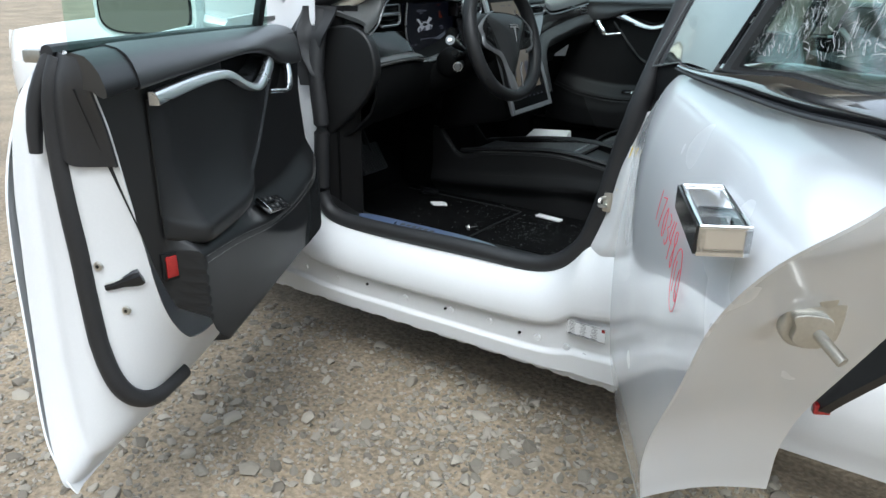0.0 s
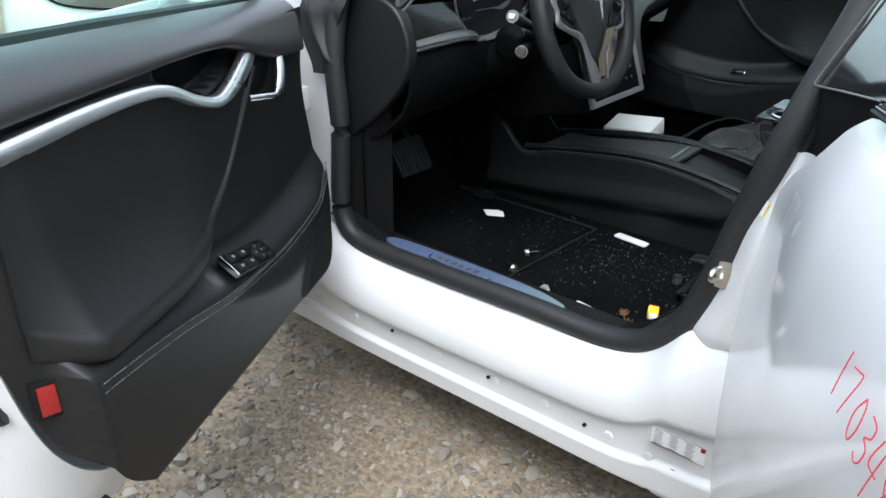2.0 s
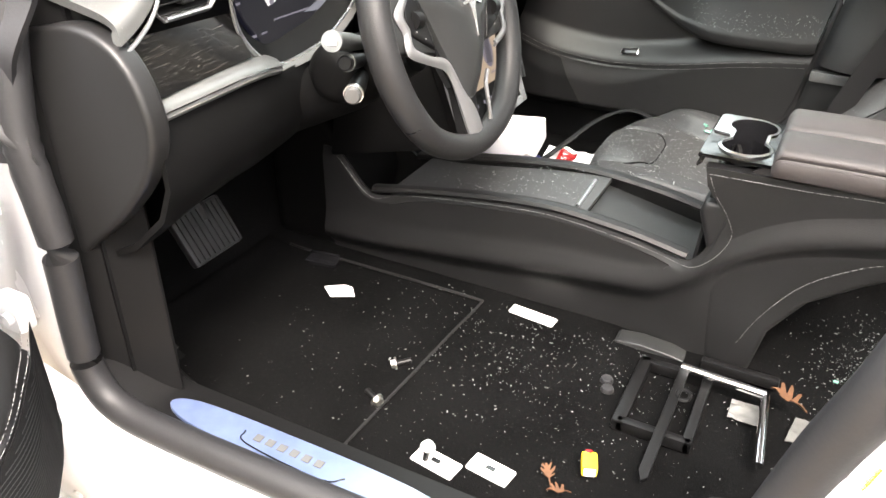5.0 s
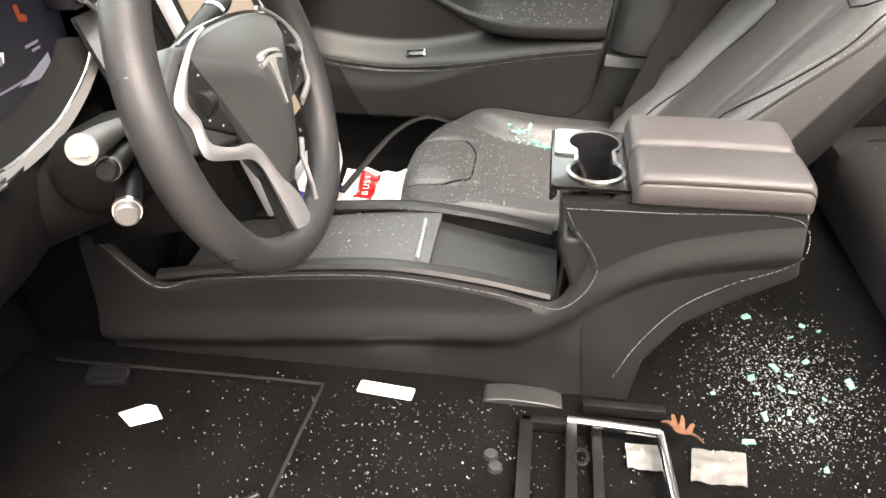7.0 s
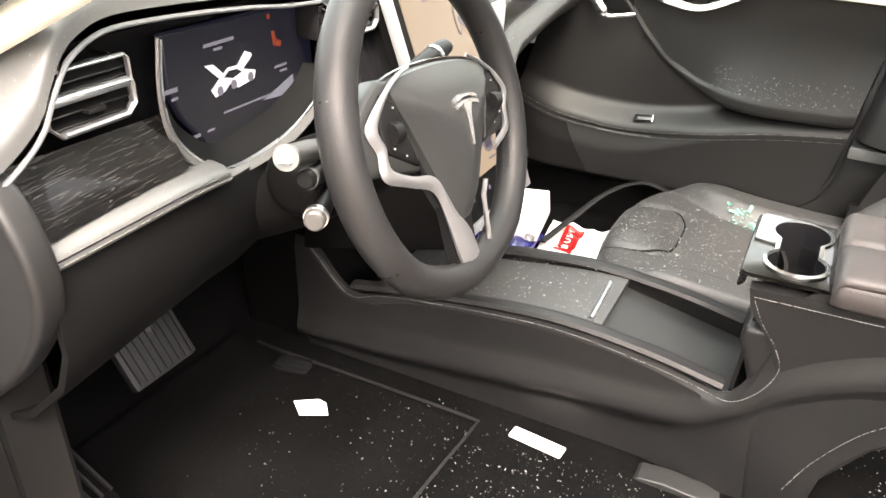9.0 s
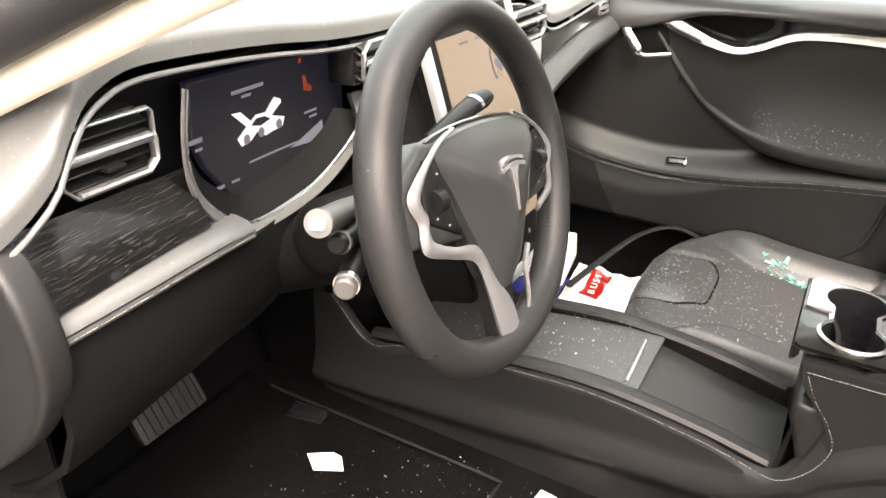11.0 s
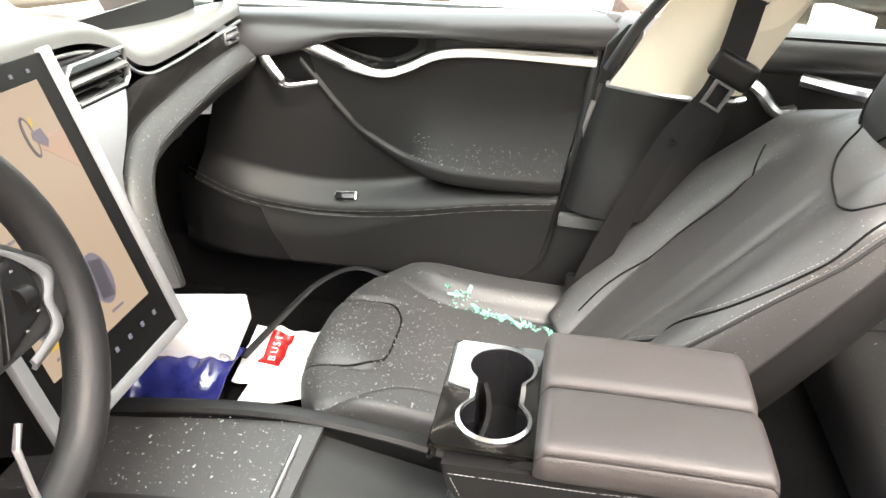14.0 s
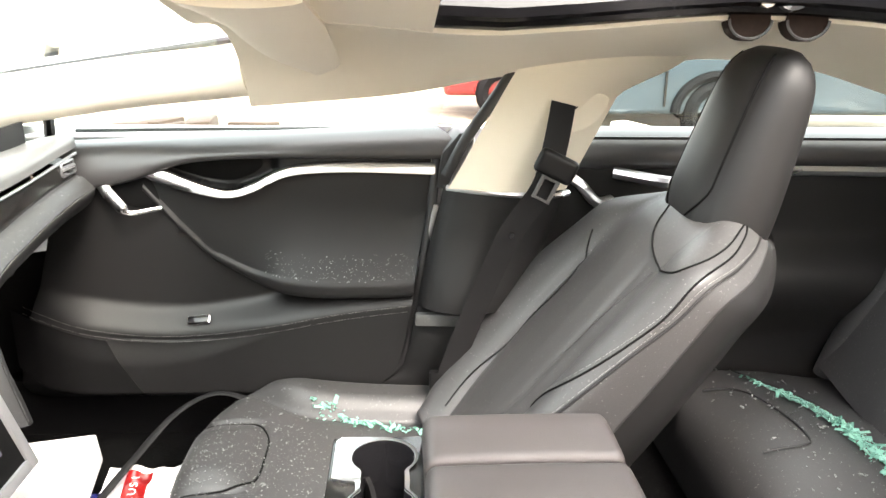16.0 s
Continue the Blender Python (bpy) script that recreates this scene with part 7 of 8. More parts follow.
def rear_door_left():
    ob = thing("rear_door", "open dented white rear door with marker writing", "car door", ROPEN @ RH)

    def put(name, bm, mat, label="", parent=None, sharp=0.7):
        return part(name, moved(bm, ROPEN), mat, parent or ob, label, sharp)

    TOP_EDGE = [(0.56, 0.800), (0.60, 0.838), (0.645, 0.868), (0.685, 0.905), (0.72, 0.943), (0.79, 0.980), (1.1, 0.998), (1.35, 1.015), (1.62, 1.03)]

    def skin(u, v):
        z = lerp(0.13, 1.03, v)
        x = lerp(lerp(0.60, 0.562, S(0.5, 0.8, z)), on(REAR_EDGE, z), u ** 1.25)
        z = lerp(0.13, min(1.03, on(TOP_EDGE, x)), v)
        return (x, -rear_skin_w(x, z), z)

    put("outer_skin", sheet(skin, 130, 80, 0.004), PAINT, "dented glossy white outer skin", sharp=1.2)
    lip = smooth_line([(0.566, -0.892, 0.760), (0.566, -0.893, 0.790), (0.585, -0.896, 0.820), (0.612, -0.899, 0.846), (0.640, -0.902, 0.862)], 5)
    put("skin_lip", tube(lip, [lerp(0.0025, 0.008, math.sin(math.pi * k / (len(lip) - 1)) ** 0.6) for k in range(len(lip))], 10, flat=0.55, up=(0, 1, 0)), PAINT, "folded lip of the skin")

    def shut(u, v):
        z = lerp(0.14, 0.985, v)
        x = on(REAR_EDGE, z)
        w = rear_skin_w(x, z)
        return (x - 0.02 - 0.05 * u - 0.02 * math.sin(math.pi * u), -lerp(w - 0.004, w - 0.27, u), z)

    put("shut_face", sheet(shut, 14, 40, 0.003), PAINT, "white rear shut face")
    put("inner_trim", sheet(lambda u, v: (lerp(0.62, on(REAR_EDGE, lerp(0.40, 0.99, v)) - 0.105, u), -0.635 + 0.05 * math.sin(math.pi * v), lerp(0.40, 0.99, v)), 20, 14, 0.02), VINYL, "black inner trim")
    put("reflector", box((0.965, -0.625, 0.405), (0.016, 0.03, 0.02), 0.003), RED, "red reflector")
    # handle: a hollow bar standing out, open on its upper side
    def bar(k, w_in, z_up):
        return Vector((lerp(1.258, 1.462, k), -lerp(lerp(1.000, 1.028, k), lerp(0.945, 0.975, k), w_in), lerp(0.874, 0.892, k) + z_up))

    def wall(w0, w1, z0, z1, k0=0.0, k1=1.0):
        return loft([[bar(k, w0, z0), bar(k, w0, z1), bar(k, w1, z1), bar(k, w1, z0)] for k in (lerp(k0, k1, i / 8) for i in range(9))])

    h = put("outer_handle", join(wall(0, 1, -0.004, 0.004), wall(0, 0.14, 0, 0.026), wall(0.86, 1, 0, 0.026), wall(0, 1, 0, 0.026, 0, 0.07), wall(0, 1, 0, 0.026, 0.93, 1)), CHROME, "popped out chrome door handle")
    put("handle_rim", tube([bar(k, w_in, 0.0265) for k, w_in in ((0, 0.05), (0.33, 0.05), (0.66, 0.05), (1, 0.05), (1, 0.95), (0.66, 0.95), (0.33, 0.95), (0, 0.95))], 0.0028, 8, closed=True), CHROME, parent=h)
    # black plate in place of the dark trim mirrored in the chrome face
    put("handle_dark_face", wall(-0.06, -0.01, -0.002, 0.027, -0.01, 1.0), GLOSS, "chrome outer face of the handle, its dark reflection made as a black plate", parent=h)
    put("handle_recess", wall(0.2, 0.8, 0.002, 0.010, 0.45, 0.85), GLOSS, parent=h)
    plate = smooth_line([(-0.875, 0.795, 0), (-0.845, 0.803, 0), (-0.805, 0.795, 0), (-0.795, 0.77, 0), (-0.80, 0.725, 0), (-0.82, 0.712, 0), (-0.855, 0.715, 0), (-0.872, 0.735, 0), (-0.868, 0.765, 0)], 4, True)
    b = put("torn_striker", join(prism([(p.x, p.y) for p in plate], "x", 1.304, 1.318, 0.005, 3), moved(prism([(p.x * 0.62 - 0.319, p.y * 0.5 + 0.362) for p in plate], "x", 1.316, 1.329, 0.005, 3), Matrix.Identity(4))), STEEL, "torn off zinc striker plate")
    put("bolt", cylinder((1.318, -0.825, 0.785), (1.330, -0.825, 0.785), 0.012, n=14, bevel=0.003), STEEL, parent=b)
    put("pin", cylinder((1.325, -0.83, 0.738), (1.362, -0.81, 0.718), 0.0075, n=12), STEEL, parent=b)
    def band(u, v):
        # gloss black band under the window, broad and rounded
        x = lerp(0.78, 1.64, u)
        z = on([(0.78, 0.984), (0.92, 0.990), (1.10, 1.002), (1.35, 1.020), (1.64, 1.050)], x)
        h = lerp(0.014, 0.042, S(0.78, 1.25, x))
        return (x, -0.912 + 0.050 * v ** 1.6 - 0.008 * math.sin(math.pi * v), z + h * v - 0.006)

    put("belt_trim", sheet(band, 40, 10, 0.006), PIANO, "glossy black band under the rear window", sharp=1.2)
    put("bright_trim", tube([Vector(band(k / 24, 0)) + Vector((0, -0.002, -0.002)) for k in range(25)], 0.0028, 6), RUBBER)
    g = put("window_glass", sheet(lambda u, v: (lerp(0.98, 1.6, u) + 0.04 * v, -lerp(0.87, 0.70, v), lerp(1.02 + 0.06 * u, 1.40, v)), 10, 8, 0.004), GREEN_GLASS, "cracked clear rear window")
    g.visible_shadow = False
    # web of cracks in the window
    rc = random.Random(8)

    def pane_at(u, v):
        return Vector((lerp(0.98, 1.6, u) + 0.04 * v, -lerp(0.87, 0.70, v) - 0.0035, lerp(1.02 + 0.06 * u, 1.40, v)))

    bm = bmesh.new()
    for k in range(900):
        u, v, a = 0.04 + 0.72 * rc.random(), 0.02 + 0.55 * rc.random(), rc.choice((0.9, 2.3, 2.9)) + rc.gauss(0, 0.45)
        last = None
        for i in range(4):
            p = pane_at(min(0.97, max(0.03, u)), min(0.97, max(0.0, v)))
            ring = [bm.verts.new(p + Vector((0.0005, 0, 0.0003))), bm.verts.new(p - Vector((0.0005, 0, 0.0003)))]
            if last:
                bm.faces.new((last[0], last[1], ring[1], ring[0]))
            last = ring
            a += rc.uniform(-0.4, 0.4)
            u, v = u + 0.012 * math.cos(a), v + 0.022 * math.sin(a)
    put("crack_web", bm, WHITE_PLASTIC, "white web of cracks")
    put("pillar_applique", sheet(lambda u, v: (lerp(0.540, 0.975, u) + 0.10 * v, -lerp(0.903, 0.72, v), lerp(on([(0.54, 0.946), (0.79, 0.988), (1.0, 1.0)], lerp(0.540, 0.975, u)), 1.42, v)), 8, 8, 0.006), PIANO, "glossy black pillar applique")
    put("applique_edge", tube([(0.640, -0.730, 1.40), (0.5415, -0.9065, 0.950), (0.545, -0.9075, 0.9465), (0.66, -0.9075, 0.9665), (0.775, -0.9075, 0.9855)], 0.0016, 6), TRIM_GREY, "thin bright edge of the applique")
    put("window_edge", tube([(0.995 + 0.10 * k / 8, -lerp(0.886, 0.72, k / 8), lerp(0.998, 1.40, k / 8)) for k in range(9)], 0.012, 8), RUBBER)

    def corner(u, v):
        z = lerp(0.850, lerp(0.946, 0.987, u), v)
        return (lerp(on([(0.85, 0.600), (0.87, 0.572), (0.90, 0.556), (0.95, 0.540)], z), on([(0.85, 0.640), (0.868, 0.655), (0.905, 0.695), (0.943, 0.73), (0.985, 0.80)], z), u), -0.898, z)

    put("corner_plate", sheet(corner, 14, 14, 0.006), PLASTIC, "black corner plate of the rear door")
    # marker writing on the skin
    # each stroke in units of its height
    STROKES = {"1": [[(0.16, 1), (0, 0)]], "7": [[(-0.08, 0.93), (0.16, 0.98), (0.30, 0.93), (-0.05, 0)]], "0": [[(0.22, 0.93), (0.02, 0.55), (0.0, 0.15), (0.12, 0.02), (0.28, 0.35), (0.30, 0.75), (0.22, 0.93)]],
               "3": [[(0.10, 0.95), (0.32, 0.88), (0.30, 0.65), (0.10, 0.52), (0.28, 0.40), (0.22, 0.12), (0.05, 0.0), (-0.06, 0.12)]], "4": [[(0.18, 1.0), (0.0, 0.45), (0.34, 0.40)], [(0.40, 1.05), (0.08, -0.18)]],
               "8": [[(0.40, 0.72), (0.36, 0.95), (0.16, 0.92), (0.14, 0.70), (0.26, 0.42), (0.16, -0.12), (0.04, 0.02), (0.18, 0.38), (0.40, 0.72)]], "6": [[(0.28, 1.0), (0.05, 0.4), (0.05, 0.05), (0.22, 0.0), (0.28, 0.25), (0.08, 0.30)]]}

    def pen(ch, x0, z0, size):
        lines = []
        for stroke in STROKES[ch]:
            run = smooth_line([(x0 + size * a, 0, z0 + size * b) for a, b in stroke], 4)
            lines.append(tube([(p.x, -rear_skin_w(p.x, p.z) - 0.0042, p.z) for p in run], 0.0010, 6, flat=0.5, up=(0, 1, 0)))
        put("digit", join(*lines), INK, "hand-written red marker digit")

    for k, ch in enumerate("170348"):
        pen(ch, 1.004 + 0.0250 * k, 0.768 - 0.0042 * k, 0.052)
    for k, ch in enumerate("16"):
        pen(ch, 1.166 + 0.017 * k, 0.716 - 0.004 * k, 0.050)
    put("marker_ring", tube([(x, -rear_skin_w(x, z) - 0.0042, z) for x, z in ((1.180 + 0.026 * math.cos(a) + 0.006 * math.sin(a), 0.738 + 0.050 * math.sin(a)) for a in (2 * math.pi * k / 28 for k in range(28)))], 0.0010, 6, closed=True, flat=0.5, up=(0, 1, 0)), INK)
    return ob


rear_door_left()
part("rear_sill", sheet(lambda u, v: (lerp(0.68, 1.5, u), -on([(0, 0.875), (0.3, 0.90), (0.6, 0.91), (0.9, 0.88), (1, 0.80)], v), lerp(0.165, 0.44, v)), 10, 14, 0.004), PAINT_IN, car)

# sill label
lab = thing("sill_label", "white paper label with small print on the sill", "label", (0.5, -0.91, 0.33))
LABEL_W = -(0.9178 + 0.0022)
part("paper", box((0.497, LABEL_W + 0.001, 0.333), (0.098, 0.0016, 0.036)), PAINT_IN, lab)
part("outline", tube([(0.448, LABEL_W, 0.315), (0.546, LABEL_W, 0.315), (0.546, LABEL_W, 0.351), (0.448, LABEL_W, 0.351)], 0.0006, 4, closed=True, up=(0, 1, 0)), RUBBER, lab)
for k in range(9):
    for j in range(3):
        part("print_bar", box((0.460 + 0.028 * j + 0.002 * (k % 2), LABEL_W, 0.3475 - 0.0035 * k), (0.011 + 0.006 * ((k * 2 + j) % 3) / 2, 0.0008, 0.0008)), GREY_PLASTIC, lab)
part("print_line", box((0.488, LABEL_W, 0.3175), (0.074, 0.0008, 0.0012)), RUBBER, lab)
part("red_square", box((0.5395, LABEL_W, 0.3455), (0.008, 0.0010, 0.008)), RED, lab)

# label on the door pillar
plab = thing("pillar_label", "white pillar label with a yellow strip", "label", (0.526, -0.866, 0.72))
for y_off, w, mat, nm in ((0.0, 0.007, WHITE_PAPER, "paper"), (0.0045, 0.003, YELLOW, "yellow_strip")):
    part(nm, sheet(lambda u, v: (lerp(0.514, 0.540, v) + y_off + lerp(0, w, u), -0.8645 - 0.034 * (y_off + w * u) / 0.03 - 0.001, lerp(0.672, 0.775, v)), 2, 2, 0.001), mat, plab)

# ---- clutter on the floor ----
rnd = random.Random(11)


def crumbs(name, label, count, pick, mat, lo, hi):
    bm = bmesh.new()
    for k in range(count):
        p = pick()
        if p is None:
            continue
        r = lo + (hi - lo) * rnd.random() ** 2.5
        m = Matrix.Translation(p) @ pose(0, 0, 0, rnd.uniform(-40, 40), rnd.uniform(-40, 40), rnd.uniform(0, 360))
        long = rnd.uniform(0.8, 2.4)
        vs = [bm.verts.new(m @ Vector((a * r * long * rnd.uniform(0.6, 1.2), b * r * rnd.uniform(0.4, 1.1), c * r * 0.45))) for a in (-1, 1) for b in (-1, 1) for c in (-1, 1)]
        for f in ((0, 1, 3, 2), (4, 6, 7, 5), (0, 4, 5, 1), (2, 3, 7, 6), (0, 2, 6, 4), (1, 5, 7, 3)):
            bm.faces.new([vs[i] for i in f])
    solo(name, bm, mat, label, "broken glass", kind="stuff", sharp=0.2)


def on_floor():
    if rnd.random() < 0.25:
        x, y = rnd.uniform(-0.45, 0.45), rnd.uniform(-0.66, -0.20)
    else:
        x, y = rnd.gauss(0.10, 0.17), rnd.gauss(-0.33, 0.12)
    if not -0.5 < x < 0.8 or not -0.68 < y < -0.19:
        return None
    return Vector((x, y, 0.319 if x > -0.08 else 0.329))


def on_back_floor():
    x, y = rnd.gauss(0.71, 0.08), rnd.gauss(-0.12, 0.10)
    if y > 0.2 or x < 0.46 or x > 0.9:
        return None
    return Vector((x, y, 0.320))


def on_seat():
    p = seat_cushion(min(0.92, max(0.16, rnd.gauss(0.46, 0.17))), min(0.88, max(0.06, rnd.gauss(0.45, 0.2))))
    return Vector(p) + Vector((0, 0, 0.003))


def on_seat_gap():
    k = rnd.random()
    p = Vector((lerp(0.20, 0.47, k), lerp(0.53, 0.455, k) + rnd.gauss(0, 0.008), 0))
    u = lerp(0.565, 0.90, k)
    q = seat_cushion(u, min(0.95, max(0.05, (p.y - SEAT_Y) / 0.524 + 0.5)))
    return Vector(q) + Vector((0, 0, 0.004))


def on_bench():
    y = rnd.uniform(-0.05, 0.64)
    x = 1.11 + rnd.gauss(0, 0.07)
    return Vector((x, y, bench_top(x, y) + 0.003))


def on_bench_row():
    k = rnd.random() ** 0.45
    x, y = lerp(1.09, 1.21, k) + rnd.gauss(0, 0.004 + 0.014 * k * k), lerp(0.62, 0.15, k)
    return Vector((x, y, bench_top(x, y) + 0.004 + rnd.uniform(0, 0.008) * k))


def on_door_lip():
    x = rnd.uniform(0.10, 0.40)
    lip, h = on(LIP, x), rnd.random() ** 1.6 * 0.05
    w = 0.6665 - (0.6665 - lip - 0.006) * (1 - min(1.0, h / 0.16)) ** 2.3
    return Vector((x, w - 0.0035, on(PAD_EDGE, x) + 0.009 + h))


crumbs("door_glass", "fine white glass dust on the door insert", 420, on_door_lip, CRUMB_WHITE, 0.0003, 0.0012)
crumbs("glass_specks", "tiny white glass specks over the carpet", 1500, on_floor, CRUMB_WHITE, 0.0002, 0.0011)
crumbs("glass_heap", "dense white glass specks on the rear carpet", 3600, on_back_floor, CRUMB_WHITE, 0.00025, 0.0012)
crumbs("seat_glass", "white glass specks over the seat cushion", 1700, on_seat, CRUMB_WHITE, 0.0002, 0.0013)
def on_cover():
    u, v = rnd.random() ** 0.6, rnd.random()
    return Vector((lerp(-0.28, 0.10, u), lerp(-0.135, 0.015, v), lerp(0.498, 0.540, S(0, 1, u)) + 0.0078))


crumbs("tray_glass", "fine white glass dust on the tray cover", 300, on_cover, CRUMB_WHITE, 0.0003, 0.0014)
crumbs("seat_glass_row", "pale green glass crumbs in the seat seam", 120, on_seat_gap, GLASS_CRUMB, 0.0015, 0.006)
crumbs("bench_glass", "white glass specks on the rear bench", 340, on_bench, CRUMB_WHITE, 0.0004, 0.0022)
crumbs("bench_glass_row", "heap of pale green glass crumbs on the bench", 560, on_bench_row, GLASS_CRUMB, 0.0012, 0.0055)
crumbs("floor_green_glass", "pale green glass pieces on the rear carpet", 22, on_back_floor, GLASS_CRUMB, 0.003, 0.007)

solo("paper_scrap", prism([(-0.365, -0.325), (-0.33, -0.300), (-0.312, -0.302), (-0.292, -0.325), (-0.335, -0.348)], "z", 0.330, 0.333), WHITE_PAPER, "white paper scrap lying on the floor mat", "paper")
clip = thing("seat_bracket", "white metal floor bracket on the carpet", "bracket", (0.04, -0.2, 0.32))
part("strip", box((0.043, -0.205, 0.321), (0.095, 0.026, 0.006), 0.003, turn=(0, 0, -6)), WHITE_PLASTIC, clip)
for x, y, w in ((0.055, -0.63, 0.075), (0.135, -0.605, 0.07)):
    br = thing("floor_bracket", "white seat rail bracket showing through the carpet", "bracket", (x, y, 0.31), "seat brackets")
    part("plate", box((x, y, 0.318), (w, 0.035, 0.008), 0.003, turn=(0, 0, -8)), WHITE_PLASTIC, br)
    part("slot", box((x, y, 0.3225), (0.015, 0.008, 0.002), turn=(0, 0, -8)), GLOSS, br)


def bolt(at, turn, upright=False):
    b = thing("bolt", "loose dark steel bolt on the carpet", "bolt", at, "loose bolts")
    m = pose(*at, *turn)
    part("head", moved(cylinder((0, 0, 0), (0, 0, 0.007), 0.0085, n=6), m), STEEL, b)
    part("flange", moved(cylinder((0, 0, 0.007), (0, 0, 0.0095), 0.012, n=14), m), STEEL, b)
    part("shank", moved(cylinder((0, 0, 0.009), (0, 0, 0.036), 0.0048, n=10), m), PLASTIC, b)


bolt((-0.120, -0.47, 0.327), (0, 80, 35))
bolt((-0.085, -0.565, 0.327), (0, 80, 160))
bolt((0.045, -0.635, 0.358), (180, 10, 0))
plug = thing("connector", "yellow electrical connector with a red clip", "connector", (0.265, -0.535, 0.32))
part("body", box((0.265, -0.535, 0.330), (0.024, 0.034, 0.020), 0.004, turn=(0, 0, 20)), YELLOW, plug)
part("face", box((0.271, -0.551, 0.330), (0.018, 0.004, 0.014), 0.002, turn=(0, 0, 20)), WHITE_PLASTIC, plug)
part("clip", box((0.259, -0.520, 0.334), (0.012, 0.012, 0.012), 0.003, turn=(0, 0, 20)), RED, plug)
for x, y in ((0.228, -0.322), (0.236, -0.345)):
    solo("rubber_plug", cylinder((x, y, 0.315), (x, y, 0.325), 0.012, 0.010, 14, 0.002), RUBBER, "round black rubber plug on the carpet", "plug", "rubber plugs")
solo("black_clip", join(box((-0.42, -0.255, 0.338), (0.07, 0.028, 0.012), 0.003, turn=(0, 0, 8)), box((-0.42, -0.243, 0.348), (0.066, 0.006, 0.012), 0.002, turn=(0, 0, 8))), GLOSS, "small black plastic clip on the mat", "clip")


def leaf(at, turn, size):
    pts = smooth_line([(0.04, -1.0, 0), (0.05, -0.45, 0), (0.34, -0.42, 0), (0.40, -0.22, 0), (0.14, -0.12, 0), (0.46, 0.10, 0), (0.50, 0.30, 0), (0.16, 0.22, 0), (0.34, 0.55, 0), (0.28, 0.68, 0), (0.10, 0.55, 0), (0.06, 0.95, 0), (-0.06, 0.95, 0), (-0.12, 0.55, 0), (-0.30, 0.62, 0), (-0.34, 0.48, 0), (-0.16, 0.24, 0), (-0.48, 0.26, 0), (-0.46, 0.06, 0), (-0.14, -0.10, 0), (-0.38, -0.26, 0), (-0.30, -0.44, 0), (-0.05, -0.45, 0), (-0.04, -1.0, 0)], 2, True)
    bm = prism([(p.x * size, p.y * size) for p in pts], "z", 0, 0.001)
    for v in bm.verts:
        v.co.z += 0.9 * abs(v.co.x) + 0.25 * size * math.sin(v.co.y / size * 2.5) ** 2
    solo("dry_leaf", moved(bm, pose(*at, 0, 0, turn)), LEAF, "dry brown oak leaf on the carpet", "leaf", "dry leaves")


leaf((0.215, -0.575, 0.319), 30, 0.022)
leaf((0.24, -0.598, 0.319), 110, 0.018)
leaf((0.512, -0.262, 0.342), 60, 0.034)

# seat frame remains behind the seat place
rail = thing("seat_frame_part", "black metal seat frame part with a bright lever", "seat frame", (0.36, -0.33, 0.31))
tray = [(0.275, -0.255), (0.385, -0.255), (0.385, -0.425), (0.28, -0.425)]
for k in range(4):
    (x0, y0), (x1, y1) = tray[k], tray[(k + 1) % 4]
    part("tray_edge", box(((x0 + x1) / 2, (y0 + y1) / 2, 0.328), (abs(x1 - x0) + 0.016, abs(y1 - y0) + 0.016, 0.022), 0.004), PLASTIC, rail)
part("flat_bar", prism([(0.338, -0.265), (0.354, -0.268), (0.352, -0.54), (0.344, -0.55), (0.336, -0.53)], "z", 0.345, 0.351, 0.001), PLASTIC, rail, "flat black bar")
part("lug", tube([(0.358 + 0.011 * math.cos(a), -0.335 + 0.014 * math.sin(a), 0.349) for a in (2 * math.pi * k / 16 for k in range(16))], 0.0035, 6, closed=True), PLASTIC, rail)
part("tube_bar", tube([(0.340, -0.266, 0.352), (0.478, -0.275, 0.352)], 0.008, 10), CHROME, rail, "bright steel tube")
part("cross_bar", tube([(0.478, -0.275, 0.350), (0.490, -0.43, 0.340)], 0.008, 10), CHROME, rail)
part("slide", box((0.43, -0.212, 0.333), (0.13, 0.016, 0.02), 0.004), PLASTIC, rail)
solo("clear_bag", sheet(lambda u, v: (lerp(0.52, 0.60, u) + 0.01 * v, lerp(-0.335, -0.27, v), 0.322 + 0.006 * noise.noise((u * 4, v * 4, 0))), 10, 10, 0.001), CLEAR_BAG, "small clear plastic bag with a white slip", "bag")
solo("white_slip", sheet(lambda u, v: (lerp(0.43, 0.485, u), lerp(-0.325, -0.275, v), 0.325 + 0.006 * noise.noise((u * 4, v * 4, 3))), 8, 8, 0.001), CLEAR_BAG, "crumpled white slip under the steel tube", "paper")

# ---- passenger footwell ----
bx = thing("white_box", "white plastic box with a round screw corner", "box", (-0.28, 0.36, 0.31))
part("shell", moved(box((0, 0, 0), (0.165, 0.13, 0.062), 0.006), pose(-0.262, 0.375, 0.428, 8, -4, 6)), WHITE_PLASTIC, bx)
part("screw_seat", moved(tube([(0.068 + 0.009 * math.cos(a), -0.0655, -0.018 + 0.009 * math.sin(a)) for a in (2 * math.pi * k / 16 for k in range(16))], 0.003, 6, closed=True, up=(0, 1, 0)), pose(-0.262, 0.375, 0.428, 8, -4, 6)), STEEL, bx)
BLUE = material("blue_plastic_wrap", (0.012, 0.015, 0.10), 0.2, vary=0.4, grain=25, bump=0.6, depth=0.01, coat=0.5)
solo("blue_bag", sheet(lambda u, v: (lerp(-0.36, -0.17, u), lerp(0.20, 0.44, v), 0.325 + 0.072 * math.sin(math.pi * v) ** 0.7 + 0.018 * noise.noise((u * 6, v * 6, 0))), 20, 14, 0.002), BLUE, "crumpled dark blue plastic bag", "bag")
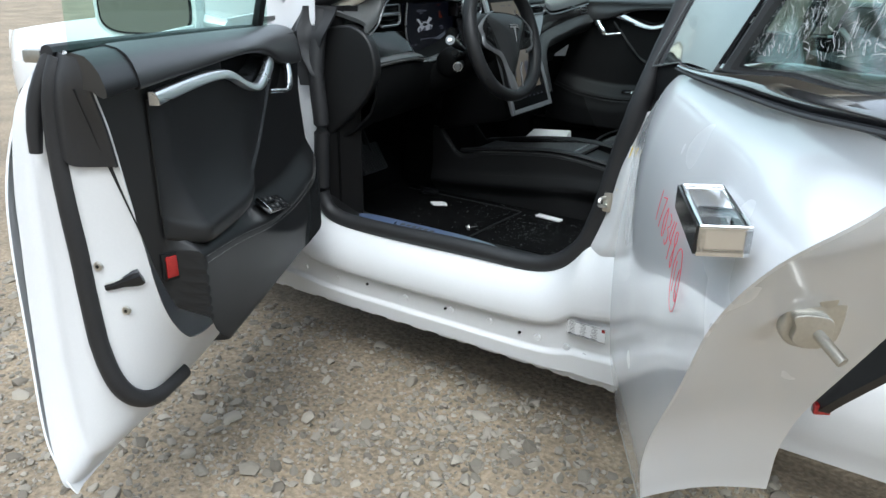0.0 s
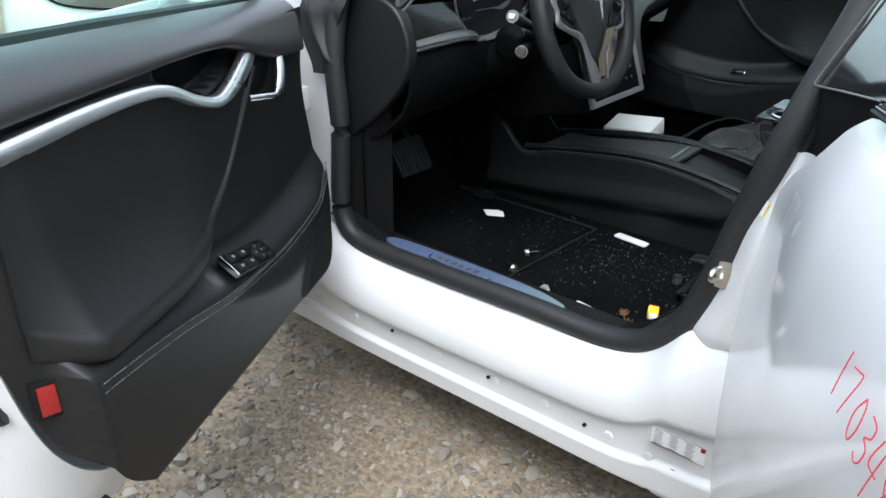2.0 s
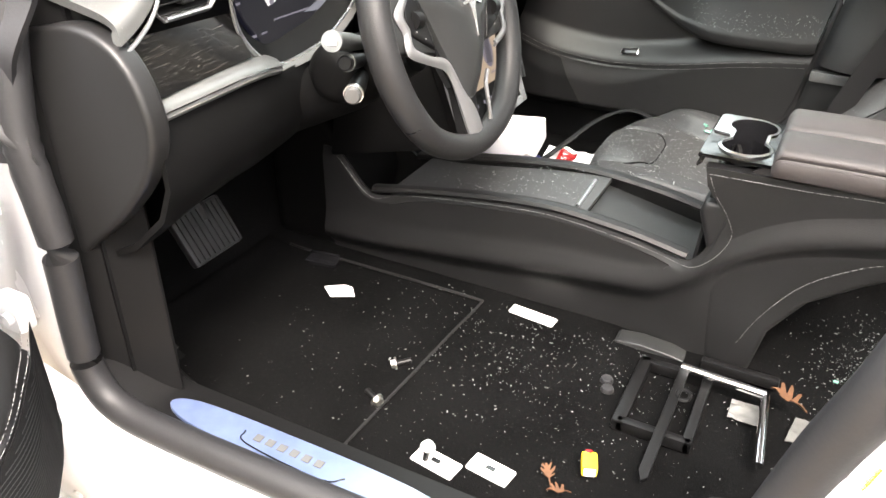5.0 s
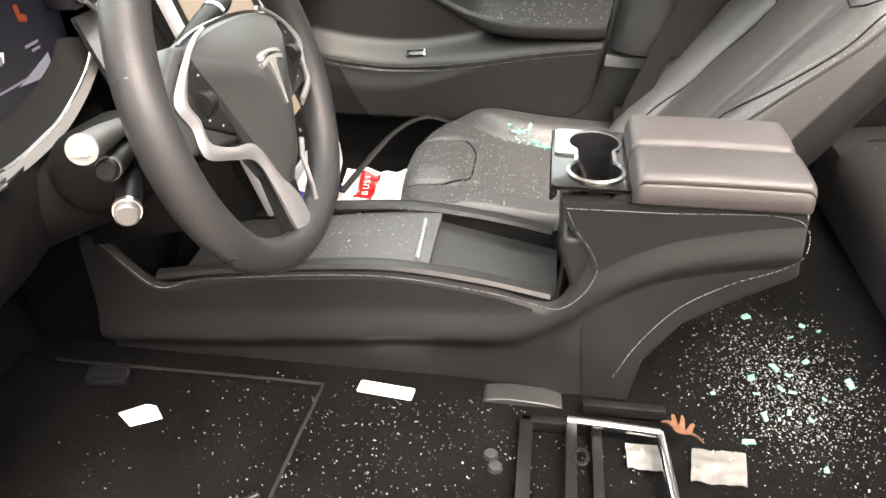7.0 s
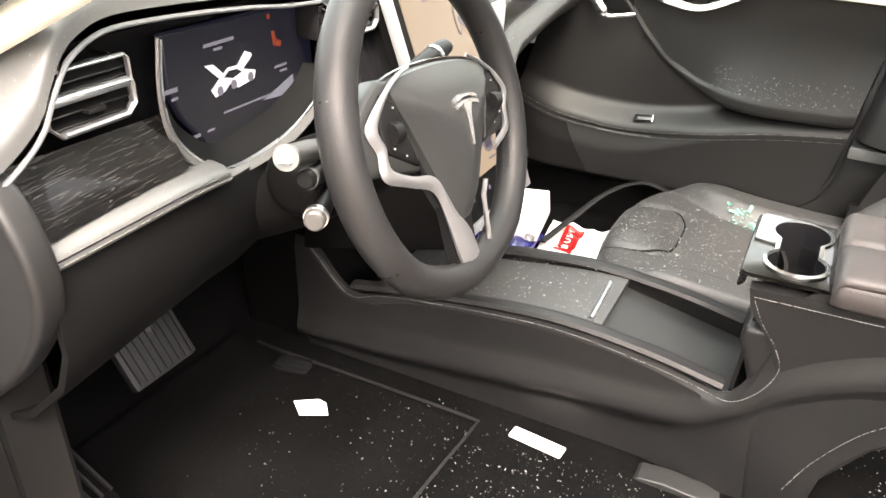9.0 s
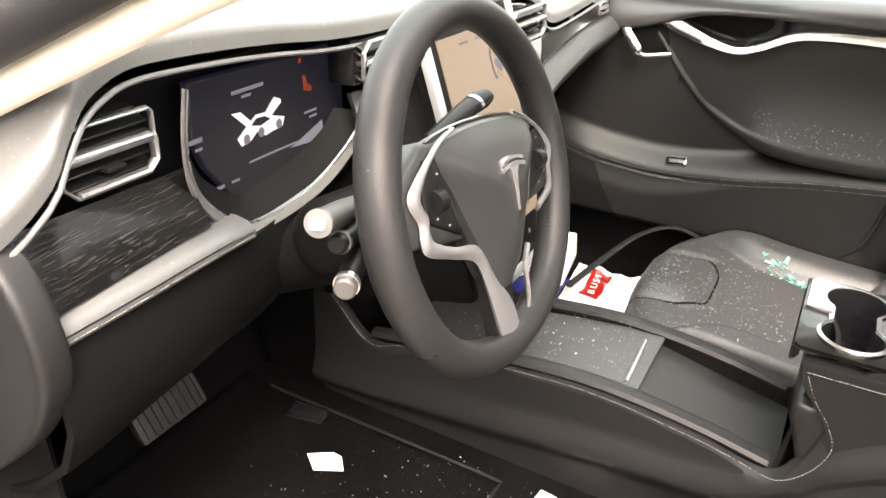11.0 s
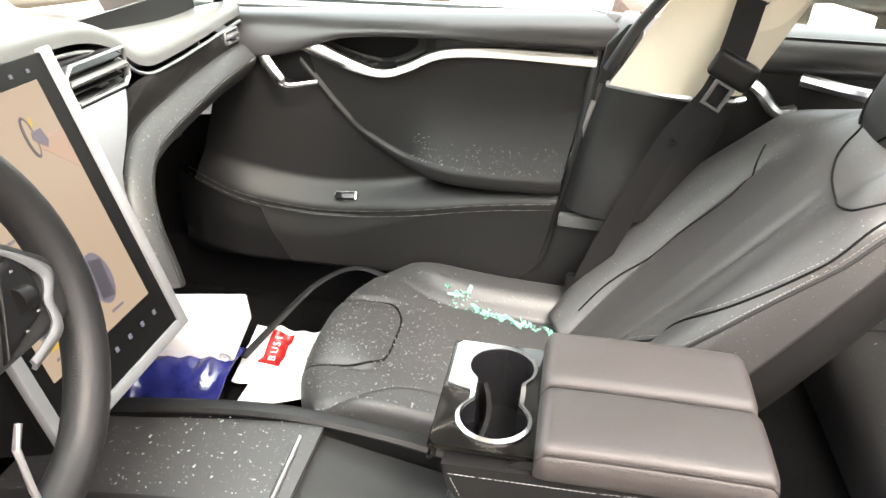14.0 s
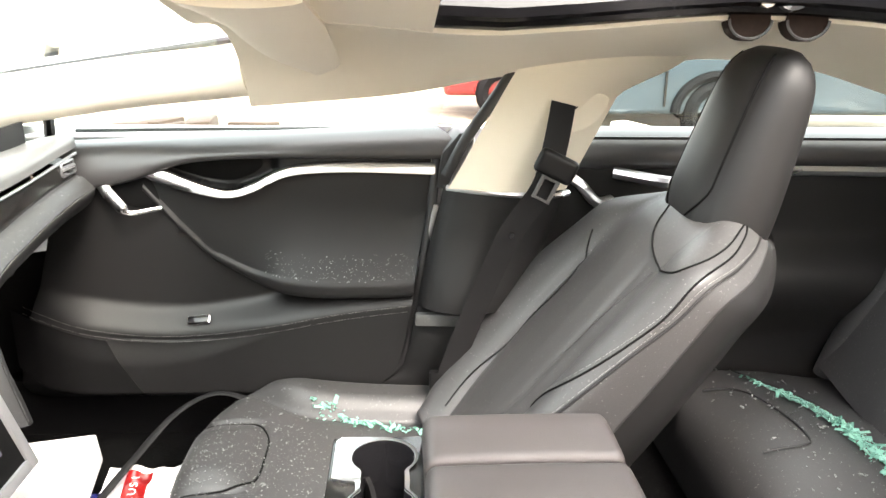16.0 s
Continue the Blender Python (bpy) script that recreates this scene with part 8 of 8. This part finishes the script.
sack = thing("food_bag", "white paper bag with a red printed panel", "bag", (-0.12, 0.40, 0.31))
part("sheet", sheet(lambda u, v: (lerp(-0.19, -0.03, u) + 0.01 * v, lerp(0.34, 0.46, v), 0.335 + 0.055 * v + 0.012 * noise.noise((u * 5, v * 5, 1))), 16, 14, 0.002), WHITE_PAPER, sack)
part("red_panel", sheet(lambda u, v: (lerp(-0.150, -0.105, u) + 0.01 * v, lerp(0.375, 0.445, v), 0.3395 + 0.055 * (v * 0.583 + 0.29) + 0.012 * noise.noise(((u * 0.28 + 0.25) * 5, (v * 0.583 + 0.29) * 5, 1))), 8, 8, 0.001), RED, sack, "red printed panel")
lean = math.atan(0.458)
for k, ch in enumerate("BUSI"):
    y = 0.381 + 0.0155 * k
    at = Matrix(((0, -1, 0, -0.116), (math.cos(lean), 0, -math.sin(lean), y), (math.sin(lean), 0, math.cos(lean), 0.3565 + 0.458 * (y - 0.375) + 0.005), (0, 0, 0, 1)))
    part("letter", moved(glyph(ch, 0.021), at), WHITE_PAPER, sack)
solo("white_sheet", sheet(lambda u, v: (lerp(-0.16, -0.02, u), lerp(0.27, 0.36, v), 0.325 + 0.05 * u * (1 - 0.3 * v)), 8, 8, 0.002), WHITE_PAPER, "folded white sheet in the footwell", "paper")
solo("black_strap", tube(smooth_line([(-0.17, 0.36, 0.38), (-0.14, 0.46, 0.40), (-0.08, 0.55, 0.45), (-0.01, 0.59, 0.475), (0.06, 0.585, 0.465), (0.12, 0.57, 0.44)], 6), 0.009, 8, flat=0.3), BELT, "loose black strap looping to the seat", "strap")

# ---- yard behind the camera ----
BEIGE_WALL = material("beige_sheet_wall", (0.42, 0.37, 0.29), 0.7, vary=0.12, grain=8, bump=0.2, depth=0.01, blotch=0.6)


# added out of direct view, roller doors included, to screen low sky light
def added_building():
    ob = thing("added_building", "plain beige building added out of view behind the camera", "building", (-1, -8.5, 0))
    part("wall", box((-1, -8.6, 2.1), (26, 0.25, 4.6), 0.02), BEIGE_WALL, ob)
    part("roof_edge", box((-1, -8.45, 4.45), (26.2, 0.5, 0.16), 0.03), PLASTIC, ob)
    for x in (-9.0, -3.5, 3.0):
        part("roller_door", box((x, -8.46, 1.5), (3.0, 0.06, 3.0), 0.01), WHITE_PLASTIC, ob, "white roller door")


added_building()

# ---- yard beyond the right side ----
def yard_truck():
    blue = material("faded_blue_paint", (0.016, 0.030, 0.040), 0.35, vary=0.15, grain=20, bump=0.05, coat=0.4)
    ob = thing("pickup_truck", "faded blue old pickup truck parked in the yard", "truck", (4.8, 7.4, 0))
    part("body", prism([(2.2, 0.32), (7.4, 0.32), (7.4, 1.0), (5.4, 1.05), (5.3, 1.1), (4.6, 1.75), (3.3, 1.75), (3.2, 1.1), (2.2, 1.05)], "y", 6.5, 8.3, 0.06, 3), blue, ob)
    part("door_line", box((2.92, 6.49, 0.7), (0.02, 0.02, 0.6)), GLOSS, ob)
    for x in (3.45, 6.4):
        part("arch", tube([(x + 0.42 * math.cos(a), 6.49, 0.34 + 0.36 * math.sin(a)) for a in [math.pi * k / 12 for k in range(13)]], 0.05, 8), GRILLE, ob, "dark wheel arch")
        w = part("wheel", tube([(x + 0.26 * math.cos(a), 6.55, 0.33 + 0.26 * math.sin(a)) for a in [2 * math.pi * k / 20 for k in range(20)]], 0.09, 8, closed=True, up=(0, 1, 0)), GRILLE, ob)
        part("hub", cylinder((x, 6.48, 0.33), (x, 6.7, 0.33), 0.13, n=16), PLASTIC, w)


yard_truck()
redm = material("red_car_paint", (0.16, 0.006, 0.008), 0.3, vary=0.1, bump=0, coat=0.6)
rc = thing("red_car", "red car far off in the yard", "car", (2.7, 9.3, 0))
part("body", prism([(0.9, 0.28), (4.6, 0.28), (4.6, 0.72), (3.8, 0.85), (3.2, 1.25), (1.8, 1.25), (1.0, 0.85), (0.9, 0.72)], "y", 8.5, 10.1, 0.08, 3), redm, rc)
for x in (1.6, 3.95):
    part("wheel", tube([(x + 0.24 * math.cos(a), 8.5, 0.32 + 0.24 * math.sin(a)) for a in [2 * math.pi * k / 18 for k in range(18)]], 0.08, 8, closed=True, up=(0, 1, 0)), GRILLE, rc)
RUST = material("rusty_brown_metal", (0.034, 0.018, 0.010), 0.8, vary=0.4, grain=12, bump=0.5, depth=0.02)
rnd = random.Random(21)
for k in range(44):
    x, y = (rnd.uniform(-2.1, -0.5) if k % 2 else rnd.uniform(-0.5, 5.5)), rnd.uniform(5.2, 6.3)
    s = rnd.uniform(0.12, 0.26) if k % 2 else rnd.uniform(0.08, 0.22)
    bm = box((x, y, s * 0.6), (s * rnd.uniform(1, 2.4), s, s * 1.2), 0.03, 2, (rnd.uniform(-8, 8), rnd.uniform(-8, 8), rnd.uniform(0, 180)))
    solo("scrap_part", bm, RUST if k % 2 else rnd.choice((RUST, STEEL, WHITE_PLASTIC)), "rusty scrap car part lying in the yard", "scrap", "yard scrap")
